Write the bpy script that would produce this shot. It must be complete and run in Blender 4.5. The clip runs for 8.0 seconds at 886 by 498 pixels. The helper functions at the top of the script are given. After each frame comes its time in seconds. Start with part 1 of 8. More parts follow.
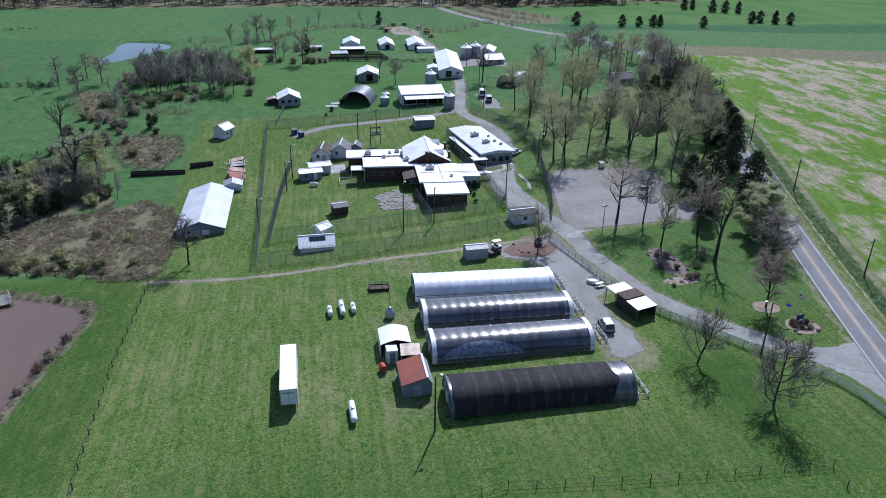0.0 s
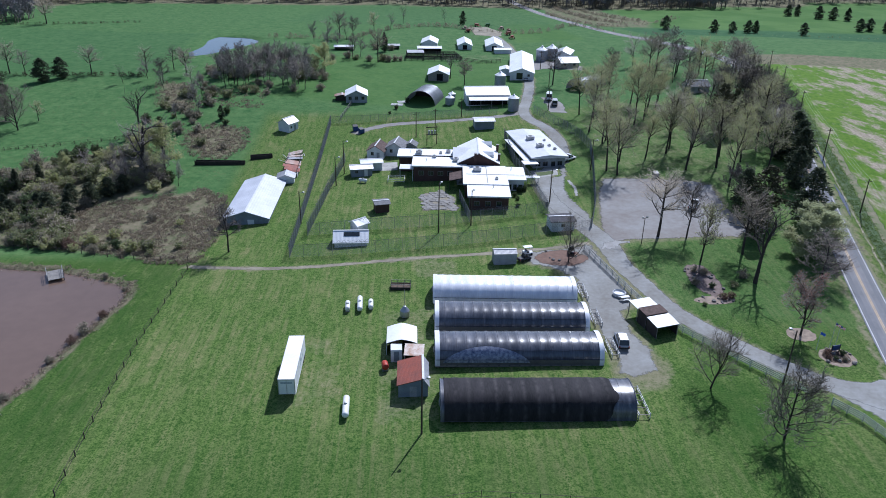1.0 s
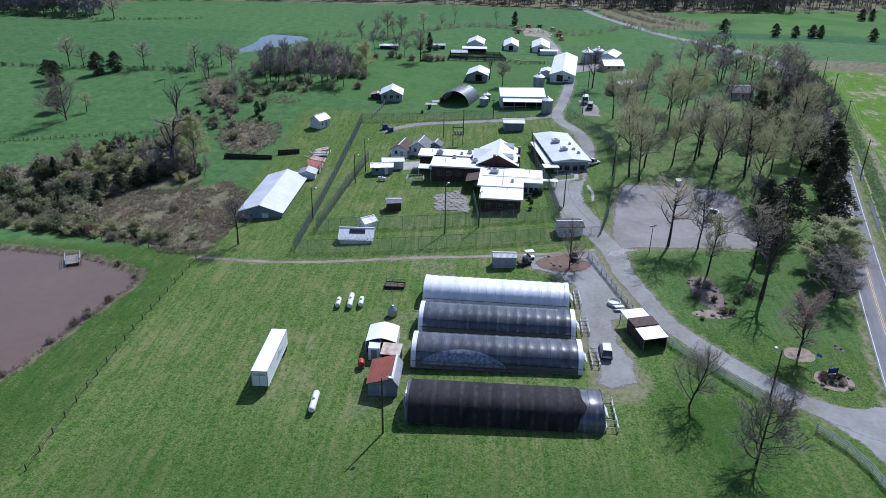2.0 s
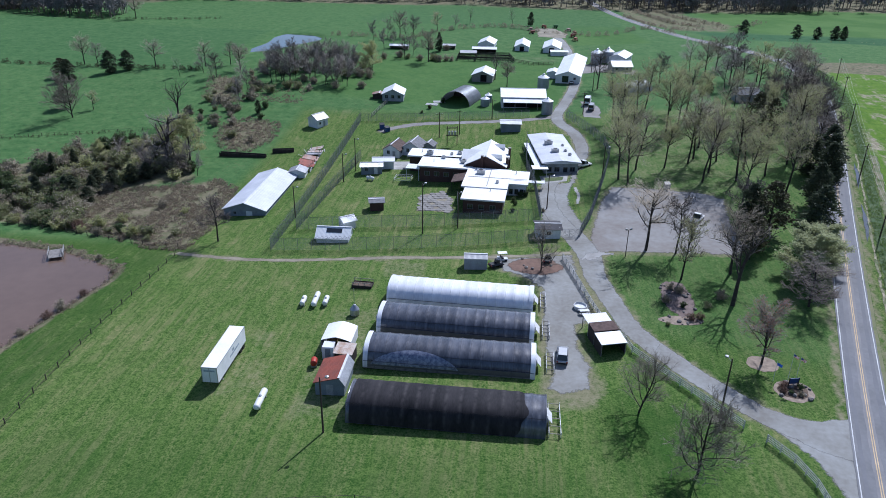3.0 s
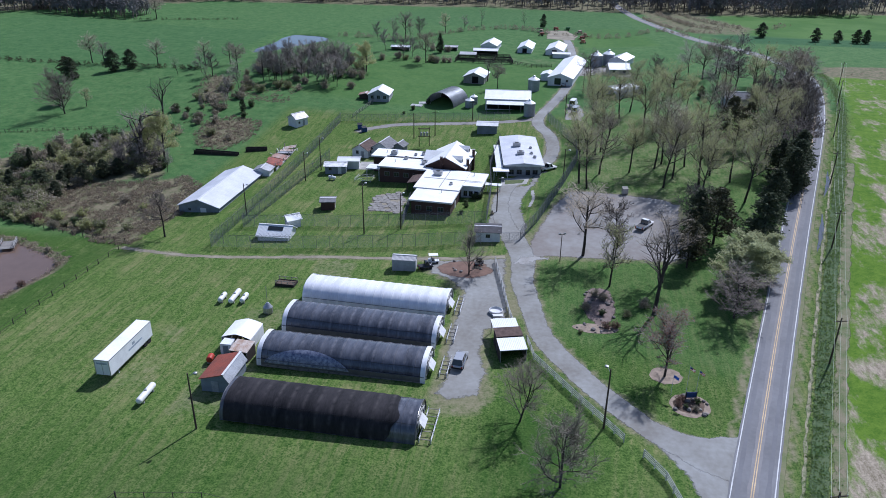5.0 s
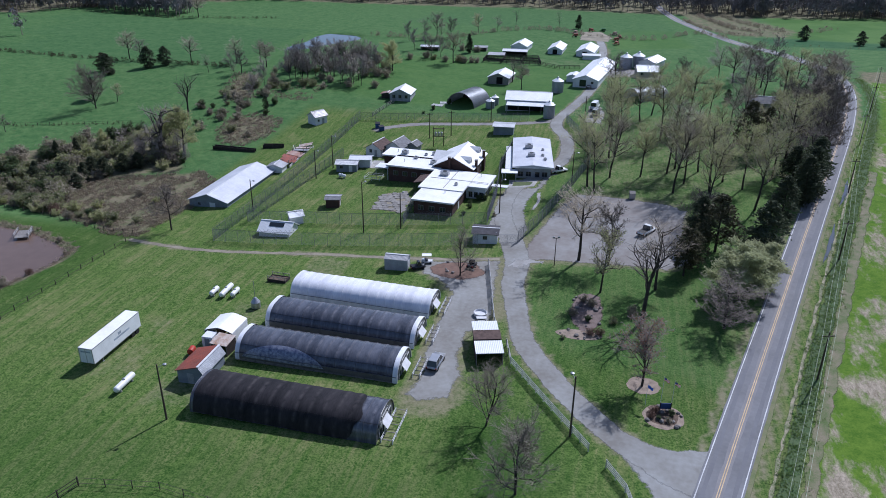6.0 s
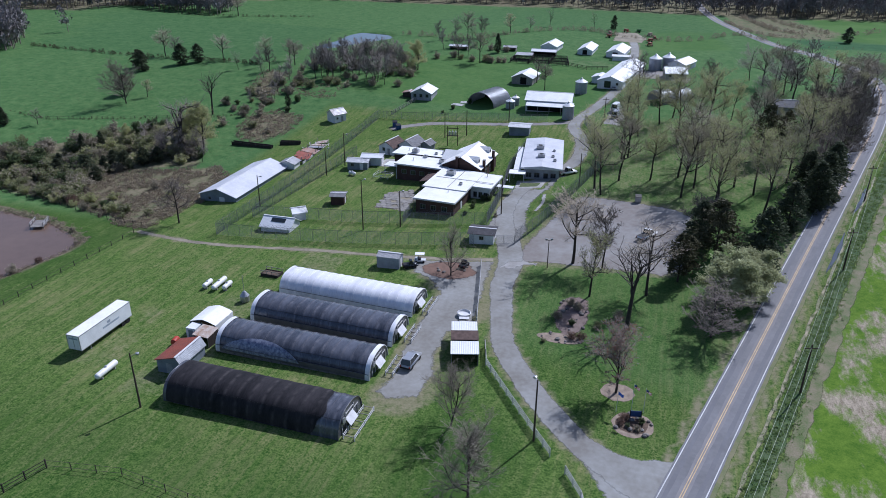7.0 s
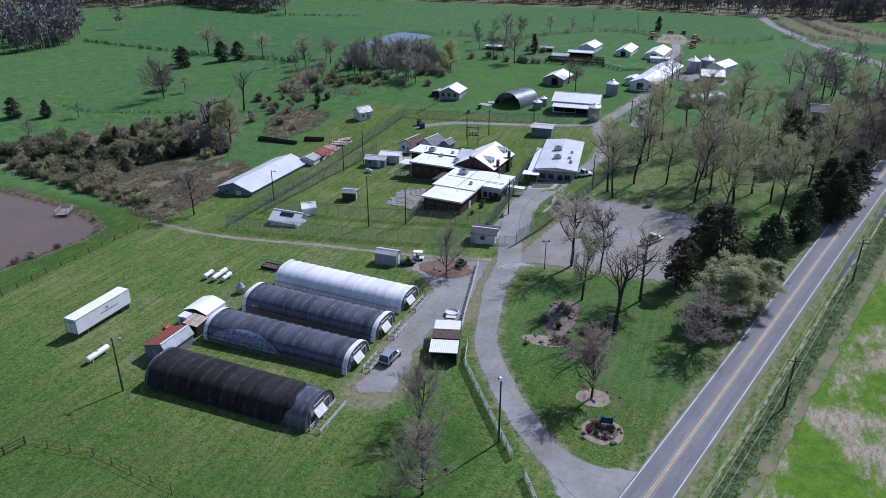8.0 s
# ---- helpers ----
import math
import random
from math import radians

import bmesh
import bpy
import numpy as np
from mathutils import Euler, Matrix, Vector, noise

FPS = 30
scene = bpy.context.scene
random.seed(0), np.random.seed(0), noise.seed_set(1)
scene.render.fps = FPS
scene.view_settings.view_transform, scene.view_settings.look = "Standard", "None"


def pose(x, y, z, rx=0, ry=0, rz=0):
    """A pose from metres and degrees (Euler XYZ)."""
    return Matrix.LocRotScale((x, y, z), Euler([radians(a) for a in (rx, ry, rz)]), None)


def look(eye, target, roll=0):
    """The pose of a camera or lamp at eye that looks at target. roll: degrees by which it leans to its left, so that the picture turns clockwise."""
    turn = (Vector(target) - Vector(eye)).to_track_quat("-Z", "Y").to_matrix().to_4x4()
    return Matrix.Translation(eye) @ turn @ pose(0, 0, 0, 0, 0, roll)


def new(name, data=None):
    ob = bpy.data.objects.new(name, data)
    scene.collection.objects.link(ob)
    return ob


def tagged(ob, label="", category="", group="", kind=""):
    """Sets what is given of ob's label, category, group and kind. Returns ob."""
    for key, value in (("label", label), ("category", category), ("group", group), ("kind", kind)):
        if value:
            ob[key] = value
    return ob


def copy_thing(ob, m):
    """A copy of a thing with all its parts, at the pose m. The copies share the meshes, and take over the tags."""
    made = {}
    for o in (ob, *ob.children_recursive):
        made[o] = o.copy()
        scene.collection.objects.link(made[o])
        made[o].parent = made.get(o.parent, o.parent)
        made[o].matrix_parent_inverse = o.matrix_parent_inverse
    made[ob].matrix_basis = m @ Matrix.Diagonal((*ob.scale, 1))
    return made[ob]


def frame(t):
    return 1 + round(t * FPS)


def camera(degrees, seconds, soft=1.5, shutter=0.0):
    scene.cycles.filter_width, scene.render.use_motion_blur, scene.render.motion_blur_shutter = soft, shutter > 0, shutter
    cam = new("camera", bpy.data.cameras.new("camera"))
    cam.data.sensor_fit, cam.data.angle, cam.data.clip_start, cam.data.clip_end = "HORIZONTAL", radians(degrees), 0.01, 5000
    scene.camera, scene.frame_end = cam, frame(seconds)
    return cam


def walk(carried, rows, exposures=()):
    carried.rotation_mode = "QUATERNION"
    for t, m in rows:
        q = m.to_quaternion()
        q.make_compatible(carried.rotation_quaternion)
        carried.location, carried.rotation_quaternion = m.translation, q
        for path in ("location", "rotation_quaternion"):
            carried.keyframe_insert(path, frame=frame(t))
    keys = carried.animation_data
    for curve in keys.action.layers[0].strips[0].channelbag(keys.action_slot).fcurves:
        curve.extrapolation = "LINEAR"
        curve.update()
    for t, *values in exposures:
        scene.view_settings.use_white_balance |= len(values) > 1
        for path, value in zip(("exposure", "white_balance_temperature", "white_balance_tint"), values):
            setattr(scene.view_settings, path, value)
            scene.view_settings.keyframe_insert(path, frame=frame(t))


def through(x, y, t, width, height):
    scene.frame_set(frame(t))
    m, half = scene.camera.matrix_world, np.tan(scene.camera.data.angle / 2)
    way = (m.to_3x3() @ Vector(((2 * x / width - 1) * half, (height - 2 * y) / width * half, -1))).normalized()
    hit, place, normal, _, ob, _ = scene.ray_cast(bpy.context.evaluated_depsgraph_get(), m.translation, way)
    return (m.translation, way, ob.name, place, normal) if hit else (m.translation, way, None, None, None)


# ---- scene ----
cam = camera(62.9, 8.0, 0.9)
PATH = [
    (0, (2.393, 3.248, 67.554), (2.733, 5.032, 66.716), 1.1),
    (0.5, (9.564, 2.523, 67.727), (9.765, 4.327, 66.887), 1.2),
    (1, (15.969, 2.273, 67.968), (16.057, 4.085, 67.126), 1.2),
    (1.5, (23.122, 2.41, 68.191), (23.11, 4.223, 67.347), 1.2),
    (3, (42.678, 4.625, 68.04), (42.497, 6.429, 67.195), 0.9),
    (3.5, (49.256, 5.626, 67.991), (49.055, 7.429, 67.149), 0.7),
    (4, (54.846, 6.796, 67.864), (54.617, 8.599, 67.029), 0.6),
    (4.5, (60.964, 8.139, 67.455), (60.703, 9.936, 66.618), 0.6),
    (6, (77.198, 12.23, 67.257), (76.767, 13.993, 66.417), 0.5),
    (6.5, (82.946, 13.97, 67.131), (82.45, 15.716, 66.291), 0.4),
    (7, (87.743, 15.477, 67.057), (87.19, 17.206, 66.216), 0.3),
    (7.5, (93.336, 17.526, 66.817), (92.706, 19.228, 65.977), 0.2),
    (8, (98.578, 19.449, 66.62), (97.886, 21.128, 65.78), 0.1),
]
EXPOSURES = [(0.0, 0.13, 5400, 14), (4.6, 0.12, 5420, 15.5), (5.9, -0.04, 5450, 17), (8.0, -0.04, 5450, 17)]
walk(cam, [(t, look(eye, target, roll)) for t, eye, target, roll in PATH], EXPOSURES)

# ---- world, sun ----
SUN_AZ, SUN_EL = radians(26.8), radians(47.0)      # clockwise from +y; height over the horizon
world = bpy.data.worlds.new("sky")
scene.world = world
world.use_nodes = True
_wn = world.node_tree.nodes
_sky = _wn.new("ShaderNodeTexSky")
_sky.sky_type = 'NISHITA'
_sky.sun_disc = False
_sky.sun_elevation, _sky.sun_rotation = SUN_EL, SUN_AZ
_sky.air_density, _sky.dust_density = 1.0, 1.2
_wn["Background"].inputs[1].default_value = 0.095
world.node_tree.links.new(_sky.outputs[0], _wn["Background"].inputs[0])
_sun = bpy.data.lights.new("sun", 'SUN')
_sun.energy, _sun.angle, _sun.color = 4.65, radians(0.53), (1.0, 0.96, 0.90)
sun = new("sun", _sun)
_sd = Vector((math.sin(SUN_AZ) * math.cos(SUN_EL), math.cos(SUN_AZ) * math.cos(SUN_EL), math.sin(SUN_EL)))
sun.matrix_basis = look(_sd * 300, (0, 0, 0))


# ---- materials ----
def material(name, base, rough=0.8, metal=0.0, vary=0.25, scale=1.0, bump=0.0, bump_scale=8.0, tone=None, spec=0.3, stretch=(1, 1, 1), per_object=0.0):
    """A surface whose colour wanders between base and tone at two scales, with fine relief."""
    m = bpy.data.materials.new(name)
    m.use_nodes = True
    n, l = m.node_tree.nodes, m.node_tree.links
    p = n["Principled BSDF"]
    p.inputs["Roughness"].default_value, p.inputs["Metallic"].default_value = rough, metal
    p.inputs["Specular IOR Level"].default_value = spec
    tone = tone or tuple(c * (1 - vary * 1.6) for c in base)
    co = n.new("ShaderNodeTexCoord")
    mp = n.new("ShaderNodeMapping")
    mp.inputs["Scale"].default_value = stretch
    l.new(co.outputs["Object"], mp.inputs[0])
    a, b = n.new("ShaderNodeTexNoise"), n.new("ShaderNodeTexNoise")
    a.inputs["Scale"].default_value, b.inputs["Scale"].default_value = scale, scale * 9
    a.inputs["Detail"].default_value, b.inputs["Detail"].default_value = 6, 4
    l.new(mp.outputs[0], a.inputs[0]), l.new(mp.outputs[0], b.inputs[0])
    mx = n.new("ShaderNodeMath")
    mx.operation = 'MULTIPLY_ADD'
    mx.inputs[1].default_value = 0.4
    l.new(b.outputs[0], mx.inputs[0])
    half = n.new("ShaderNodeMath")
    half.operation = 'MULTIPLY'
    half.inputs[1].default_value = 0.7
    l.new(a.outputs[0], half.inputs[0]), l.new(half.outputs[0], mx.inputs[2])
    ramp = n.new("ShaderNodeValToRGB")
    ramp.color_ramp.elements[0].position, ramp.color_ramp.elements[1].position = 0.38, 0.72
    ramp.color_ramp.elements[0].color, ramp.color_ramp.elements[1].color = (*base, 1), (*tone, 1)
    l.new(mx.outputs[0], ramp.inputs[0])
    out = ramp.outputs[0]
    if per_object:
        info = n.new("ShaderNodeObjectInfo")
        hsv = n.new("ShaderNodeHueSaturation")
        mr = n.new("ShaderNodeMapRange")
        mr.inputs["To Min"].default_value, mr.inputs["To Max"].default_value = 1 - per_object, 1 + per_object
        l.new(info.outputs["Random"], mr.inputs[0]), l.new(mr.outputs[0], hsv.inputs["Value"]), l.new(out, hsv.inputs["Color"])
        out = hsv.outputs[0]
    l.new(out, p.inputs["Base Color"])
    if bump:
        bt = n.new("ShaderNodeTexNoise")
        bt.inputs["Scale"].default_value, bt.inputs["Detail"].default_value = bump_scale, 5
        l.new(mp.outputs[0], bt.inputs[0])
        bp = n.new("ShaderNodeBump")
        bp.inputs["Strength"].default_value, bp.inputs["Distance"].default_value = bump, 0.05
        l.new(bt.outputs[0], bp.inputs["Height"]), l.new(bp.outputs[0], p.inputs["Normal"])
    return m


def ribbed(name, base, pitch, axis, rough=0.4, metal=0.0, vary=0.2, scale=0.6, tone=None, depth=0.03, spec=0.4):
    """Sheet metal: as material(), with ribs across the given object axis."""
    m = material(name, base, rough, metal, vary, scale, tone=tone, spec=spec)
    n, l = m.node_tree.nodes, m.node_tree.links
    co, sep = n.new("ShaderNodeTexCoord"), n.new("ShaderNodeSeparateXYZ")
    l.new(co.outputs["Object"], sep.inputs[0])
    mul, sn = n.new("ShaderNodeMath"), n.new("ShaderNodeMath")
    mul.operation, sn.operation = 'MULTIPLY', 'SINE'
    mul.inputs[1].default_value = 2 * math.pi / pitch
    l.new(sep.outputs["XYZ".index(axis)], mul.inputs[0]), l.new(mul.outputs[0], sn.inputs[0])
    pw = n.new("ShaderNodeMath")
    pw.operation = 'POWER'
    ab = n.new("ShaderNodeMath")
    ab.operation = 'ABSOLUTE'
    l.new(sn.outputs[0], ab.inputs[0]), l.new(ab.outputs[0], pw.inputs[0])
    pw.inputs[1].default_value = 6
    bp = n.new("ShaderNodeBump")
    bp.inputs["Strength"].default_value, bp.inputs["Distance"].default_value = 0.8, depth
    l.new(pw.outputs[0], bp.inputs["Height"]), l.new(bp.outputs[0], n["Principled BSDF"].inputs["Normal"])
    return m


def leafy(name, base, tone, through=0.3, rough=0.6):
    m = material(name, base, rough, 0, 0.3, 0.35, tone=tone, spec=0.06, per_object=0.15)
    n, l = m.node_tree.nodes, m.node_tree.links
    tr, mix = n.new("ShaderNodeBsdfTranslucent"), n.new("ShaderNodeMixShader")
    tr.inputs[0].default_value = (*base, 1)
    mix.inputs[0].default_value = through
    l.new(n["Principled BSDF"].outputs[0], mix.inputs[1]), l.new(tr.outputs[0], mix.inputs[2])
    l.new(mix.outputs[0], n["Material Output"].inputs[0])
    return m


M = {
    "white_roof": material("white_roof_coating", (0.86, 0.86, 0.855), 0.55, 0, 0.10, 0.25, bump=0.2, tone=(0.70, 0.695, 0.68)),
    "white_metal": ribbed("white_metal_roofing", (0.78, 0.79, 0.80), 0.6, "X", 0.4, 0.0, 0.12, 0.3),
    "white_metal_y": ribbed("white_metal_siding", (0.72, 0.73, 0.75), 0.6, "Y", 0.45, 0.0, 0.12, 0.3),
    "grey_metal": ribbed("grey_galvanised_roofing", (0.52, 0.53, 0.55), 0.5, "X", 0.42, 0.35, 0.25, 0.35),
    "dull_metal": ribbed("weathered_tin_roofing", (0.40, 0.40, 0.42), 0.5, "X", 0.5, 0.2, 0.3, 0.3),
    "rust_roof": ribbed("rusty_red_tin_roofing", (0.30, 0.075, 0.045), 0.5, "X", 0.65, 0.1, 0.35, 0.5, tone=(0.16, 0.06, 0.045)),
    "rust_mix": material("rust_streaked_tin", (0.36, 0.30, 0.27), 0.6, 0.2, 0.4, 0.5, tone=(0.24, 0.09, 0.05)),
    "brown_roof": material("brown_shingle_roof", (0.13, 0.088, 0.075), 0.9, 0, 0.35, 1.5, bump=0.4),
    "grey_shingle": material("grey_shingle_roof", (0.22, 0.22, 0.23), 0.9, 0, 0.3, 1.2, bump=0.4),
    "brick": material("dark_red_brick_wall", (0.085, 0.046, 0.038), 0.9, 0, 0.35, 0.8, bump=0.3, tone=(0.055, 0.034, 0.03)),
    "tan_wall": material("tan_wall", (0.42, 0.38, 0.32), 0.85, 0, 0.2, 0.6),
    "white_wall": material("white_painted_wall", (0.70, 0.71, 0.73), 0.7, 0, 0.15, 0.6),
    "grey_wall": material("grey_block_wall", (0.36, 0.37, 0.39), 0.85, 0, 0.25, 0.6, bump=0.2),
    "blue_wall": material("grey_blue_siding", (0.22, 0.25, 0.29), 0.7, 0, 0.2, 0.6),
    "flag_white": material("white_flag_cloth", (0.7, 0.7, 0.7), 0.8, 0, 0.1, 1.0),
    "dark_wood": material("dark_weathered_wood", (0.055, 0.045, 0.04), 0.9, 0, 0.3, 1.2, bump=0.3),
    "grey_wood": material("grey_weathered_wood", (0.30, 0.28, 0.26), 0.9, 0, 0.3, 1.5, bump=0.3, stretch=(1, 1, 4)),
    "pale_wood": material("whitewashed_fence_wood", (0.55, 0.55, 0.54), 0.85, 0, 0.3, 1.5, bump=0.2),
    "concrete": material("pale_concrete", (0.42, 0.41, 0.39), 0.9, 0, 0.25, 0.7, bump=0.3),
    "glass": material("dark_window_glass", (0.02, 0.025, 0.03), 0.08, 0, 0.1, 1.0, spec=0.6),
    # near-black colour stands for the shade inside open doors and bays
    "dark": material("unlit_interior", (0.015, 0.015, 0.016), 0.95, 0, 0.2, 1.0, spec=0.1),
    "steel": material("galvanised_steel", (0.45, 0.46, 0.48), 0.4, 0.7, 0.2, 1.0),
    "silo": ribbed("corrugated_silo_steel", (0.34, 0.36, 0.40), 0.45, "Z", 0.42, 0.5, 0.2, 0.4),
    "pole": material("weathered_pole_wood", (0.085, 0.065, 0.05), 0.9, 0, 0.3, 2.0),
    "black": material("black_plastic", (0.02, 0.02, 0.022), 0.5, 0, 0.3, 2.0),
    "tyre": material("tyre_rubber", (0.018, 0.018, 0.018), 0.85, 0, 0.2, 3.0),
    "tank": material("white_tank_paint", (0.78, 0.78, 0.76), 0.35, 0, 0.12, 0.8, tone=(0.62, 0.61, 0.58)),
    "trailer": material("white_trailer_paint", (0.74, 0.75, 0.77), 0.4, 0, 0.12, 0.5),
    "mark_blue": material("faded_blue_lettering", (0.42, 0.48, 0.56), 0.6, 0, 0.3, 1.0),
    "red": material("red_paint", (0.42, 0.05, 0.03), 0.5, 0, 0.3, 1.0),
    "orange_tan": material("tan_boards", (0.40, 0.26, 0.16), 0.8, 0, 0.3, 1.0),
    "blue": material("blue_plastic", (0.03, 0.07, 0.20), 0.5, 0, 0.25, 1.0),
    "green": material("green_machine_paint", (0.03, 0.14, 0.03), 0.5, 0, 0.25, 1.0),
    "car_white": material("white_car_paint", (0.72, 0.73, 0.74), 0.25, 0, 0.05, 1.0, spec=0.5),
    "car_dark": material("dark_grey_car_paint", (0.04, 0.042, 0.05), 0.25, 0.3, 0.1, 1.0, spec=0.5),
    "car_silver": material("silver_car_paint", (0.45, 0.46, 0.48), 0.3, 0.5, 0.1, 1.0, spec=0.5),
    "bark": material("grey_brown_bark", (0.060, 0.050, 0.045), 0.95, 0, 0.35, 1.6, bump=0.4, per_object=0.2),
    "pale_twig": material("pale_grey_twigs", (0.27, 0.235, 0.21), 0.95, 0, 0.3, 0.8, per_object=0.15),
    "twig": material("grey_brown_twigs", (0.20, 0.17, 0.148), 0.95, 0, 0.3, 0.8, per_object=0.2),
    "red_twig": material("red_budding_twigs", (0.22, 0.145, 0.115), 0.95, 0, 0.3, 0.8),
    "leaf_spring": leafy("young_yellow_green_leaves", (0.43, 0.44, 0.21), (0.31, 0.325, 0.15), 0.55),
    "leaf_pale": leafy("pale_willow_leaves", (0.47, 0.49, 0.29), (0.35, 0.37, 0.20), 0.5),
    "leaf_red": leafy("red_maple_buds", (0.42, 0.185, 0.13), (0.31, 0.14, 0.105), 0.45),
    "leaf_rusty": leafy("rusty_brown_scrub", (0.20, 0.13, 0.095), (0.14, 0.09, 0.07), 0.4),
    "needles": leafy("dark_cedar_needles", (0.060, 0.076, 0.046), (0.085, 0.095, 0.055), 0.25),
    "needles_warm": leafy("brown_green_cedar_needles", (0.075, 0.082, 0.045), (0.10, 0.085, 0.05), 0.2),
    "bramble": leafy("brown_bramble_stems", (0.34, 0.28, 0.205), (0.18, 0.15, 0.105), 0.3),
    "scrub_leaf": leafy("olive_scrub_leaves", (0.24, 0.26, 0.125), (0.155, 0.175, 0.08), 0.5),
    "scrub_dark": leafy("dark_olive_evergreen_scrub", (0.12, 0.16, 0.07), (0.085, 0.115, 0.055), 0.4),
    "weed": leafy("green_roadside_weeds", (0.14, 0.215, 0.065), (0.19, 0.22, 0.085), 0.5),
    "lawn_twig": material("grey_olive_twigs", (0.215, 0.19, 0.15), 0.95, 0, 0.3, 0.8, per_object=0.1),
    "olive_twig": material("olive_brown_twigs", (0.42, 0.36, 0.275), 0.95, 0, 0.3, 0.8, per_object=0.2),
    "wood_twig": material("grey_purple_twigs", (0.37, 0.325, 0.285), 0.95, 0, 0.3, 0.8, per_object=0.2),
    "grey_scrub": leafy("grey_brown_scrub", (0.29, 0.26, 0.185), (0.20, 0.18, 0.125), 0.45),
    "mulch": material("brown_mulch", (0.16, 0.115, 0.085), 0.95, 0, 0.4, 1.2, bump=0.5),
    "pale_mulch": material("pale_wood_chip_mulch", (0.34, 0.27, 0.21), 0.95, 0, 0.3, 1.2, bump=0.5),
    "leaf_litter": material("red_brown_leaf_litter", (0.20, 0.125, 0.095), 0.95, 0, 0.4, 0.9, bump=0.5, tone=(0.13, 0.085, 0.065)),
    "dark_mulch": material("dark_purple_brown_mulch", (0.125, 0.092, 0.082), 0.95, 0, 0.4, 0.9, bump=0.5, tone=(0.21, 0.165, 0.145)),
    "rock": material("grey_field_stone", (0.22, 0.20, 0.185), 0.9, 0, 0.35, 0.9, bump=0.4, per_object=0.3),
    "asphalt": material("grey_worn_asphalt", (0.20, 0.20, 0.21), 0.9, 0, 0.22, 0.16, bump=0.25, bump_scale=3.0, tone=(0.145, 0.145, 0.15)),
    "asphalt_pale": material("pale_worn_asphalt", (0.235, 0.225, 0.225), 0.9, 0, 0.2, 0.3, bump=0.25, bump_scale=3.0, tone=(0.185, 0.18, 0.185)),
    "asphalt_dark": material("dark_rolled_asphalt", (0.165, 0.167, 0.18), 0.85, 0, 0.2, 0.25, bump=0.2, bump_scale=3.0, tone=(0.14, 0.14, 0.15)),
    "dead_grass": material("pale_dead_grass", (0.40, 0.34, 0.25), 0.95, 0, 0.4, 0.9, bump=0.5, tone=(0.07, 0.11, 0.035)),
    "ditch_green": material("dark_ditch_weeds", (0.042, 0.085, 0.028), 0.95, 0, 0.4, 0.8, bump=0.6, tone=(0.10, 0.13, 0.06)),
    "dry_verge": material("dry_brown_stalks", (0.23, 0.19, 0.135), 0.95, 0, 0.4, 0.5, bump=0.6, tone=(0.08, 0.125, 0.035)),
    "line_yellow": material("worn_yellow_road_paint", (0.64, 0.47, 0.27), 0.8, 0, 0.25, 0.6),
    "line_white": material("worn_white_road_paint", (0.66, 0.66, 0.66), 0.8, 0, 0.25, 0.6),
    "gravel": material("grey_gravel", (0.285, 0.288, 0.278), 0.95, 0, 0.25, 0.14, bump=0.5, bump_scale=2.0, tone=(0.185, 0.176, 0.158)),
    "gravel_warm": material("tan_grey_gravel", (0.272, 0.27, 0.262), 0.95, 0, 0.25, 0.09, bump=0.5, bump_scale=2.0, tone=(0.19, 0.168, 0.152)),
    "pale_gravel": material("pale_crushed_stone", (0.37, 0.365, 0.355), 0.95, 0, 0.25, 0.5, bump=0.5, bump_scale=2.0, tone=(0.24, 0.23, 0.215)),
    "dirt": material("pale_dirt", (0.31, 0.275, 0.205), 0.95, 0, 0.3, 0.2, bump=0.4),
    "dirt_grass": material("worn_tan_grass", (0.20, 0.185, 0.11), 0.95, 0, 0.3, 0.5, bump=0.4, tone=(0.12, 0.15, 0.06)),
    "paving": material("cracked_grey_paving", (0.27, 0.255, 0.235), 0.95, 0, 0.25, 0.6, bump=0.4, per_object=0.15),
    "wire": material("galvanised_fence_wire", (0.15, 0.16, 0.175), 0.8, 0.0, 0.2, 0.5, spec=0.15),
    "water_mud": material("muddy_pond_water", (0.155, 0.105, 0.078), 0.14, 0, 0.12, 0.05, bump=0.05, bump_scale=1.2, spec=0.35),
    "water": material("clear_pond_water", (0.045, 0.06, 0.075), 0.05, 0, 0.1, 0.05, bump=0.03, bump_scale=1.0, spec=0.6),
}


def worn_edge(m):
    """Lets a ground sheet thin out into the grass along its edge, in uneven patches."""
    n, l = m.node_tree.nodes, m.node_tree.links
    at, geo, nz = n.new("ShaderNodeAttribute"), n.new("ShaderNodeNewGeometry"), n.new("ShaderNodeTexNoise")
    at.attribute_name = "inner"
    nz.inputs["Scale"].default_value, nz.inputs["Detail"].default_value, nz.inputs["Roughness"].default_value = 0.9, 7, 0.75
    l.new(geo.outputs["Position"], nz.inputs[0])
    ad, mr = n.new("ShaderNodeMath"), n.new("ShaderNodeMapRange")
    ad.operation = 'MULTIPLY_ADD'
    ad.inputs[1].default_value = 1.5
    l.new(nz.outputs[0], ad.inputs[0]), l.new(at.outputs["Fac"], ad.inputs[2]), l.new(ad.outputs[0], mr.inputs[0])
    mr.inputs["From Min"].default_value, mr.inputs["From Max"].default_value = 1.0, 1.35
    l.new(mr.outputs[0], n["Principled BSDF"].inputs["Alpha"])


for _k in ("gravel", "gravel_warm", "pale_gravel", "leaf_litter", "dark_mulch", "dirt", "dirt_grass", "dead_grass", "ditch_green", "dry_verge"):
    worn_edge(M[_k])


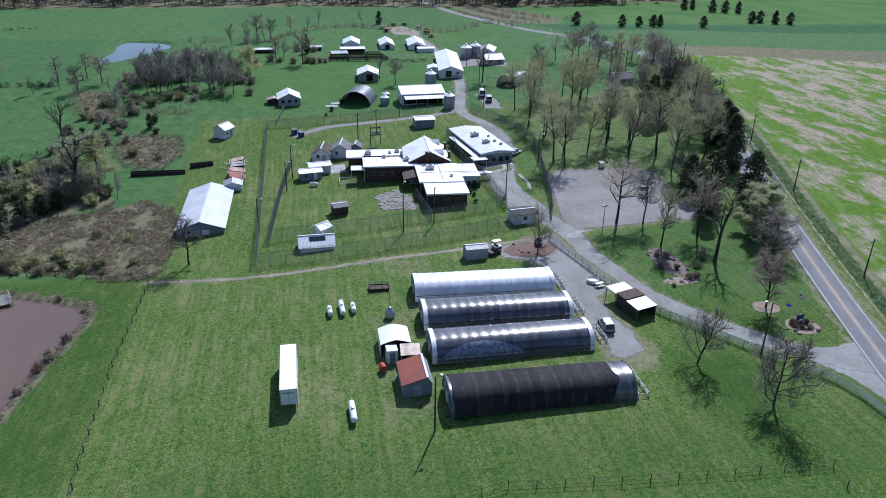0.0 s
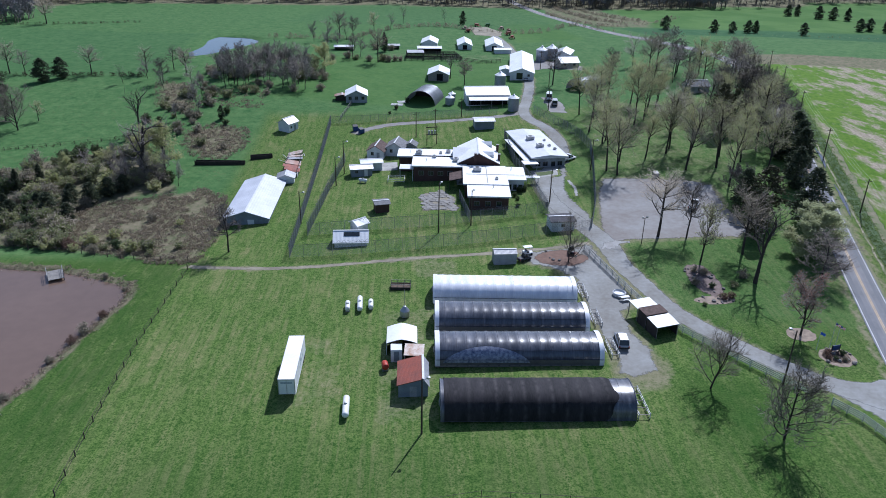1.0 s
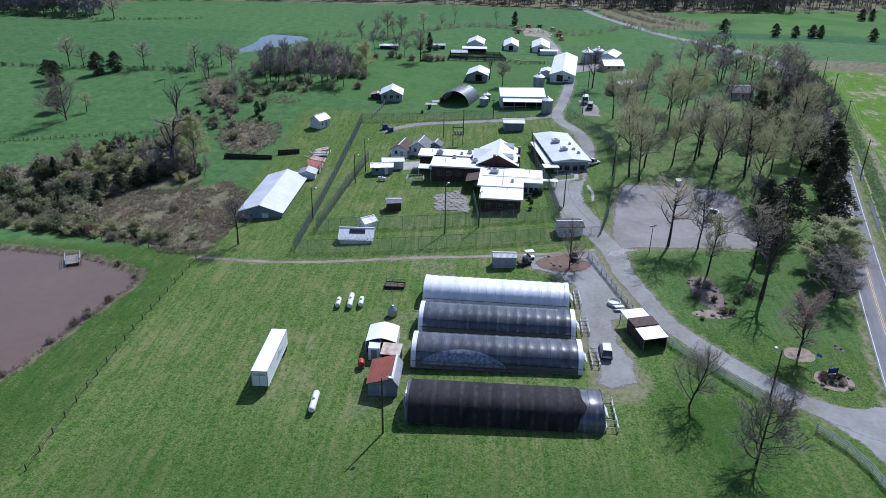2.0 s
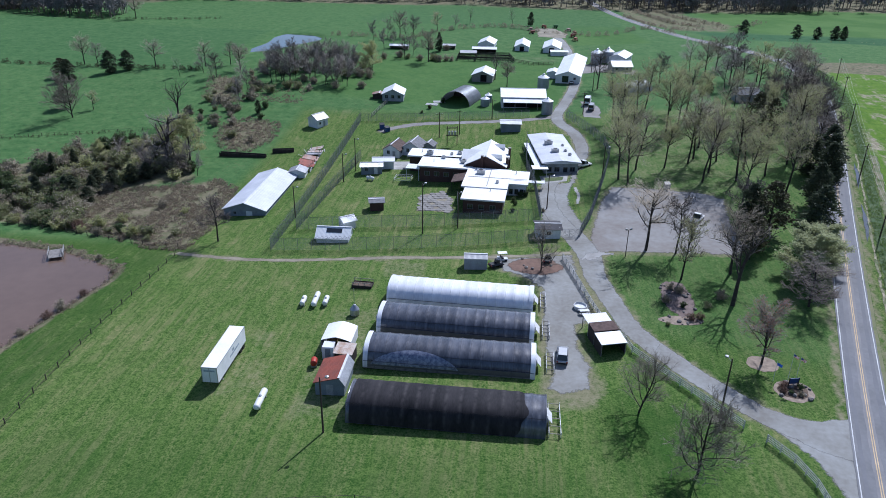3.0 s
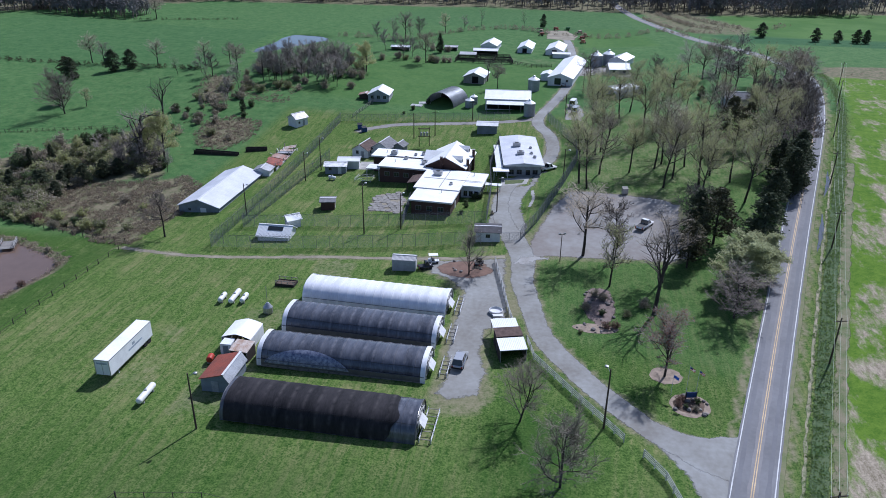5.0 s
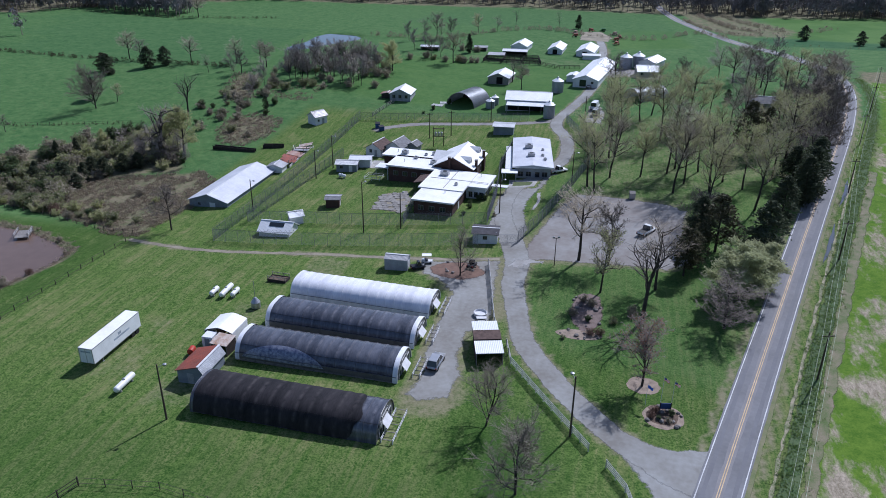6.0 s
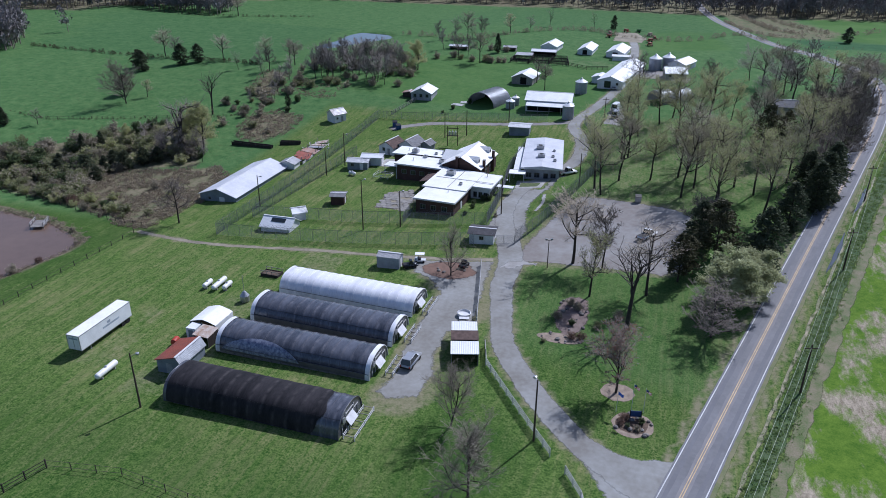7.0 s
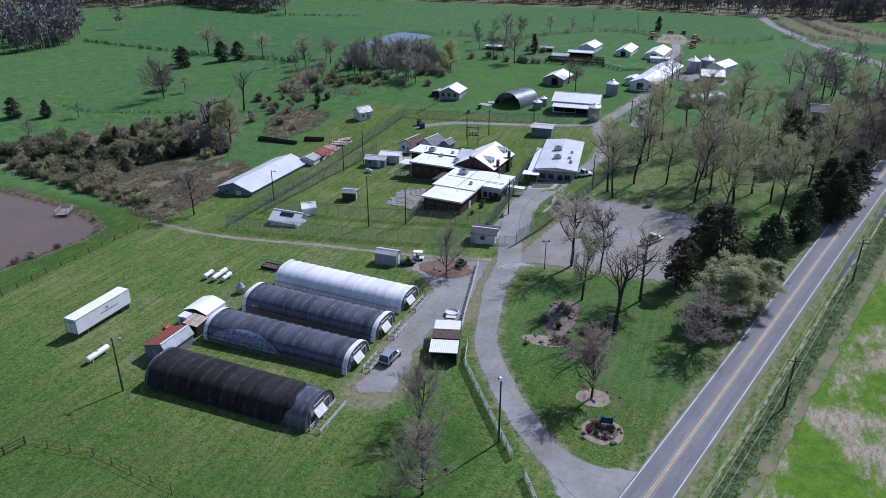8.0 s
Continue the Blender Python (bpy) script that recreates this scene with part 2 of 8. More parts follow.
# ---- building helpers ----
def part(name, bm, mat, parent=None, label="", smooth=False):
    """Links a bmesh as one mesh object under a thing or a part."""
    me = bpy.data.meshes.new(name)
    bm.to_mesh(me)
    bm.free()
    if smooth:
        for p in me.polygons:
            p.use_smooth = True
    me.materials.append(M[mat] if isinstance(mat, str) else mat)
    ob = new(name, me)
    ob.parent = parent
    return tagged(ob, label)


def again(name, src, parent, m):
    """Another object on the mesh of src."""
    ob = new(name, src.data)
    ob.parent = parent
    ob.matrix_basis = m
    return ob


def thing(name, x, y, z=None, rz=0.0, label="", category="", group="", kind=""):
    ob = new(name)
    ob.empty_display_size = 0.3
    ob.matrix_basis = pose(x, y, ground_z(x, y) if z is None else z, 0, 0, rz)
    return tagged(ob, label, category, group, kind)


def box(bm, x0, y0, z0, x1, y1, z1, bevel=0.0):
    vs = [bm.verts.new((x, y, z)) for z in (z0, z1) for x, y in ((x0, y0), (x1, y0), (x1, y1), (x0, y1))]
    fs = [bm.faces.new([vs[i] for i in f]) for f in ((3, 2, 1, 0), (4, 5, 6, 7), (0, 1, 5, 4), (1, 2, 6, 5), (2, 3, 7, 6), (3, 0, 4, 7))]
    if bevel:
        es = list({e for f in fs for e in f.edges})
        bmesh.ops.bevel(bm, geom=es, offset=bevel, segments=2, affect='EDGES')
    return bm


def boxes(*rows):
    bm = bmesh.new()
    for r in rows:
        box(bm, *r)
    return bm


def prism(bm, outline, axis, a, b):
    """Extrudes a closed outline of (u, v) along an axis from a to b. axis x: (y, z); y: (x, z); z: (x, y)."""
    def at(u, v, w):
        return {"x": (w, u, v), "y": (u, w, v), "z": (u, v, w)}[axis]
    lo, hi = [bm.verts.new(at(u, v, a)) for u, v in outline], [bm.verts.new(at(u, v, b)) for u, v in outline]
    n = len(outline)
    bm.faces.new(lo[::-1]), bm.faces.new(hi)
    for i in range(n):
        bm.faces.new((lo[i], lo[(i + 1) % n], hi[(i + 1) % n], hi[i]))
    bmesh.ops.recalc_face_normals(bm, faces=bm.faces[:])
    return bm


def tube(bm, p0, p1, r0, r1=None, sides=6, caps=True):
    p0, p1 = Vector(p0), Vector(p1)
    r1 = r0 if r1 is None else r1
    d = (p1 - p0).normalized()
    u = d.cross(Vector((0.31, 0.95, 0.07))).normalized()
    v = d.cross(u)
    a, b = [], []
    for i in range(sides):
        w = 2 * math.pi * i / sides
        o = u * math.cos(w) + v * math.sin(w)
        a.append(bm.verts.new(p0 + o * r0)), b.append(bm.verts.new(p1 + o * r1))
    for i in range(sides):
        bm.faces.new((a[i], a[(i + 1) % sides], b[(i + 1) % sides], b[i]))
    if caps:
        bm.faces.new(a[::-1]), bm.faces.new(b)
    return bm


def pipe(bm, pts, r, sides=5):
    """One bent pipe through the points."""
    rings = []
    for i, p in enumerate(pts):
        d = (Vector(pts[min(i + 1, len(pts) - 1)]) - Vector(pts[max(i - 1, 0)])).normalized()
        u = d.cross(Vector((0.31, 0.05, 0.95)) if abs(d.z) < 0.9 else Vector((1, 0, 0))).normalized()
        if rings and u.dot(last) < 0:
            u = -u
        last = u
        v = d.cross(u)
        rings.append([bm.verts.new(Vector(p) + (u * math.cos(2 * math.pi * k / sides) + v * math.sin(2 * math.pi * k / sides)) * r) for k in range(sides)])
    for a, b in zip(rings, rings[1:]):
        for k in range(sides):
            bm.faces.new((a[k], a[(k + 1) % sides], b[(k + 1) % sides], b[k]))
    return bm


def lathe(bm, profile, sides=24, axis="z", centre=(0, 0, 0)):
    """Turns a profile of (radius, height) round an axis."""
    rings = []
    for r, h in profile:
        ring = []
        for i in range(sides):
            w = 2 * math.pi * i / sides
            c, s = r * math.cos(w), r * math.sin(w)
            q = {"z": (c, s, h), "x": (h, c, s), "y": (s, h, c)}[axis]
            ring.append(bm.verts.new((q[0] + centre[0], q[1] + centre[1], q[2] + centre[2])))
        rings.append(ring)
    for a, b in zip(rings, rings[1:]):
        for i in range(sides):
            bm.faces.new((a[i], a[(i + 1) % sides], b[(i + 1) % sides], b[i]))
    bm.faces.new(rings[0][::-1]), bm.faces.new(rings[-1])
    return bm


# ---- ground ----
HILL_X = [-150.0 + 72 * i for i in range(6)]
HILL_Y = [40.0 + 70 * i for i in range(7)]
HILL_W = np.array([[-0.84, -4.87, -1.37, -1.34, -0.64, -0.41], [0.3, -4.98, 3.66, -1.9, -0.53, -0.44], [-0.65, -4.93, -1.05, -1.35, 3.54, -0.48], [-1.23, 0.19, -1.16, -1.48, 3.55, 0.29], [-1.27, 2.23, 1.37, -1.11, 2.7, 1.94], [-0.52, 0.69, 0.82, -0.62, 1.15, 2.02], [0.09, 0.86, 1.59, 0.42, 0.35, 1.06]])
_HX, _HY = np.meshgrid(HILL_X, HILL_Y)


def inside(poly, x, y):
    """Signed distance to a polygon (negative inside), for arrays."""
    x, y = np.asarray(x, float), np.asarray(y, float)
    d, odd = np.full(x.shape, 1e18), np.zeros(x.shape, bool)
    for (ax, ay), (bx, by) in zip(poly, poly[1:] + poly[:1]):
        ex, ey = bx - ax, by - ay
        t = np.clip(((x - ax) * ex + (y - ay) * ey) / (ex * ex + ey * ey), 0, 1)
        d = np.minimum(d, (x - ax - t * ex) ** 2 + (y - ay - t * ey) ** 2)
        cross = (ay > y) != (by > y)
        odd ^= cross & (x < ax + (y - ay) * ex / (ey if abs(ey) > 1e-9 else 1e-9))
    return np.where(odd, -1, 1) * np.sqrt(d)


def ramp01(v, a, b):
    t = np.clip((np.asarray(v, float) - a) / (b - a), 0, 1)
    return t * t * (3 - 2 * t)


POND_NEAR = [(-43.5, 140), (-42.8, 134), (-44.3, 127), (-46.5, 117), (-48.5, 105), (-53, 92), (-61, 80), (-85, 70), (-115, 75), (-130, 105), (-120, 140), (-92, 150.5), (-75, 149.5), (-60, 147.5), (-50, 143.5)]
POND_FAR = [(-87, 349), (-79, 356), (-72, 370), (-63, 386), (-64, 399), (-72, 408), (-88, 409), (-90, 396), (-88, 378), (-90, 360)]
POND_NEAR_Z, POND_FAR_Z = -5.2, 5.0
_LO, _HI = 25.0, 52.0


def ground_raw(x, y):
    x, y = np.asarray(x, float), np.asarray(y, float)
    z = 3.0 + (HILL_W * np.exp(-((x[..., None, None] - _HX) ** 2 + (y[..., None, None] - _HY) ** 2) / (2 * 62.0 ** 2))).sum((-1, -2))
    far = np.hypot(x - 30, y - 200)
    z = z + ramp01(far, 420, 1500) * (7 * np.sin(x / 310 + 1.3) * np.sin(y / 270) + 3)
    for poly, level in ((POND_NEAR, POND_NEAR_Z), (POND_FAR, POND_FAR_Z)):
        if x.ndim == 0 and not (min(q[0] for q in poly) - 23 < x < max(q[0] for q in poly) + 23 and min(q[1] for q in poly) - 23 < y < max(q[1] for q in poly) + 23):
            continue
        sd = inside(poly, x, y)
        bank = np.maximum(z, level + 0.5)
        z = z + (bank - z) * (1 - ramp01(sd, 4, 22))
        z = np.where(sd < 2.2, level + 0.5 + (z - level - 0.5) * ramp01(sd, 0.0, 2.2) - 0.9 * (1 - ramp01(sd, -1.5, 1.6)), z)
    return z


def ground_z(x, y):
    return float(ground_raw(np.array(x), np.array(y)))


ROAD = [(-14, -300), (20, -180), (46, -80), (62.5, -20), (74, 20), (85, 55), (96, 93), (107, 130), (119.2, 170), (131.6, 210), (146, 258), (156, 300), (159.5, 335), (156.5, 362), (147, 398), (134, 432), (122.5, 478), (113, 520), (106, 557), (98, 620), (92, 700), (80, 820)]


def spline(points, step=2.0):
    """A smooth line through points, resampled."""
    p = [Vector((*q[:2], 0)) for q in points]
    p = [p[0] * 2 - p[1]] + p + [p[-1] * 2 - p[-2]]
    out = []
    for a, b, c, d in zip(p, p[1:], p[2:], p[3:]):
        n = max(1, int((c - b).length / step))
        for i in range(n):
            t = i / n
            out.append(0.5 * ((2 * b) + (c - a) * t + (2 * a - 5 * b + 4 * c - d) * t * t + (3 * b - a - 3 * c + d) * t ** 3))
    return [(v.x, v.y) for v in out] + [tuple(points[-1][:2])]


def strip(name, line, left, right, lift, mat, across=4, ragged=0.0, parent=None):
    """A band along a line, laid on the ground: left and right of it by so many metres."""
    bm = bmesh.new()
    rows = []
    for i, (x, y) in enumerate(line):
        a, b = line[max(i - 1, 0)], line[min(i + 1, len(line) - 1)]
        d = math.hypot(b[0] - a[0], b[1] - a[1]) or 1
        nx, ny = -(b[1] - a[1]) / d, (b[0] - a[0]) / d
        l, r = (v(i / (len(line) - 1)) if callable(v) else v for v in (left, right))
        l, r = (v + ragged * (1.6 * noise.noise(Vector((x * 0.35, y * 0.35, s))) + 0.5 * noise.noise(Vector((x * 1.7, y * 1.7, s)))) for v, s in ((l, 3.0), (r, 9.0)))
        fade = min(0.9, (l + r) * 0.25)
        offs = [l, -r] if across == 1 else [l] + [l - fade + (-r - l + 2 * fade) * k / (across - 2 or 1) for k in range(across - 1)] + [-r]
        row = []
        for o in offs:
            px, py = x + nx * o, y + ny * o
            row.append(bm.verts.new((px, py, ground_z(px, py) + lift)))
        rows.append(row)
    for a, b in zip(rows, rows[1:]):
        for k in range(across):
            bm.faces.new((a[k], a[k + 1], b[k + 1], b[k]))
    bmesh.ops.recalc_face_normals(bm, faces=bm.faces[:])
    ob = part(name, bm, mat, parent)
    inner = [1.0] * len(ob.data.vertices) if across == 1 else [0.0 if k in (0, across) else 1.0 for _ in line for k in range(across + 1)]
    ob.data.attributes.new("inner", 'FLOAT', 'POINT').data.foreach_set("value", inner)
    return ob


def patch(name, poly, lift, mat, cell=2.0, ragged=0.0, label="", kind="structure", seed=1):
    """A sheet on the ground inside an outline, its edge worn unevenly."""
    line = []
    rnd = random.Random(seed)
    for (ax, ay), (bx, by) in zip(poly, poly[1:] + poly[:1]):
        n = max(1, int(math.hypot(bx - ax, by - ay) / cell))
        for i in range(n):
            line.append((ax + (bx - ax) * i / n + ragged * rnd.uniform(-1, 1), ay + (by - ay) * i / n + ragged * rnd.uniform(-1, 1)))
    bm = bmesh.new()
    vs = [bm.verts.new((x, y, 0)) for x, y in line]
    es = [bm.edges.new((a, b)) for a, b in zip(vs, vs[1:] + vs[:1])]
    bmesh.ops.triangle_fill(bm, use_beauty=True, edges=es)
    bmesh.ops.recalc_face_normals(bm, faces=bm.faces[:])
    rim_w = min(1.6, 0.16 * min(max(q[0] for q in poly) - min(q[0] for q in poly), max(q[1] for q in poly) - min(q[1] for q in poly)))
    bmesh.ops.inset_region(bm, faces=bm.faces[:], thickness=rim_w, use_boundary=True, use_even_offset=False)
    rim = bm.verts.layers.float.new("inner")
    for v in bm.verts:
        v[rim] = 0.0 if v.is_boundary else 1.0
    for _ in range(4):
        long = [e for e in bm.edges if e.calc_length() > 6]
        if not long:
            break
        bmesh.ops.subdivide_edges(bm, edges=long, cuts=1)
        bmesh.ops.triangulate(bm, faces=bm.faces[:])
    for v in bm.verts:
        v.co.z = ground_z(v.co.x, v.co.y) + lift * 0.5
    for f in bm.faces:
        if f.normal.z < 0:
            f.normal_flip()
    return tagged(part(name, bm, mat), label, kind=kind)


SCRUB = [[(-76, 171), (-71, 186), (-55, 190), (-44, 196), (-36, 190), (-30, 172), (-33, 150), (-40, 151), (-57, 158)],
         [(-59, 243), (-52, 250), (-40.5, 246), (-37.5, 230), (-42, 220.5), (-50, 221), (-57, 232)],
         [(-86, 300), (-74, 299), (-66, 280), (-62, 268), (-71, 263), (-77, 271)]]
THICKET = [(-125, 168), (-86, 163), (-58, 158), (-72, 172), (-70, 188), (-50, 196), (-60, 214), (-66, 226), (-90, 222), (-104, 204), (-125, 184)]


def grass_material():
    m = bpy.data.materials.new("grass_and_fields")
    m.use_nodes = True
    n, l = m.node_tree.nodes, m.node_tree.links
    p = n["Principled BSDF"]
    p.inputs["Roughness"].default_value, p.inputs["Specular IOR Level"].default_value = 0.9, 0.04
    geo = n.new("ShaderNodeNewGeometry")
    zone = n.new("ShaderNodeVertexColor")
    zone.layer_name = "zone"
    sep = n.new("ShaderNodeSeparateColor")
    l.new(zone.outputs[0], sep.inputs[0])

    def noise_at(scale, stretch=(1, 1, 1), detail=6, rough=0.6, turn=0.0):
        mp = n.new("ShaderNodeMapping")
        mp.inputs["Scale"].default_value = stretch
        mp.inputs["Rotation"].default_value = (0, 0, turn)
        l.new(geo.outputs["Position"], mp.inputs[0])
        t = n.new("ShaderNodeTexNoise")
        t.inputs["Scale"].default_value, t.inputs["Detail"].default_value, t.inputs["Roughness"].default_value = scale, detail, rough
        l.new(mp.outputs[0], t.inputs[0])
        return t.outputs[0]

    def ramp(v, a, b, ca, cb):
        r = n.new("ShaderNodeValToRGB")
        r.color_ramp.elements[0].position, r.color_ramp.elements[1].position = a, b
        r.color_ramp.elements[0].color, r.color_ramp.elements[1].color = (*ca, 1), (*cb, 1)
        l.new(v, r.inputs[0])
        return r.outputs[0]

    def mix(f, a, b):
        x = n.new("ShaderNodeMix")
        x.data_type = 'RGBA'
        l.new(f, x.inputs[0]), l.new(a, x.inputs[6]), l.new(b, x.inputs[7])
        return x.outputs[2]

    def math_(op, a, b):
        x = n.new("ShaderNodeMath")
        x.operation = op
        x.use_clamp = True
        for i, v in enumerate((a, b)):
            if isinstance(v, float):
                x.inputs[i].default_value = v
            else:
                l.new(v, x.inputs[i])
        return x.outputs[0]

    BLACK, WHITE = (0, 0, 0), (1, 1, 1)
    wear = n.new("ShaderNodeVertexColor")
    wear.layer_name = "wear"
    ws = n.new("ShaderNodeSeparateColor")
    l.new(wear.outputs[0], ws.inputs[0])
    fine, mid, broad = noise_at(1.3), noise_at(0.22), noise_at(0.035, detail=4)
    stripes = noise_at(1.15, (1.0, 0.02, 1), 3, 0.6, turn=radians(-4))
    clump = noise_at(0.5, detail=8, rough=0.75)
    blades = noise_at(3.4, detail=5, rough=0.7)
    streak = noise_at(1.0, (1.0, 0.13, 1), 7, 0.7, turn=radians(-4))
    speck = math_('MULTIPLY', math_('ADD', math_('MULTIPLY', fine, 0.6), math_('MULTIPLY', math_('SUBTRACT', blades, 0.33), 1.25)), math_('ADD', math_('MULTIPLY', streak, 0.6), 0.7))
    lawn = ramp(speck, 0.33, 0.66, LAWN_A, LAWN_B)
    dry = ramp(math_('ADD', math_('MULTIPLY', fine, 0.5), math_('MULTIPLY', blades, 0.5)), 0.36, 0.64, (0.135, 0.155, 0.058), (0.235, 0.225, 0.105))
    f1 = math_('MULTIPLY', ramp(mid, 0.40, 0.66, (0.1,) * 3, WHITE), ramp(stripes, 0.42, 0.58, (0.05,) * 3, WHITE))
    f1 = math_('MULTIPLY', f1, ramp(broad, 0.40, 0.58, (0.12,) * 3, WHITE))
    f2 = math_('MULTIPLY', ramp(streak, 0.48, 0.64, BLACK, WHITE), ramp(blades, 0.42, 0.58, BLACK, (0.75,) * 3))
    f1 = math_('MULTIPLY', math_('ADD', f1, f2), 0.95)
    lawn = mix(f1, lawn, dry)
    deep_green = ramp(math_('ADD', math_('MULTIPLY', blades, 0.6), math_('MULTIPLY', mid, 0.4)), 0.36, 0.64, DEEP_GREEN_A, DEEP_GREEN_B)
    lawn = mix(math_('MULTIPLY', zone.outputs[1], ramp(mid, 0.35, 0.6, (0.35,) * 3, WHITE)), lawn, deep_green)
    past_f = math_('ADD', math_('MULTIPLY', mid, 0.22), math_('ADD', math_('MULTIPLY', clump, 0.38), math_('MULTIPLY', blades, 0.4)))
    pasture = ramp(past_f, 0.38, 0.62, PAST_A, PAST_B)
    tussock = noise_at(0.9, detail=6, rough=0.7)
    pasture = mix(math_('MULTIPLY', ramp(math_('MULTIPLY', tussock, math_('ADD', mid, 0.5)), 0.55, 0.66, BLACK, WHITE), 0.55), pasture, ramp(fine, 0.3, 0.7, (0.12, 0.11, 0.055), (0.06, 0.075, 0.03)))
    sward = ramp(broad, 0.42, 0.56, (0.060, 0.130, 0.030), (0.085, 0.158, 0.042))
    pasture = mix(math_('MULTIPLY', ws.outputs[2], ramp(mid, 0.3, 0.6, (0.6,) * 3, WHITE)), pasture, sward)
    winter = ramp(math_('ADD', math_('MULTIPLY', clump, 0.5), math_('MULTIPLY', mid, 0.5)), 0.4, 0.6, (0.030, 0.086, 0.034), (0.054, 0.120, 0.050))
    pasture = mix(wear.outputs[1], pasture, winter)
    col = mix(sep.outputs[0], lawn, pasture)
    crop = ramp(math_('ADD', math_('MULTIPLY', clump, 0.6), math_('MULTIPLY', blades, 0.4)), 0.36, 0.62, (0.045, 0.110, 0.012), (0.135, 0.215, 0.030))
    straw = noise_at(1.5, (1.0, 0.3, 1), 6, 0.75, turn=radians(-17))
    stubble = ramp(math_('ADD', math_('MULTIPLY', straw, 0.6), math_('MULTIPLY', blades, 0.4)), 0.36, 0.62, (0.13, 0.11, 0.07), (0.42, 0.36, 0.28))
    rows = noise_at(0.15, (1.0, 0.45, 1), 14, 0.74, turn=radians(-17))
    tan = math_('MULTIPLY', math_('SUBTRACT', ws.outputs[0], 0.3), 0.09)
    rows = math_('ADD', math_('ADD', rows, math_('MULTIPLY', math_('SUBTRACT', broad, 0.46), 0.5)), tan)
    field = mix(ramp(rows, 0.535, 0.64, BLACK, WHITE), crop, stubble)
    col = mix(sep.outputs[1], col, field)
    bare = ramp(math_('ADD', math_('MULTIPLY', fine, 0.5), math_('MULTIPLY', blades, 0.5)), 0.34, 0.64, (0.120, 0.125, 0.062), (0.245, 0.225, 0.145))
    wf = ramp(math_('ADD', math_('MULTIPLY', ws.outputs[1], 0.62), math_('ADD', math_('MULTIPLY', fine, 0.35), math_('MULTIPLY', mid, 0.25))), 0.55, 0.78, BLACK, WHITE)
    col = mix(wf, col, bare)
    rough_ = ramp(math_('ADD', math_('MULTIPLY', clump, 0.7), math_('MULTIPLY', blades, 0.3)), 0.36, 0.62, (0.245, 0.198, 0.140), (0.070, 0.092, 0.038))
    edge = math_('ADD', sep.outputs[2], math_('MULTIPLY', math_('SUBTRACT', mid, 0.45), sep.outputs[2]))
    edge = ramp(math_('ADD', math_('MULTIPLY', edge, 0.7), math_('MULTIPLY', mid, 0.5)), 0.48, 0.72, BLACK, WHITE)
    col = mix(edge, col, rough_)
    l.new(col, p.inputs["Base Color"])
    bp = n.new("ShaderNodeBump")
    bp.inputs["Strength"].default_value, bp.inputs["Distance"].default_value = 0.5, 0.07
    l.new(math_("ADD", math_("MULTIPLY", clump, 0.35), math_("MULTIPLY", blades, 0.65)), bp.inputs["Height"]), l.new(bp.outputs[0], p.inputs["Normal"])
    return m


LAWN_A, LAWN_B = (0.026, 0.070, 0.012), (0.122, 0.184, 0.046)
PAST_A, PAST_B = (0.026, 0.084, 0.025), (0.116, 0.198, 0.072)
# darker tone mixed into the lawn where the zone's alpha is high
DEEP_GREEN_A, DEEP_GREEN_B = (0.010, 0.038, 0.006), (0.046, 0.102, 0.020)


LOT = [(60, 149), (66, 150.0), (76, 149.6), (84, 150), (90, 149), (95, 153), (94, 166), (95.5, 180), (92, 184), (84, 187), (74, 189.5), (68.5, 190), (64.5, 179), (62.4, 168), (60.5, 159)]
YARD = [(39, 146), (50, 147.5), (57, 149), (57.2, 142), (59.2, 127), (58.5, 121), (56, 119), (55.8, 112), (57.6, 107), (57, 100), (52, 97.8), (49.5, 99.5), (50.5, 106), (49.5, 112), (49.0, 121), (49.2, 132), (46, 137), (41, 140)]
DRIVE = [(95.2, 92.2), (92.5, 92.3), (88, 93.2), (82.5, 96.5), (77, 102), (70, 111), (65.5, 119), (62.5, 130), (60.5, 139), (60, 148), (58, 156), (54.5, 166), (52.0, 178), (52.2, 190), (55.5, 199), (60, 208), (62.8, 218), (63.0, 230), (61.0, 242), (57.5, 252), (57, 262), (60.5, 278), (64, 296), (66.5, 316), (67.5, 342), (67, 372), (65.5, 402), (63, 425)]
TRACK_N = [(58, 261), (50, 257.5), (38, 255), (24, 253), (10, 250.5), (1, 245.5), (-3, 241)]
TRACK_S = [(56, 149.5), (44, 147), (30, 145.6), (18, 144.8), (4, 143.6), (-10, 143.2), (-22, 145), (-33, 147.5)]


def graded(lo, hi, step, reach):
    """Even steps from lo to hi, growing ones outside, out to reach."""
    core = list(np.arange(lo, hi + step / 2, step))
    left, right, s = [], [], step
    while (left[0] if left else core[0]) > -reach:
        s *= 1.22
        left.insert(0, (left[0] if left else core[0]) - s)
    s = step
    while (right[-1] if right else core[-1]) < reach:
        s *= 1.22
        right.append((right[-1] if right else core[-1]) + s)
    return np.array(left + core + right)


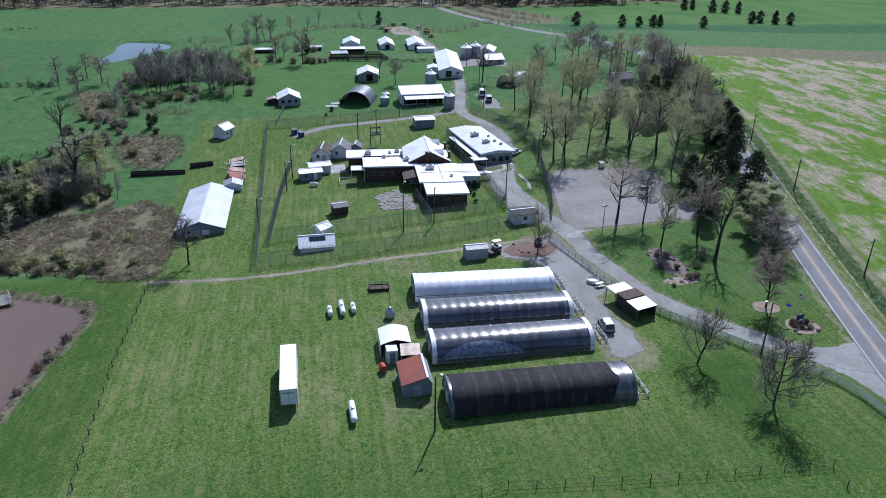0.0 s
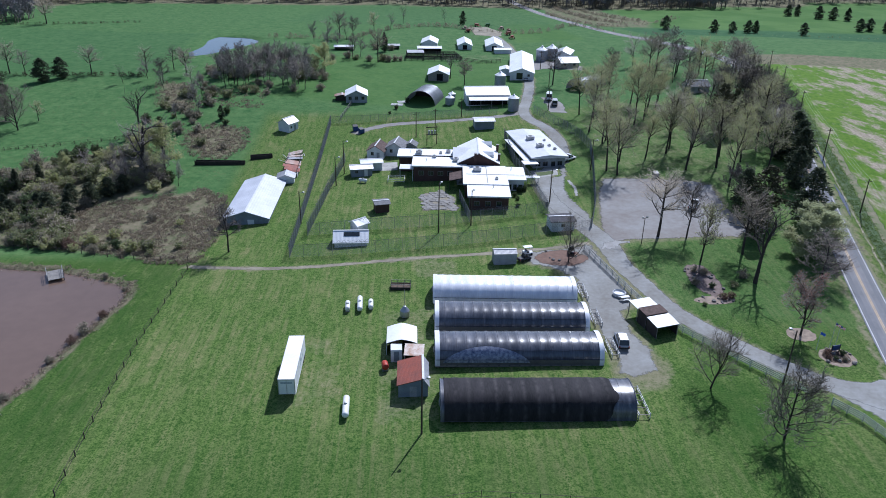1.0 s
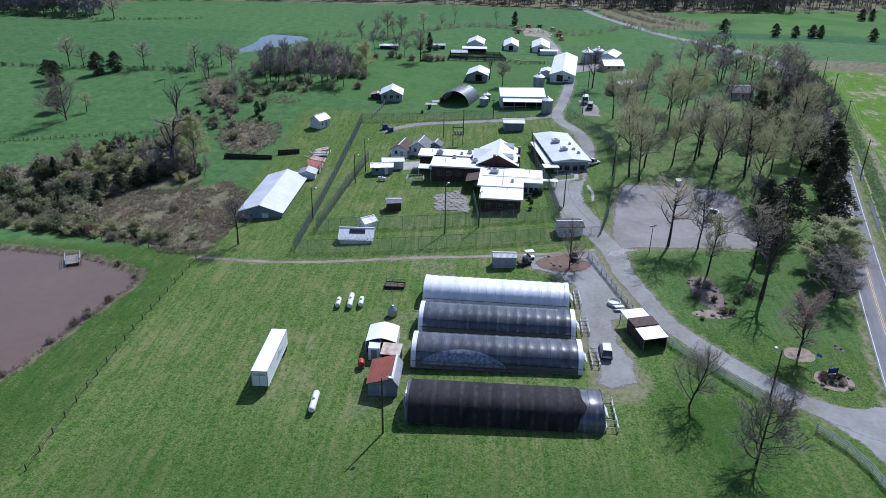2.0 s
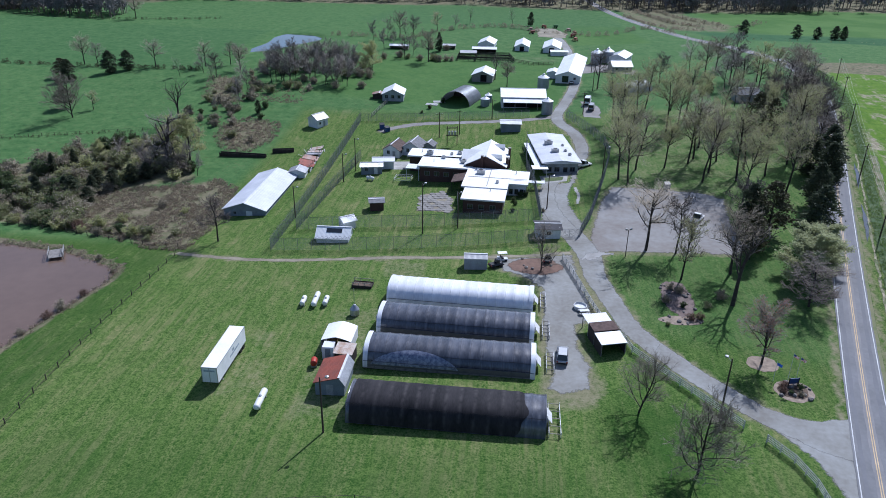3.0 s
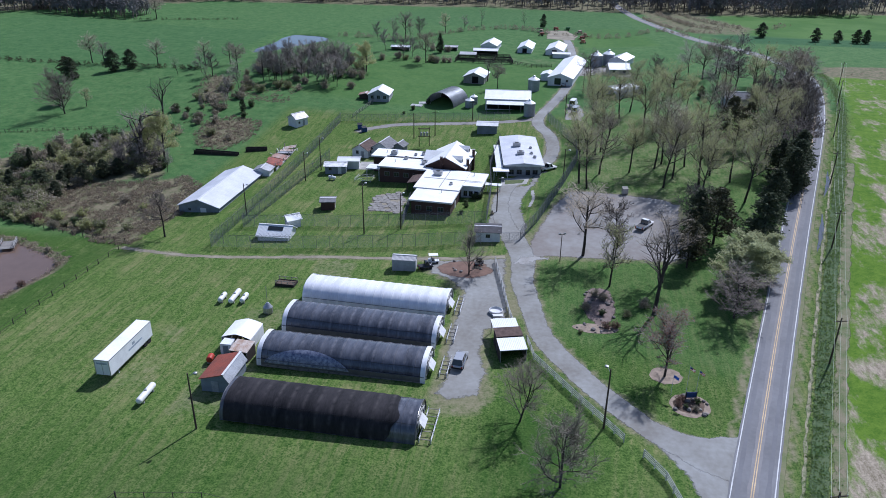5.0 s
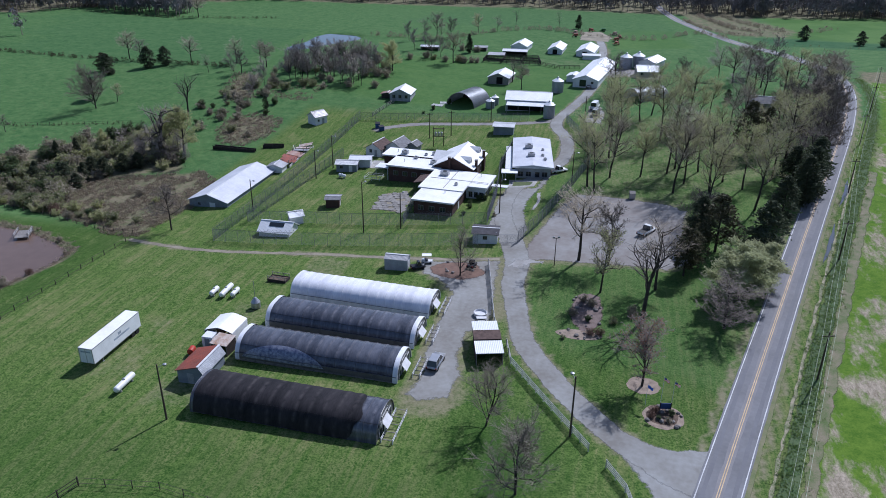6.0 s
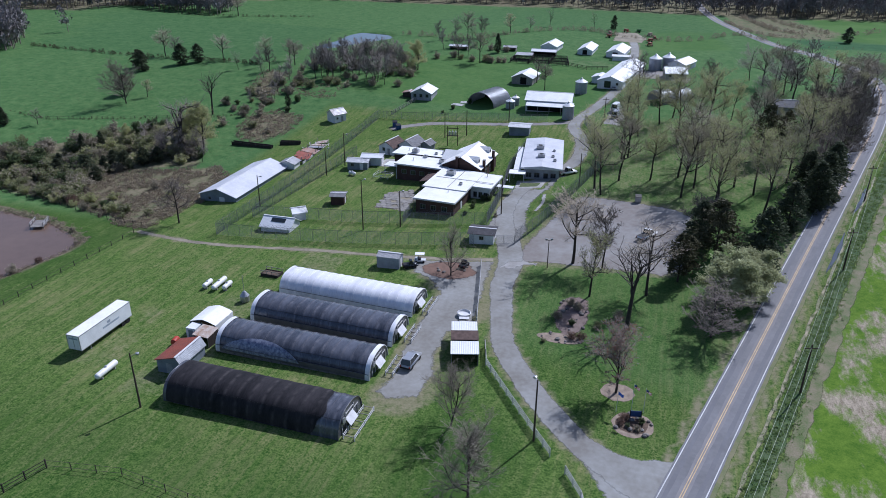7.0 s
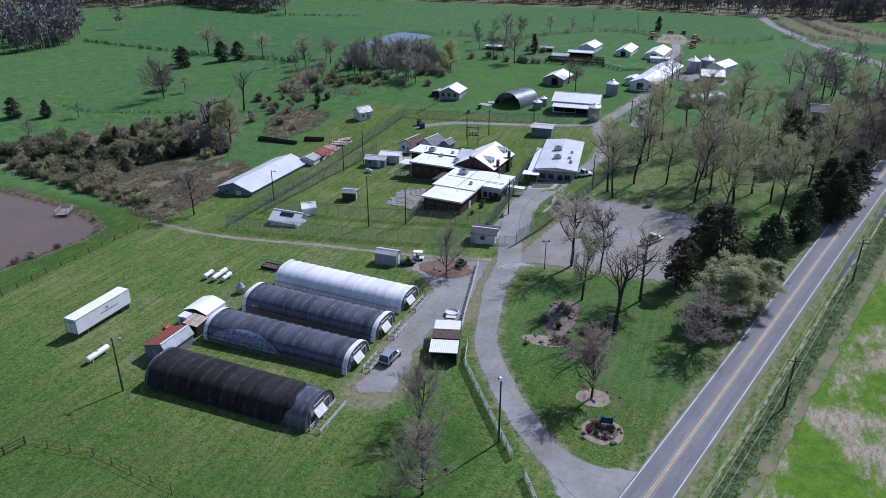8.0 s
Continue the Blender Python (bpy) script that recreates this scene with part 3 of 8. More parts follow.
def build_ground():
    xs, ys = graded(-150, 200, 1.9, 2600), graded(20, 430, 1.9, 2600)
    X, Y = np.meshgrid(xs, ys)
    Zs = ground_raw(X, Y)
    nx, ny = len(xs), len(ys)
    me = bpy.data.meshes.new("ground")
    idx = np.arange(nx * ny).reshape(ny, nx)
    faces = np.stack([idx[:-1, :-1], idx[:-1, 1:], idx[1:, 1:], idx[1:, :-1]], -1).reshape(-1, 4)
    me.from_pydata(np.stack([X, Y, Zs], -1).reshape(-1, 3).tolist(), [], faces.tolist())
    me.shade_smooth()
    road_x = np.interp(Y, [q[1] for q in ROAD], [q[0] for q in ROAD])
    past = np.maximum((1 - ramp01(X, -38, -32)) * ramp01(Y, 150, 158), ramp01(Y, 255, 268)) * 1.0
    past = np.maximum(past, ramp01(np.hypot(X - 30, Y - 150), 300, 400))
    park = inside([(62, 120), (100, 110), (140, 260), (60, 262)], X, Y)
    past = np.maximum(past, 0.35 * (1 - ramp01(park, -4, 4)))
    fld = ramp01(X - road_x, 9.0, 11.5) * (1 - ramp01(Y, 330, 345))
    scr = np.zeros_like(X)
    for q in SCRUB:
        scr = np.maximum(scr, (1 - ramp01(inside(q, X, Y), -4, 3)) * (1.0 if q is SCRUB[0] else 0.75))
    scr = np.maximum(scr, 0.8 * (1 - ramp01(inside(THICKET, X, Y), -2, 4)))
    pb = np.abs(inside(POND_NEAR, X, Y) - 0.6)
    scr = np.maximum(scr, 0.9 * (1 - ramp01(pb, 0.5, 2.0)))
    mulchy = inside([(112, 540), (120, 492), (138, 462), (165, 462), (178, 500), (168, 530), (150, 585), (118, 580)], X, Y)
    scr = np.maximum(scr, 0.62 * (1 - ramp01(mulchy, -5, 6)))
    woods = inside([(118, 585), (260, 592), (360, 630), (520, 660), (900, 560), (1500, 900), (400, 1200), (-600, 1000), (-460, 425), (-345, 447), (-312, 482), (-296, 540), (-160, 580), (0, 590)], X, Y)
    scr = np.maximum(scr, 0.95 * (1 - ramp01(woods, -4, 4)))
    col = me.color_attributes.new("zone", 'FLOAT_COLOR', 'POINT')
    # deep green toned in: the south end, round the front trees, east lawn
    deep_green = 0.55 * (1 - ramp01(Y, 76, 92)) * ramp01(X, -35, -20)
    deep_green = np.maximum(deep_green, 0.85 * (1 - ramp01(np.hypot((X - 66) * 1.1, (Y - 88) * 0.8), 5, 15)))
    deep_green = np.maximum(deep_green, 0.5 * (1 - ramp01(inside([(68, 100), (98, 98), (104, 150), (66, 148)], X, Y), -6, 3)))
    tan = np.maximum(0.95 * (1 - ramp01(Y, 136, 160)) * ramp01(X - road_x, 9, 14), ramp01(X - road_x, 18, 42) * ramp01(Y, 165, 225))
    worn = np.zeros_like(X)
    for q, amount, reach in ((((70, 190), (100, 186), (124, 215), (136, 262), (78, 262)), 0.46, 6.0), (YARD, 0.8, 2.2), (LOT, 0.75, 2.0), (((51, 99), (57, 106), (58.5, 101), (56, 96), (52, 95.5)), 0.7, 3.0), (((12, 90), (19, 90), (19, 122), (12, 120)), 0.5, 5.0), (((18, 136), (25, 136), (25, 142), (18, 142)), 0.55, 4.0), (((-2, 112), (1, 112), (4, 95), (-1, 95)), 0.45, 6.0), (((49, 88), (51, 88), (51, 131), (49, 131)), 0.5, 2.0), (((5, 352), (60, 352), (60, 364), (5, 364)), 0.45, 6.0), (((14, 378), (72, 378), (72, 400), (14, 400)), 0.35, 8.0), (((-28, 205), (-16, 205), (-14, 226), (-24, 226)), 0.35, 4.0)):
        worn = np.maximum(worn, amount * (1 - ramp01(inside(list(q), X, Y), 0, reach)))
    for line, half, amount in ((DRIVE, 4.2, 0.8), (TRACK_S, 2.2, 0.75), (TRACK_N, 3.0, 0.7), ([(-9.5, 150), (-9.8, 200), (-9, 250)], 3.0, 0.35)):
        pts = np.array(spline(line, 3.0))
        near = np.full(X.shape, 1e9)
        for px, py in pts:
            near = np.minimum(near, (X - px) ** 2 + (Y - py) ** 2)
        worn = np.maximum(worn, amount * (1 - ramp01(np.sqrt(near), half * 0.55, half)))
    worn = np.maximum(worn, 0.8 * (1 - ramp01(np.abs(np.abs(X - road_x) - 4.0), 0.3, 1.6)) * (1 - ramp01(Y, 420, 440)))
    bright = ramp01(X, 158, 172) * ramp01(Y, 450, 456)
    bright = np.maximum(bright, 0.7 * (1 - ramp01(inside([(72, 400), (112, 410), (104, 480), (72, 470)], X, Y), -3, 3)))
    bright = np.maximum(bright, 0.55 * (1 - ramp01(inside([(-38, 282), (60, 262), (60, 350), (-20, 350)], X, Y), -4, 4)))
    shade = np.zeros_like(X)
    for q, amount in (([(141, 462), (152, 424), (190, 420), (300, 424), (520, 436), (520, 470), (300, 462), (193, 452)], 1.0), ([(72, 440), (110, 448), (96, 560), (-40, 585), (-60, 470), (20, 452)], 0.25), ([(-230, 322), (-95, 312), (-100, 420), (-300, 470)], 0.3)):
        shade = np.maximum(shade, amount * (1 - ramp01(inside(q, X, Y), -3, 3)))
    plough = 0.8 * (1 - ramp01(inside([(166, 322), (300, 322), (600, 350), (600, 372), (196, 352), (172, 346)], X, Y), -4, 5))
    scr = np.maximum(scr, plough)
    wcol = me.color_attributes.new("wear", 'FLOAT_COLOR', 'POINT')
    wcol.data.foreach_set("color", np.stack([tan, worn, bright, shade], -1).astype(np.float32).ravel())
    deep_green = np.maximum(deep_green, 0.75 * (1 - ramp01(X, -36, -32)) * (1 - ramp01(Y, 152, 158)))
    rgba = np.stack([past, fld, scr, deep_green], -1).astype(np.float32)
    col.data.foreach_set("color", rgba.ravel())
    me.materials.append(grass_material())
    ob = new("ground", me)
    tagged(ob, "green mown lawns, pastures and bare spring fields rolling to the horizon", "ground", kind="structure")


build_ground()


# ---- roads and yards ----
def build_roads():
    line = spline(ROAD)
    road = strip("road", line, 3.05, 2.8, 0.07, "asphalt", 4, 0.06)
    tagged(road, "grey worn asphalt country road with a yellow centre line", "road", kind="structure")
    strip("worn_crown", line, 0.8, 0.45, 0.079, "asphalt_pale", 2, 0.12, road)
    for o in (-1.65, 2.0):
        strip("wheel_track", line, o + 0.3, -o + 0.3, 0.078, "asphalt_dark", 1, 0.1, road)
    for o in (0.02, 0.30):
        strip("centre_line", line, o + 0.065, -o + 0.065, 0.088, "line_yellow", 1, 0.012, road)
    for o in (-2.48, 2.72):
        strip("edge_line", line, o + 0.07, -o + 0.07, 0.088, "line_white", 1, 0.02, road)
    near = [q for q in line if 30 < q[1] < 325]
    dry = [q for q in near if q[1] < 215]
    v = strip("road_shoulder", near, -2.6, 3.5, 0.03, "dirt_grass", 3, 0.12)
    tagged(v, "thin worn grass shoulder of the road", "shoulder", kind="structure")
    v = strip("dead_grass_edge", dry, -5.25, 6.1, 0.05, "dead_grass", 2, 0.3)
    tagged(v, "pale dead grass at the ditch's edge", "verge", kind="structure")
    v = strip("ditch_verge", near, -6.0, 8.9, 0.06, "ditch_green", 3, 0.3)
    tagged(v, "dark green weedy roadside ditch", "verge", kind="structure")
    v = strip("dry_verge", dry, -8.7, 11.0, 0.04, "dry_verge", 3, 0.5)
    tagged(v, "dry brown stalks between ditch and field", "verge", kind="structure")
    for lo, hi in ((158, 178), (187, 206)):
        v = strip("ditch_water", [q for q in spline(ROAD, 1.0) if lo < q[1] < hi], -4.55, lambda t: 4.65 + 0.75 * math.sin(math.pi * t), 0.085, "water", 1, 0.12)
        tagged(v, "thin standing water in the roadside ditch", "puddle", kind="structure")
    drive = spline(DRIVE, 0.8)
    def w(t):
        return 2.4 + 0.7 * math.exp(-((t - 0.22) / 0.04) ** 2) + 3.0 * math.exp(-(t / 0.02) ** 2)
    d = strip("driveway", drive, w, w, 0.028, "gravel", 4, 0.2)
    tagged(d, "grey gravel driveway winding up to the farm buildings", "driveway", kind="structure")
    patch("junction_apron", [(81.6, 95.4), (84.8, 95.3), (87.7, 94.2), (91, 94.8), (93.4, 95.6), (94.4, 94), (92.3, 86), (90.2, 79), (87.4, 79.6), (86.9, 82.6), (86.3, 85), (85.4, 88.2), (83.4, 91.4), (81.6, 94.4)], 0.046, "gravel", 0.6, 0.12, "grey gravel apron where the drive meets the road", seed=41)
    patch("parking_lot", LOT, 0.05, "gravel_warm", 0.6, 0.3, "broad grey gravel parking lot among bare trees", seed=3)
    patch("gravel_yard", YARD, 0.035, "gravel", 0.8, 0.25, "grey gravel yard beside the greenhouses", seed=5)
    patch("forecourt", [(49.6, 168), (50.4, 186), (51.6, 192.6), (57.6, 194.2), (58.6, 204), (61.8, 206), (60.6, 196), (57.8, 186), (57.6, 178), (60.2, 166), (59.4, 158.5), (55, 160), (50.5, 161)], 0.042, "gravel", 0.6, 0.3, "grey gravel forecourt beside the white-roofed annex", seed=12)
    patch("pale_gravel", [(58.2, 146.6), (60.2, 145.4), (62.6, 147.8), (65.5, 149.6), (62.4, 150.8), (59.2, 150.2)], 0.075, "pale_gravel", 0.5, 0.45, "pale crushed stone where the drive meets the lot", seed=14)
    patch("pale_gravel", [(58.6, 190), (59.4, 184), (58.8, 178.5), (59.6, 178), (60.4, 184), (59.8, 190.4)], 0.07, "pale_gravel", 0.5, 0.15, "pale stone edging of the grass island", seed=15)
    n = strip("yard_track", spline(TRACK_N, 0.8), 1.9, 1.9, 0.026, "gravel_warm", 3, 0.3)
    tagged(n, "tan gravel track behind the fenced compound", "track", kind="structure")
    t = strip("dirt_track", spline(TRACK_S, 0.8), 0.8, 0.8, 0.018, "dirt", 4, 0.3)
    tagged(t, "pale worn dirt track along the compound fence", "track", kind="structure")
    patch("dirt_lot", [(52, 425), (68, 424), (70, 440), (62, 462), (50, 458)], 0.05, "dirt", 3, 0.6, "pale bare dirt lot", seed=8)
    patch("vehicle_apron", [(66, 258), (72, 256), (73, 268), (71, 279), (66, 280)], 0.05, "gravel_warm", 2, 0.4, "gravel apron with parked vans", seed=9)
    patch("silo_apron", [(66, 326), (78, 330), (92, 322), (94, 330), (90, 345), (80, 348), (68, 350)], 0.05, "gravel_warm", 2, 0.4, "gravel apron below the grain bins", seed=10)


build_roads()


def build_ponds():
    for name, poly, z, mat, label in (("pond_near", POND_NEAR, POND_NEAR_Z, "water_mud", "still brown muddy farm pond with grassy banks"), ("pond_far", POND_FAR, POND_FAR_Z, "water", "distant farm pond reflecting the sky")):
        bm = bmesh.new()
        cx, cy = (sum(q[i] for q in poly) / len(poly) for i in (0, 1))
        line = spline(poly + poly[:1], 3)[:-1]
        vs = [bm.verts.new((cx + (x - cx) * 1.02, cy + (y - cy) * 1.02, z)) for x, y in line]
        es = [bm.edges.new((a, b)) for a, b in zip(vs, vs[1:] + vs[:1])]
        bmesh.ops.triangle_fill(bm, use_beauty=True, edges=es)
        for f in bm.faces:
            if f.normal.z < 0:
                f.normal_flip()
        tagged(part(name, bm, mat), label, "pond", kind="structure")


build_ponds()


M["quonset"] = ribbed("corrugated_arch_steel", (0.36, 0.38, 0.41), 0.6, "X", 0.42, 0.45, 0.2, 0.3)
M["white_patchy"] = material("patched_pale_tin", (0.66, 0.66, 0.68), 0.5, 0.1, 0.3, 0.7, tone=(0.16, 0.13, 0.12))
M["dark_shingle"] = material("dark_grey_shingle_roof", (0.085, 0.082, 0.09), 0.9, 0, 0.3, 1.2, bump=0.4)
M["silver_roof"] = ribbed("silver_coated_roof", (0.60, 0.61, 0.65), 1.2, "Y", 0.5, 0.0, 0.2, 0.25, tone=(0.44, 0.45, 0.49), depth=0.02)
M["rust_streak"] = material("rust_streaked_pale_tin", (0.62, 0.58, 0.53), 0.6, 0.1, 0.3, 0.9, tone=(0.30, 0.16, 0.09))

# ---- greenhouses ----
def hoop(t, W, H):
    """A point of the tunnel's section: t from 0 to 1, front to back."""
    a = math.pi * (1 - t)
    c, s = math.cos(a), math.sin(a)
    k = 0.72
    return W / 2 * math.copysign(abs(c) ** k, c), H * abs(s) ** 0.9


def tunnel(bm, x0, x1, W, H, bays, sag=0.05, t0=0.0, t1=1.0, out=0.0, edge=None, n=22):
    rows = []
    steps = bays * 4
    for i in range(steps + 1):
        f = i / steps
        row = []
        dip = sag * math.sin(math.pi * (f * bays % 1)) ** 2
        for k in range(n + 1):
            t = t0 + (t1 - t0) * k / n
            y, z = hoop(t, W, H)
            m = 1 + (out - dip) / (H if H else 1)
            xe = x1 if edge is None else edge(t)
            row.append(bm.verts.new((x0 + (xe - x0) * f, y * m, max(z * m, 0.0))))
        rows.append(row)
    for a, b in zip(rows, rows[1:]):
        for k in range(n):
            bm.faces.new((a[k], b[k], b[k + 1], a[k + 1]))
    return bm


def film(name, base, tone, pitch, stripe, rough, spec):
    """Greenhouse film: blotched, with paler dusty streaks where it lies on each hoop."""
    m = material(name, base, rough, 0, 0.2, 0.35, spec=spec, tone=tone, stretch=(1.6, 0.4, 0.5), bump=0.12, bump_scale=0.9)
    n, l = m.node_tree.nodes, m.node_tree.links
    co, sep = n.new("ShaderNodeTexCoord"), n.new("ShaderNodeSeparateXYZ")
    l.new(co.outputs["Object"], sep.inputs[0])
    fr, pp, rp, nz, mu, mix = n.new("ShaderNodeMath"), n.new("ShaderNodeMath"), n.new("ShaderNodeMapRange"), n.new("ShaderNodeTexNoise"), n.new("ShaderNodeMath"), n.new("ShaderNodeMix")
    fr.operation, pp.operation, mu.operation, mix.data_type = 'DIVIDE', 'PINGPONG', 'MULTIPLY', 'RGBA'
    fr.inputs[1].default_value, pp.inputs[1].default_value = pitch, 0.5
    l.new(sep.outputs[0], fr.inputs[0]), l.new(fr.outputs[0], pp.inputs[0]), l.new(pp.outputs[0], rp.inputs[0])
    rp.inputs["From Min"].default_value, rp.inputs["From Max"].default_value = 0.02, 0.2
    rp.inputs["To Min"].default_value, rp.inputs["To Max"].default_value = 1.0, 0.0
    nz.inputs["Scale"].default_value, nz.inputs["Detail"].default_value = 0.8, 6
    l.new(co.outputs["Object"], nz.inputs[0])
    sharp = n.new("ShaderNodeMapRange")
    sharp.inputs["From Min"].default_value, sharp.inputs["From Max"].default_value = 0.4, 0.62
    l.new(nz.outputs[0], sharp.inputs[0]), l.new(rp.outputs[0], mu.inputs[0]), l.new(sharp.outputs[0], mu.inputs[1])
    p = n["Principled BSDF"]
    l.new(p.inputs["Base Color"].links[0].from_socket, mix.inputs[6])
    mix.inputs[7].default_value = (*stripe, 1)
    l.new(mu.outputs[0], mix.inputs[0]), l.new(mix.outputs[2], p.inputs["Base Color"])
    return m


M["film_white"] = film("white_greenhouse_film", (0.80, 0.805, 0.83), (0.60, 0.605, 0.65), 1.72, (0.86, 0.86, 0.88), 0.34, 0.5)
M["film_dark"] = film("black_film_over_hoops", (0.034, 0.037, 0.047), (0.105, 0.11, 0.132), 1.75, (0.14, 0.142, 0.162), 0.24, 0.65)
M["film_grey"] = material("clear_grey_film", (0.12, 0.125, 0.15), 0.28, 0, 0.3, 0.3, spec=0.5)
M["shade_cloth"] = film("black_woven_shade_cloth", (0.010, 0.010, 0.012), (0.034, 0.031, 0.034), 2.07, (0.052, 0.047, 0.048), 0.74, 0.15)
M["film_blue"] = material("bluish_sagging_film", (0.05, 0.065, 0.14), 0.25, 0, 0.5, 2.2, spec=0.6, tone=(0.36, 0.37, 0.43))
M["film_side"] = material("dusty_grey_film_skirt", (0.075, 0.075, 0.085), 0.4, 0, 0.5, 0.8, spec=0.4, tone=(0.15, 0.14, 0.14))
M["entrance_planting"] = material("low_green_groundcover", (0.06, 0.10, 0.035), 0.95, 0, 0.4, 1.5, bump=0.6, tone=(0.12, 0.13, 0.06))
M["film_hoop"] = material("grey_hoop_pipe", (0.12, 0.12, 0.135), 0.85, 0.0, 0.2, 1.0, spec=0.1)
M["window_frame"] = material("grey_window_frame", (0.20, 0.20, 0.21), 0.6, 0, 0.2, 1.0)
M["white_trim"] = material("white_end_trim", (0.68, 0.68, 0.69), 0.5, 0, 0.15, 1.0)


def greenhouse(x0, x1, y0, y1, H, rz, cover, label, bays, cloth=None, blue=False, flap=True, rack=3.4):
    W = y1 - y0
    L = x1 - x0
    g = thing("greenhouse", x0, (y0 + y1) / 2, ground_z((x0 + x1) / 2, (y0 + y1) / 2) + 0.03, rz, label, "greenhouse", "row of greenhouses")
    c = part("cover", tunnel(bmesh.new(), 0.0, L, W, H, bays, 0.05), cover, g, smooth=True)
    if cloth:
        e0, e1 = cloth
        bm = tunnel(bmesh.new(), e0, L, W, H, bays, 0.03, 0.012, 0.988, 0.12, lambda t: e1 + 1.9 * math.sin(min(t, 0.75) * 4.2) + 0.25 * math.sin(t * 23) - 0.4)
        for v in bm.verts:
            fold = noise.noise(Vector((v.co.x * 0.9, v.co.y * 0.25, v.co.z * 0.25))) + 0.6 * noise.noise(Vector((v.co.x * 2.2 + 7, v.co.y * 0.5, v.co.z * 0.5)))
            v.co += Vector((0, v.co.y / W * 2, 0.5)) * 0.05 * fold
        part("shade_cloth", bm, "shade_cloth", g, "black woven shade cloth pulled over the film", True)
    if blue:
        bm = bmesh.new()
        rows = []
        for i in range(25):
            f = i / 24
            top = 0.05 + 0.27 * math.sin(math.pi * f) ** 0.7
            row = []
            for k in range(7):
                t = 0.05 + (top - 0.05) * k / 6
                y, z = hoop(t, W, H)
                row.append(bm.verts.new((1.2 + f * 14.5, y * 1.03 - 0.05, z * 1.01 + 0.03)))
            rows.append(row)
        for a, b in zip(rows, rows[1:]):
            for k in range(6):
                bm.faces.new((a[k], b[k], b[k + 1], a[k + 1]))
        part("loose_film", bm, "film_blue", g, "sagging bluish sheet of film", True)
    for t0 in () if cover == "film_white" else (0.27,) if cloth else (0.24, 0.10):
        line = []
        for i in range(57):
            f = i / 56
            y, z = hoop(t0 + 0.004 * math.sin(f * 31), W, H)
            line.append((L * f, y * (1.04 if cloth else 1.005), z * (1.04 if cloth else 1.005)))
        part("film_seam", pipe(bmesh.new(), line, 0.03, 4), "black", g)
    hp = bmesh.new()
    pts = [Vector((0, *hoop(k / 22, W, H))) for k in range(23)]
    pipe(hp, [q * 1.002 for q in pts], 0.03)
    first = part("hoop", hp, "white_trim" if cover == "film_white" else "film_hoop", g)
    for i in range(1, bays + 1):
        again("hoop", first, g, pose(L * i / bays, 0, 0))
    if not cloth:
        part("side_curtain", tunnel(bmesh.new(), 0.2, L - 0.2, W, H, bays, 0.02, 0.0, 0.09, 0.05, n=4), "film_side" if cover != "film_white" else "film_white", g, "rolled grey film side curtain", True)
    for side in () if cloth else (-1, 1):
        bb = bmesh.new()
        box(bb, 0, side * W / 2 - 0.05, -0.2, L, side * W / 2 + 0.05, 0.28)
        part("base_board", bb, "grey_wood", g)
        rb = tube(bmesh.new(), (0.1, side * (W / 2 + 0.03), 1.2), (L - 0.1, side * (W / 2 + 0.03), 1.2), 0.045)
        part("side_roller", rb, "film_grey", g)
    for xe, sg in ((0, -1), (L, 1)):
        ew = bmesh.new()
        vs = [ew.verts.new((xe - sg * 0.06, *hoop(k / 22, W, H))) for k in range(23)]
        ew.faces.new(vs if sg < 0 else vs[::-1])
        end = part("end_wall", ew, "film_grey", g, "clear film end wall")
        if not cloth:
            part("end_band", tunnel(bmesh.new(), *((0.0, 0.75) if sg < 0 else (L - 0.75, L)), W, H, 1, 0.0, 0.0, 1.0, 0.07), "film_white", g, "white film band clamped over the end hoop", True)
        tr = bmesh.new()
        pipe(tr, [q + Vector((xe, 0, 0)) for q in pts], 0.085, 6)
        part("end_trim", tr, "film_grey" if cloth else "white_trim", g)
        fr = bmesh.new()
        for yy, hh in ((-1.3, 2.9), (1.3, 2.9), (-2.6, 1.9), (2.6, 1.9)):
            box(fr, xe - 0.05, yy - 0.05, 0, xe + 0.05, yy + 0.05, hh)
        box(fr, xe - 0.05, -2.7, 1.9, xe + 0.05, 2.7, 2.0), box(fr, xe - 0.05, -1.3, 2.6, xe + 0.05, 1.3, 2.7)
        part("end_frame", fr, "pale_wood", g)
        dr = boxes((xe - 0.03 + sg * 0.05, -0.55, 0.05, xe + 0.03 + sg * 0.05, 0.55, 2.0))
        door = part("door", dr, "white_trim", g, "white end door")
        part("handle", tube(bmesh.new(), (xe + sg * 0.1, 0.4, 0.95), (xe + sg * 0.16, 0.4, 1.1), 0.03), "steel", door)
        if sg > 0 and flap:
            fl = bmesh.new()
            prism(fl, [(xe + 0.1, 2.2), (xe + 0.95, 1.15), (xe + 0.98, 1.19), (xe + 0.13, 2.24)], "y", -1.7, 0.7)
            part("vent_flap", fl, "white_trim", g, "white vent flap propped open")
        fan = lathe(bmesh.new(), [(0.0, xe + sg * 0.02), (0.5, xe + sg * 0.02), (0.55, xe + sg * 0.25), (0.35, xe + sg * 0.3), (0.0, xe + sg * 0.3)], 16, "x", (0, -2.2, 2.2))
        part("fan_housing", fan, "steel", g)
    return g


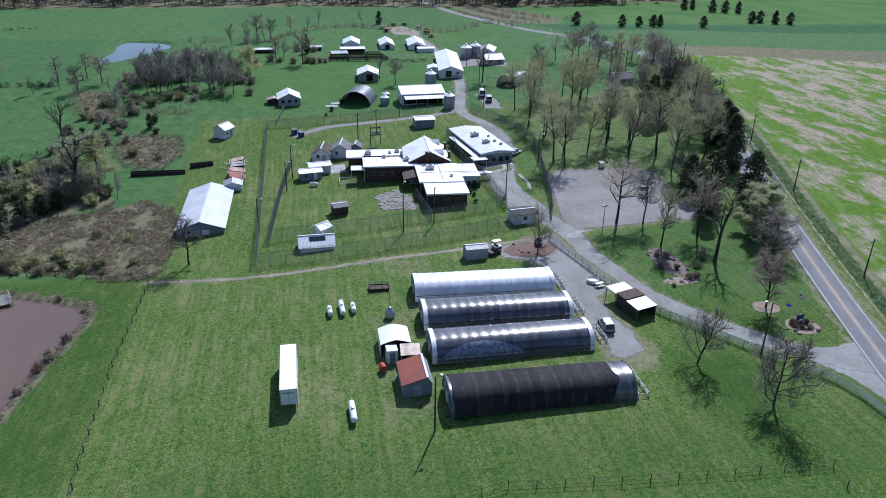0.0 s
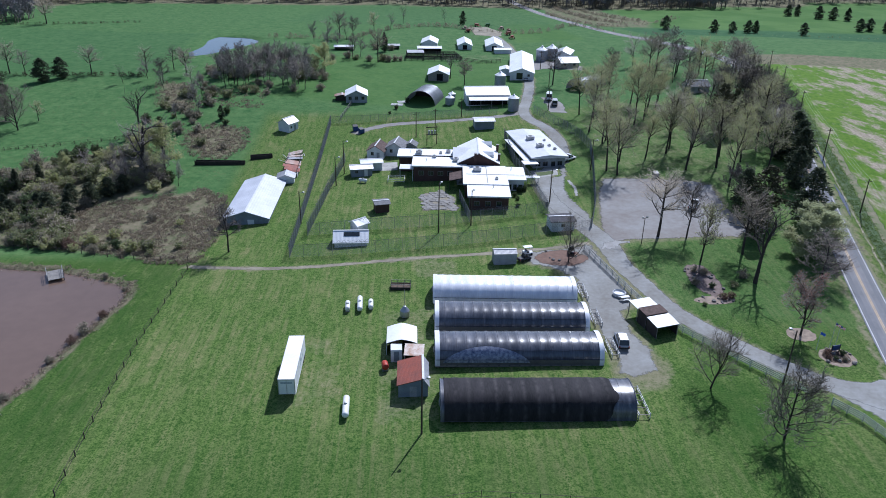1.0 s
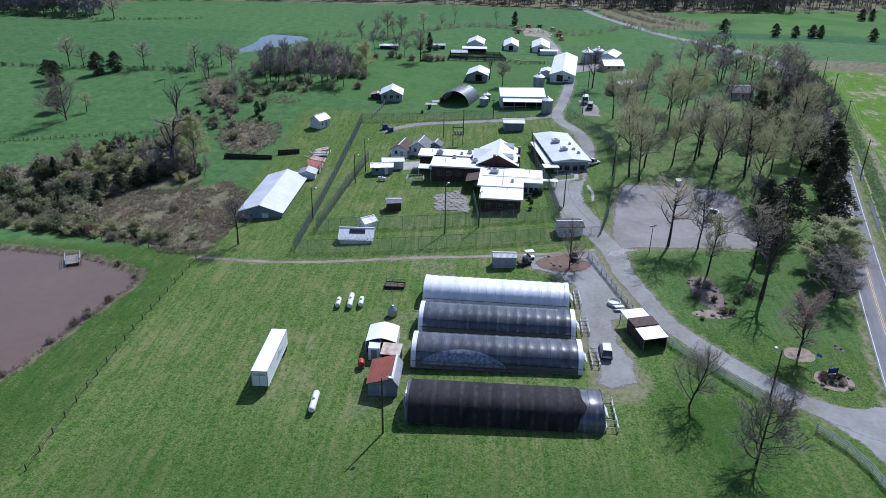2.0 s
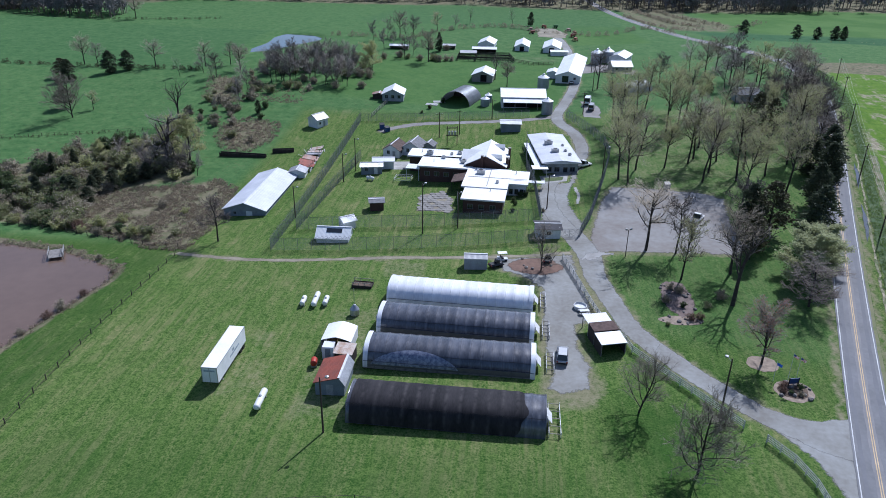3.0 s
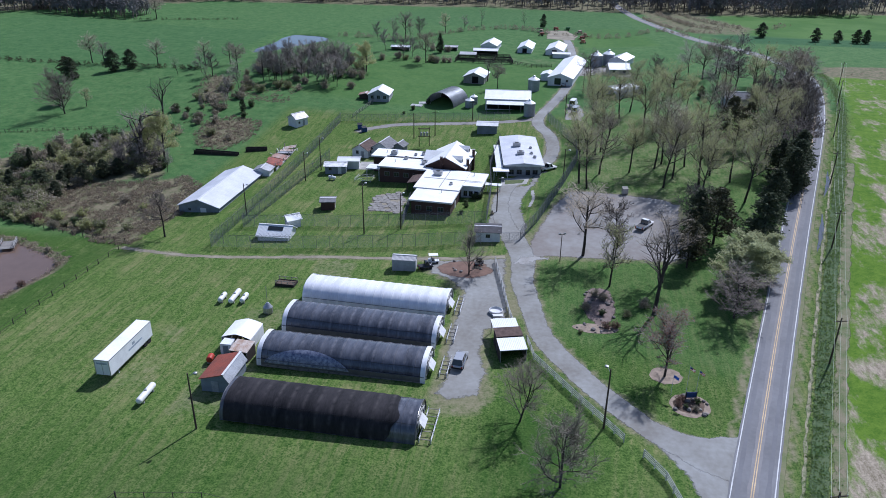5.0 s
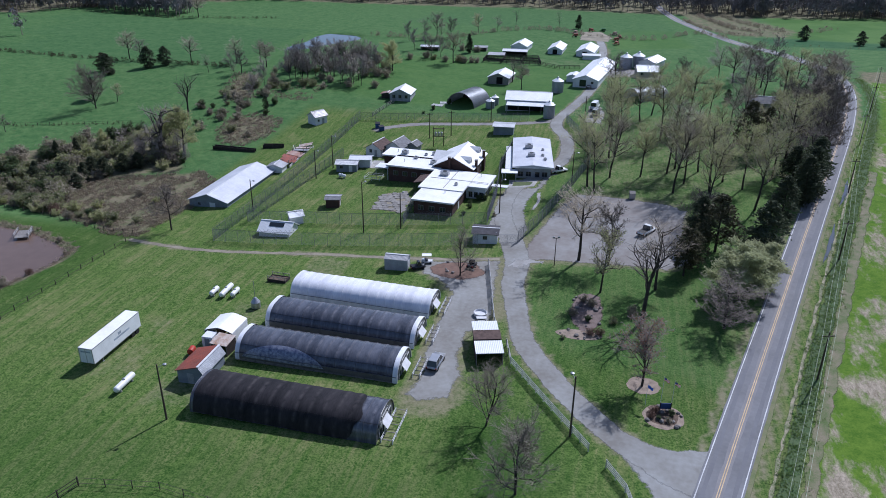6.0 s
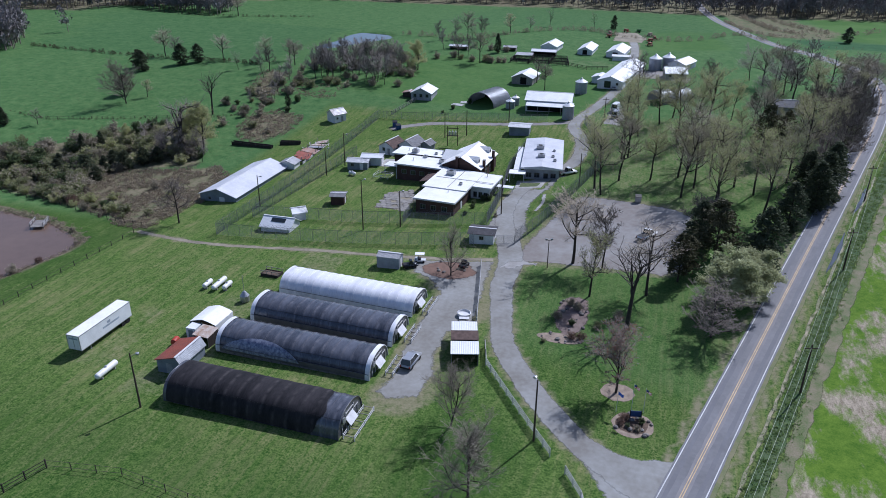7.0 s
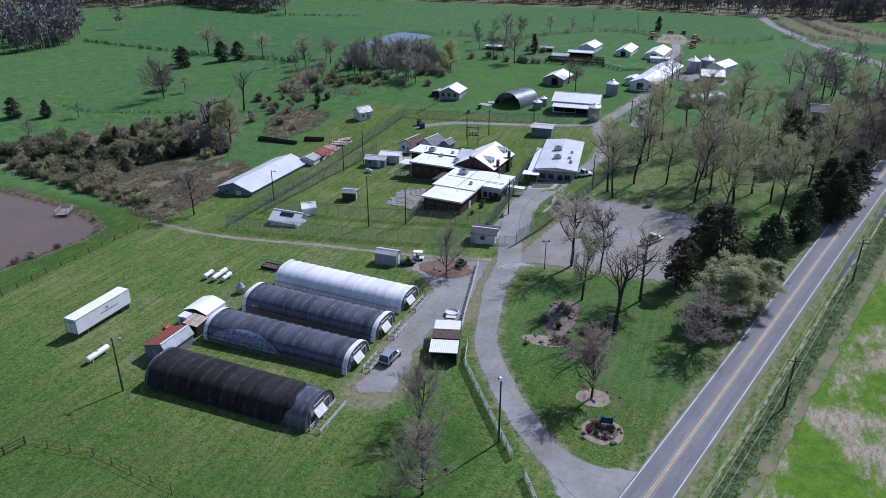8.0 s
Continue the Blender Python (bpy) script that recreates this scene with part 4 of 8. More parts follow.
def potting_rack(x, y, rz, length, deep, label="white rail bench frame outside the greenhouse door"):
    t = thing("bench_frame", x, y, None, rz, label, "bench frame", "bench frames at the greenhouse ends")
    leg = part("leg", boxes((-0.05, -0.05, -0.1, 0.05, 0.05, 0.95)), "white_trim", t)
    for i in range(5):
        for d in (0, deep):
            if i or d:
                again("leg", leg, t, pose(d, length * i / 4, 0))
    rail = part("rail", boxes((-0.03, -0.1, 0.72, 0.03, length + 0.1, 0.84)), "white_trim", t)
    again("rail", rail, t, pose(deep, 0, 0)), again("rail", rail, t, pose(0, 0, -0.38)), again("rail", rail, t, pose(deep, 0, -0.38))
    cross = part("cross_rail", boxes((0, -0.04, 0.62, deep, 0.04, 0.7)), "grey_wood", t)
    for i in range(1, 5):
        again("cross_rail", cross, t, pose(0, length * i / 4, 0))
    return t


greenhouse(20.4, 49.4, 88.1, 96.2, 3.6, -0.6, "film_dark", "long hoop greenhouse under black woven shade cloth", 14, (0.5, 24.8))
greenhouse(20.0, 48.0, 102.4, 110.1, 3.45, -0.6, "film_dark", "long hoop greenhouse with glossy dark film and a bluish sagging sheet", 16, None, True)
greenhouse(20.3, 47.9, 112.9, 120.6, 3.4, -1.5, "film_dark", "long hoop greenhouse with glossy dark film", 16)
greenhouse(20.3, 47.8, 123.4, 131.2, 3.4, -2.0, "film_white", "long hoop greenhouse with pale white film", 16)
potting_rack(49.9, 88.4, 0, 7.0, 1.7)
potting_rack(49.9, 104.2, 0, 5.0, 1.2)
potting_rack(49.4, 114.2, 0, 5.0, 1.2)
potting_rack(49.2, 124.0, 0, 5.5, 1.0)


# ---- buildings ----
def window(parent, x, y, z, w, h, face, frame="window_frame"):
    """A window on the wall whose outward axis is face (+x, -x, +y, -y), its sill at z."""
    ax, s = face[1], 1 if face[0] == "+" else -1
    def bx(a0, a1, z0, z1, d0, d1):
        d0, d1 = sorted((s * d0, s * d1))
        return (x + d0, y + a0, z0, x + d1, y + a1, z1) if ax == "x" else (x + a0, y + d0, z0, x + a1, y + d1, z1)
    f = part("window", boxes(bx(-w / 2, -w / 2 + 0.09, z, z + h, -0.05, 0.05), bx(w / 2 - 0.09, w / 2, z, z + h, -0.05, 0.05), bx(-w / 2 + 0.09, w / 2 - 0.09, z, z + 0.09, -0.05, 0.05), bx(-w / 2 + 0.09, w / 2 - 0.09, z + h - 0.09, z + h, -0.05, 0.05), bx(-0.03, 0.03, z + 0.09, z + h - 0.09, -0.03, 0.04)), frame, parent)
    part("pane", boxes(bx(-w / 2 + 0.09, w / 2 - 0.09, z + 0.09, z + h - 0.09, -0.03, 0.015)), "glass", f)
    return f


def door_on(parent, x, y, z, w, h, face, mat="white_trim", name="door"):
    ax, s = face[1], 1 if face[0] == "+" else -1
    d0, d1 = sorted((-s * 0.04, s * 0.05))
    b = (x + d0, y - w / 2, z, x + d1, y + w / 2, z + h) if ax == "x" else (x - w / 2, y + d0, z, x + w / 2, y + d1, z + h)
    return part(name, boxes(b), mat, parent)


def gabled(name, cx, cy, L, W, eave, ridge, rz, wall, roof, label, category="building", over=0.4, windows=(), doors=(), ridge_off=0.0, roof_b=None, group="", open_front=False, z=None, cap="white_trim"):
    """A building with its ridge along local x. windows: (face, along, sill, w, h); doors: (face, along, w, h, mat)."""
    g = thing(name, cx, cy, z, rz, label, category, group)
    ro = ridge_off
    if open_front:
        bm = bmesh.new()
        t = 0.15
        box(bm, -L / 2, W / 2 - t, -0.6, L / 2, W / 2, eave)
        for xe in (-L / 2, L / 2 - t):
            prism(bm, [(-W / 2, -0.6), (W / 2 - t, -0.6), (W / 2 - t, eave), (ro, ridge), (-W / 2, eave)], "x", xe, xe + t)
        part("wall", bm, wall, g)
    else:
        bm = prism(bmesh.new(), [(-W / 2, -0.6), (W / 2, -0.6), (W / 2, eave), (ro, ridge), (-W / 2, eave)], "x", -L / 2, L / 2)
        part("wall", bm, wall, g)
    th = 0.14
    for sgn, mat in ((-1, roof), (1, roof_b or roof)):
        run = W / 2 - sgn * ro * 1.0
        sl = (ridge - eave) / run
        y1, z1 = sgn * (W / 2 + over), eave - sl * over
        bm = prism(bmesh.new(), [(ro, ridge + 0.02), (y1, z1 + 0.02), (y1, z1 + th), (ro, ridge + th + 0.02)], "x", -L / 2 - over, L / 2 + over)
        part("roof", bm, mat, g)
    part("ridge_cap", boxes((-L / 2 - over, ro - 0.18, ridge + 0.10, L / 2 + over, ro + 0.18, ridge + th + 0.07)), cap, g)
    for face, along, sill, w, h in windows:
        s = 1 if face[0] == "+" else -1
        x, y = (s * L / 2, along) if face[1] == "x" else (along, s * W / 2)
        window(g, x, y, sill, w, h, face)
    for face, along, w, h, mat in doors:
        s = 1 if face[0] == "+" else -1
        x, y = (s * L / 2, along) if face[1] == "x" else (along, s * W / 2)
        door_on(g, x, y, 0, w, h, face, mat)
    return g


def slab_roof(parent, x0, y0, x1, y1, z, mat="white_roof", over=0.4, th=0.28, name="roof"):
    bm = boxes((x0 - over, y0 - over, z, x1 + over, y1 + over, z + th))
    r = part(name, bm, mat, parent)
    ed = boxes((x0 - over - 0.03, y0 - over - 0.03, z - 0.06, x1 + over + 0.03, y0 - over, z + th + 0.05), (x0 - over - 0.03, y1 + over, z - 0.06, x1 + over + 0.03, y1 + over + 0.03, z + th + 0.05),
               (x0 - over - 0.03, y0 - over, z - 0.06, x0 - over, y1 + over, z + th + 0.05), (x1 + over, y0 - over, z - 0.06, x1 + over + 0.03, y1 + over, z + th + 0.05))
    part("fascia", ed, "white_trim", r)
    return r


def roof_unit(parent, x, y, z, w=1.6, d=1.3, h=1.0, mat="steel"):
    bm = boxes((x - w / 2, y - d / 2, z, x + w / 2, y + d / 2, z + h, 0.04))
    u = part("roof_unit", bm, mat, parent, "grey rooftop air unit")
    part("fan_grille", lathe(bmesh.new(), [(0.0, z + h), (min(w, d) * 0.36, z + h), (min(w, d) * 0.36, z + h + 0.06), (0.0, z + h + 0.06)], 14, "z", (x, y, 0)), "black", u)
    return u


def main_house():
    """The brick centre: flat-roofed wings round a gabled block. Local axes are the world's, from (30, 190)."""
    g = thing("main_building", 30, 190, 0.15, -3, "low dark brick building with white flat roofs and gabled centre", "building")
    # south wing
    for x0, y0, x1, y1, h in ((1.6, -18.0, 11.4, -9.6, 3.5), (0.6, -9.6, 11.4, 4.6, 3.7), (11.4, -5.0, 16.4, 4.6, 3.5), (-13.6, 4.6, 0.6, 13.2, 3.6), (-18.2, 13.2, 0.6, 19.5, 3.6)):
        part("wall", boxes((x0, y0, -0.9, x1, y1, h)), "white_wall" if x0 > 11 else "brick", g)
        slab_roof(g, x0, y0, x1, y1, h, over=0.55)
    part("roof_seam", boxes((0.9, -2.4, 3.98, 16.6, -2.1, 4.05)), "concrete", g)
    part("roof_seam", boxes((6.4, -9.0, 3.98, 6.6, 4.8, 4.05)), "concrete", g)
    for i in range(5):
        window(g, 1.55, -16.6 + i * 3.4, 1.0, 1.5, 1.3, "-x")
    for x in (3.4, 6.2, 9.0):
        window(g, x, -18.05, 1.0, 1.4, 1.3, "-y")
    for x in (-11.5, -8.8, -6.1, -3.4):
        window(g, x, 4.55, 1.0, 1.5, 1.3, "-y")
    for y in (-3.8, -2.0, -0.2, 1.8):
        window(g, 16.45, y, 0.8, 1.3, 1.5, "+x")
    for x in (12.6, 14.0, 15.4):
        window(g, x, -5.05, 0.8, 1.0, 1.5, "-y")
    door_on(g, 11.45, -12.5, 0, 1.1, 2.1, "+x", "white_trim")
    # gabled block
    gx0, gx1, gy0, gy1 = -0.9, 10.0, 6.4, 21.5
    eave, ridge = 4.4, 7.1
    mid = (gx0 + gx1) / 2
    part("wall", prism(bmesh.new(), [(gx0, -0.9), (gx1, -0.9), (gx1, eave), (mid, ridge), (gx0, eave)], "y", gy0, gy1), "brick", g)
    for s in (-1, 1):
        xe = mid + s * ((gx1 - gx0) / 2 + 0.5)
        ze = eave - 0.25
        bm = prism(bmesh.new(), [(mid, ridge + 0.02), (xe, ze + 0.02), (xe, ze + 0.18), (mid, ridge + 0.2)], "y", gy0 - 0.4, gy1 + 0.4)
        part("roof", bm, "white_roof", g)
    part("ridge_cap", boxes((mid - 0.2, gy0 - 0.4, ridge + 0.12, mid + 0.2, gy1 + 0.4, ridge + 0.27)), "white_trim", g)
    # cross gable to the west and dormers
    part("wall", prism(bmesh.new(), [(10.4, 0), (18.0, 0), (18.0, 4.3), (14.2, 6.2), (10.4, 4.3)], "x", -2.4, -0.95), "brick", g)
    for s in (-1, 1):
        bm = prism(bmesh.new(), [(14.2, 6.22), (14.2 + s * 4.2, 4.12), (14.2 + s * 4.2, 4.28), (14.2, 6.4)], "x", -2.7, 4.0)
        part("roof", bm, "white_roof", g)
    for y in (9.5, 19.5):
        d = part("dormer", prism(bmesh.new(), [(y - 1.0, 4.8), (y + 1.0, 4.8), (y + 1.0, 6.1), (y, 6.8), (y - 1.0, 6.1)], "x", 5.6, 8.8), "white_wall", g, "white roof dormer")
        window(d, 8.82, y, 5.1, 1.0, 0.9, "+x")
    for x, y, h in ((10.36, 9.0, 6.2), (10.36, 17.5, 6.4), (3.6, 6.02, 7.2)):
        c = part("chimney", boxes((x - 0.35, y - 0.35, -0.5, x + 0.35, y + 0.35, h)), "brick", g, "brick chimney stack")
        part("cap", boxes((x - 0.42, y - 0.42, h, x + 0.42, y + 0.42, h + 0.12)), "concrete", c)
    for y in (8.5, 12.0, 15.5, 19.5):
        window(g, 10.05, y, 1.0, 1.2, 1.6, "+x")
        window(g, 10.05, y, 2.9, 1.2, 1.1, "+x")
    for x, y, z, w, d, h in ((4.0, 0.6, 3.98, 2.2, 1.6, 1.1), (-12.5, 15.5, 3.9, 1.8, 1.4, 1.0), (-8.0, 12.0, 3.9, 1.1, 0.9, 0.7), (-4.0, 17.0, 3.9, 1.3, 1.1, 0.8), (-1.8, 9.0, 3.9, 1.6, 1.3, 1.0), (9.0, -6.0, 3.98, 0.8, 0.8, 0.6), (-6.2, 15.8, 3.9, 0.8, 0.7, 0.6)):
        roof_unit(g, x, y, z, w, d, h)
    for x, y in ((2.2, 3.0), (7.8, -12.0), (-10.2, 8.4), (-15.0, 16.5), (13.4, 2.6)):
        part("vent_pipe", tube(bmesh.new(), (x, y, 3.7), (x, y, 4.7), 0.09, sides=8), "steel", g)
    # porches
    part("porch_roof", prism(bmesh.new(), [(-3.6, 2.3), (0.55, 3.2), (0.55, 3.36), (-3.6, 2.46)], "y", -3.4, 3.0), "brown_roof", g, "dark brown lean-to porch roof")
    for y in (-3.2, 2.8):
        part("post", boxes((-3.5, y - 0.06, -0.9, -3.38, y + 0.06, 2.34)), "dark_wood", g)
    part("porch_roof", boxes((-17.6, 4.4, 2.7, -13.65, 8.4, 2.86)), "white_metal", g, "low white lean-to roof")
    for x in (-17.4, -13.9):
        part("post", boxes((x - 0.06, 4.6, -0.8, x + 0.06, 4.72, 2.7)), "white_trim", g)
    part("walkway_roof", boxes((16.9, -0.6, 2.6, 21.2, 1.2, 2.75)), "white_metal", g, "white covered walkway roof")
    for x in (17.6, 20.8):
        for y in (-0.4, 1.0):
            part("post", tube(bmesh.new(), (x, y, -0.5), (x, y, 2.6), 0.06), "white_trim", g)
    part("steps", boxes((-1.0, 1.0, -0.9, 0.55, 4.4, 0.15), (-1.5, 1.0, -0.9, -1.0, 4.4, -0.1)), "concrete", g)
    return g


main_house()


def annex():
    g = thing("annex_building", 54, 215.5, 0.9, 8.5, "long low annex with a white flat roof and grey block walls", "building")
    part("wall", boxes((-4.8, -13.6, -1.0, 4.8, 13.6, 3.6)), "grey_wall", g)
    bm = prism(bmesh.new(), [(-5.6, 3.5), (5.6, 3.5), (5.6, 3.75), (0, 4.35), (-5.6, 3.75)], "y", -14.2, 14.2)
    part("roof", bm, "silver_roof", g)
    part("fascia", boxes((-5.65, -14.26, 3.4, 5.65, -14.2, 3.8), (-5.66, -14.2, 3.4, -5.6, 14.2, 3.8), (5.6, -14.2, 3.4, 5.66, 14.2, 3.8)), "white_trim", g)
    for i in range(9):
        window(g, -4.85, -11.5 + i * 2.9, 1.0, 1.5, 1.3, "-x")
        window(g, 4.85, -11.5 + i * 2.9, 1.0, 1.5, 1.3, "+x")
    for x in (-3.4, -1.2, 3.2):
        window(g, x, -13.65, 0.9, 1.5, 1.4, "-y")
    door_on(g, 1.2, -13.65, 0, 1.2, 2.2, "-y", "glass")
    for x, y, w in ((-1.0, 2.5, 2.2), (-0.4, -5.5, 2.0), (3.4, -8.0, 0.9), (3.0, 1.0, 0.8), (2.8, -4.5, 0.9)):
        roof_unit(g, x, y, 4.1, w, w * 0.8, w * 0.55)
    part("awning", boxes((-7.6, -13.4, 2.7, -5.7, 8.0, 2.85)), "white_metal_y", g, "white side awning")
    for y in (-13, -8, -3, 2, 7):
        part("post", tube(bmesh.new(), (-7.4, y, -0.8), (-7.4, y, 2.7), 0.07), "white_trim", g)
    part("porch_roof", boxes((-8.6, -16.8, 2.6, -4.2, -13.45, 2.78)), "white_roof", g, "white entrance canopy")
    for x in (-8.3, -4.6):
        part("post", tube(bmesh.new(), (x, -16.5, -0.8), (x, -16.5, 2.6), 0.07), "white_trim", g)
    return g


annex()
patch("entrance_bed", [(51.6, 194.6), (56.2, 195.6), (56.6, 198.4), (51.4, 197.8)], 0.09, "entrance_planting", 1, 0.1, "clipped green planting bed in a concrete surround", seed=31)
patch("walkway", [(50.6, 193.4), (57.4, 194.8), (57.8, 200.0), (50.0, 199.4)], 0.075, "concrete", 2, 0.05, "pale concrete walkway round the planting bed", seed=32)
gabled("storage_trailer", 40.8, 245.0, 6.5, 5.5, 2.7, 3.1, 4, "blue_wall", "grey_metal", "grey-blue storage building with a low metal roof", "shed", doors=(("-x", 0, 1.0, 2.0, "white_trim"),))
gabled("cottage", 5.6, 219.5, 7.0, 5.2, 2.4, 4.0, 80, "white_wall", "brown_roof", "small white cottage with a brown shingle roof", "cottage", windows=(("-x", 0.9, 1.0, 0.9, 1.1), ("-y", -1.5, 1.0, 0.9, 1.1)), doors=(("-x", -0.9, 0.9, 2.0, "grey_wall"),))
gabled("cottage", 11.4, 221.5, 7.0, 5.6, 2.4, 4.1, 80, "white_wall", "grey_shingle", "small white cottage with a grey shingle roof", "cottage", windows=(("-x", 1.0, 1.0, 0.9, 1.1), ("-y", 1.5, 1.0, 0.9, 1.1)))
gabled("garden_shed", 16.0, 223.5, 3.6, 3.2, 2.0, 2.9, 80, "grey_wall", "grey_shingle", "small grey garden shed", "shed")
gabled("shed", 1.5, 203.0, 6.0, 3.6, 2.3, 2.9, 10, "blue_wall", "grey_metal", "grey-blue shed with a low tin roof", "shed", doors=(("-y", 1.2, 1.0, 2.0, "white_trim"),), windows=(("-y", -1.5, 1.0, 0.9, 0.9),))
gabled("shed", 4.2, 207.4, 6.0, 3.8, 2.5, 3.0, 10, "white_wall", "white_metal", "white shed with a white metal roof", "shed")
gabled("tool_shed", 8.4, 174.6, 3.4, 3.4, 2.3, 2.6, 14, "brick", "grey_shingle", "small square brick shed with a flat grey roof", "shed", doors=(("+x", 0, 0.9, 1.9, "white_trim"),))
g = gabled("pavilion", 2.2, 155.4, 7.4, 5.4, 1.3, 2.9, 2, "white_wall", "white_metal", "low pale shed with a silver metal roof and a dark skylight", "shed", z=-1.5)
part("skylight", prism(bmesh.new(), [(-1.5, 2.22), (-0.5, 2.79), (-0.5, 2.83), (-1.5, 2.26)], "x", -1.6, 2.0), "glass", g, "dark roof skylight")
gabled("small_shed", 3.6, 162.0, 3.0, 3.0, 2.2, 2.9, 40, "white_wall", "white_roof", "small white shed with a pale roof", "shed", doors=(("+x", 0, 0.8, 1.8, "grey_wall"),))
gabled("metal_barn", -25.0, 183.8, 27.6, 11.0, 2.4, 4.2, 90, "blue_wall", "silver_roof", "long metal barn with a pale grey roof", "barn", doors=(("-x", -1.2, 1.6, 2.0, "white_wall"),), windows=(("-x", 2.6, 1.0, 0.8, 0.8),), z=-4.0)
gabled("guard_shed", 51.2, 158.8, 5.4, 4.6, 2.4, 2.8, 6, "white_wall", "dark_shingle", "small white guard shed with a flat dark roof", "shed", doors=(("+x", 0, 0.9, 2.0, "white_trim"),), windows=(("-y", 0, 1.0, 1.0, 0.9),))
gabled("storage_shed", 35.9, 141.4, 4.8, 2.8, 2.4, 2.9, 3, "blue_wall", "dull_metal", "pale grey storage shed by the dirt track", "shed", over=0.1, doors=(("+x", 0, 1.0, 2.0, "white_trim"),))
# farmyard
gabled("farm_house", -5.0, 280.5, 9.6, 8.0, 2.38, 4.26, 94, "grey_wall", "white_metal", "low farm shed with a white roof and dark openings", "barn", windows=(("-x", -2.4, 0.8, 1.2, 1.3), ("-x", 0, 0.8, 1.2, 1.3), ("-x", 2.4, 0.8, 1.2, 1.3)))
gabled("lean_to", -10.4, 279.5, 3.2, 5.0, 1.62, 2.16, 94, "dark_wood", "rust_mix", "sagging lean-to with a rusty roof", "shed")
gabled("hay_barn", 27.8, 315.0, 12.0, 8.6, 2.59, 4.32, 86, "grey_wood", "white_metal", "weathered wooden barn with a white metal roof", "barn", doors=(("-x", -0.6, 2.6, 2.8, "dark"),))
g = gabled("cattle_barn", 44.6, 276.5, 16.2, 9.0, 3.74, 5.61, 4, "white_wall", "white_metal", "long white barn with a stepped metal roof and an open front", "barn", ridge_off=1.5)
part("front_roof", prism(bmesh.new(), [(-4.3, 3.3), (-8.0, 2.4), (-8.0, 2.55), (-4.3, 3.45)], "x", -7.6, 9.2), "white_metal", g)
for _x in (-7.4, -3.3, 0.8, 4.9, 9.0):
    part("post", boxes((_x - 0.09, -7.9, -0.6, _x + 0.09, -7.72, 2.5)), "grey_wood", g)
# flat near-black panel on the solid wall, painted for the bay's inner shade
part("open_bay", boxes((-7.4, -4.54, 0.0, 7.4, -4.5, 2.9)), "dark", g)
gabled("long_house", 65.6, 331.0, 44.0, 10.0, 2.72, 4.48, 82.5, "white_wall", "white_metal", "very long white livestock house with a white roof", "barn", doors=(("-x", 1.0, 2.6, 2.6, "glass"),), windows=(("-x", -2.8, 1.2, 1.0, 1.0),))
gabled("side_shed", 57.4, 322.0, 7.0, 5.0, 2.34, 3.06, 82.5, "white_wall", "white_metal", "white lean-to beside the long house", "shed")
gabled("barn", 43.6, 388.0, 18.0, 7.0, 2.02, 3.60, 88, "white_wall", "white_metal", "white barn in the far yard", "barn", doors=(("-x", 0, 2.2, 2.2, "dark"),), group="far barns")
gabled("barn", 58.7, 386.0, 20.0, 8.4, 2.16, 3.89, 86, "white_wall", "white_metal", "wide white barn in the far yard", "barn", doors=(("-x", 0, 2.4, 2.4, "dark"),), group="far barns")
gabled("barn", 25.6, 388.0, 14.0, 8.0, 2.30, 4.03, 86, "white_wall", "white_metal", "white barn above the cattle pens", "barn", group="far barns")
gabled("open_shed", 25.0, 370.5, 11.5, 5.0, 2.08, 2.72, 2, "dark_wood", "white_metal", "long open shed with a white roof", "shed", open_front=True)
gabled("open_shed", 61.5, 371.0, 8.0, 4.0, 1.92, 2.40, 4, "white_wall", "white_metal", "white shed beside the far barn", "shed")
gabled("run_in_shed", -17.0, 368.0, 9.0, 4.0, 1.65, 2.10, 2, "grey_wood", "white_metal", "low pale run-in shed", "shed", open_front=True)
gabled("run_in_shed", 7.0, 376.0, 6.0, 4.0, 1.65, 2.10, 2, "grey_wood", "dull_metal", "low run-in shed with a dull tin roof", "shed", open_front=True)
gabled("hip_house", 86.6, 333.5, 8.5, 8.0, 2.40, 4.32, 10, "tan_wall", "white_metal", "house with a pale metal roof beside the grain bins", "house", windows=(("-y", -2.5, 0.9, 1.2, 1.2), ("-y", 2.0, 0.9, 1.2, 1.2)))
gabled("machine_shed", 89.0, 354.0, 13.0, 7.6, 2.88, 4.32, 70, "white_wall", "grey_metal", "grey-roofed machine shed behind the bins", "barn")
gabled("park_house", 123.5, 272.5, 8.0, 6.0, 2.6, 4.2, 5, "grey_wall", "grey_shingle", "small grey-roofed house among the park trees", "house", windows=(("-y", 0, 0.9, 1.0, 1.0),))
gabled("cabin", -25.8, 245.5, 5.0, 4.4, 2.8, 4.2, 60, "white_wall", "white_patchy", "small two-tone cabin with a patched tin roof", "cabin", doors=(("-y", 0.8, 0.9, 1.9, "grey_wall"),), windows=(("-y", -1.2, 1.0, 0.8, 0.8),))


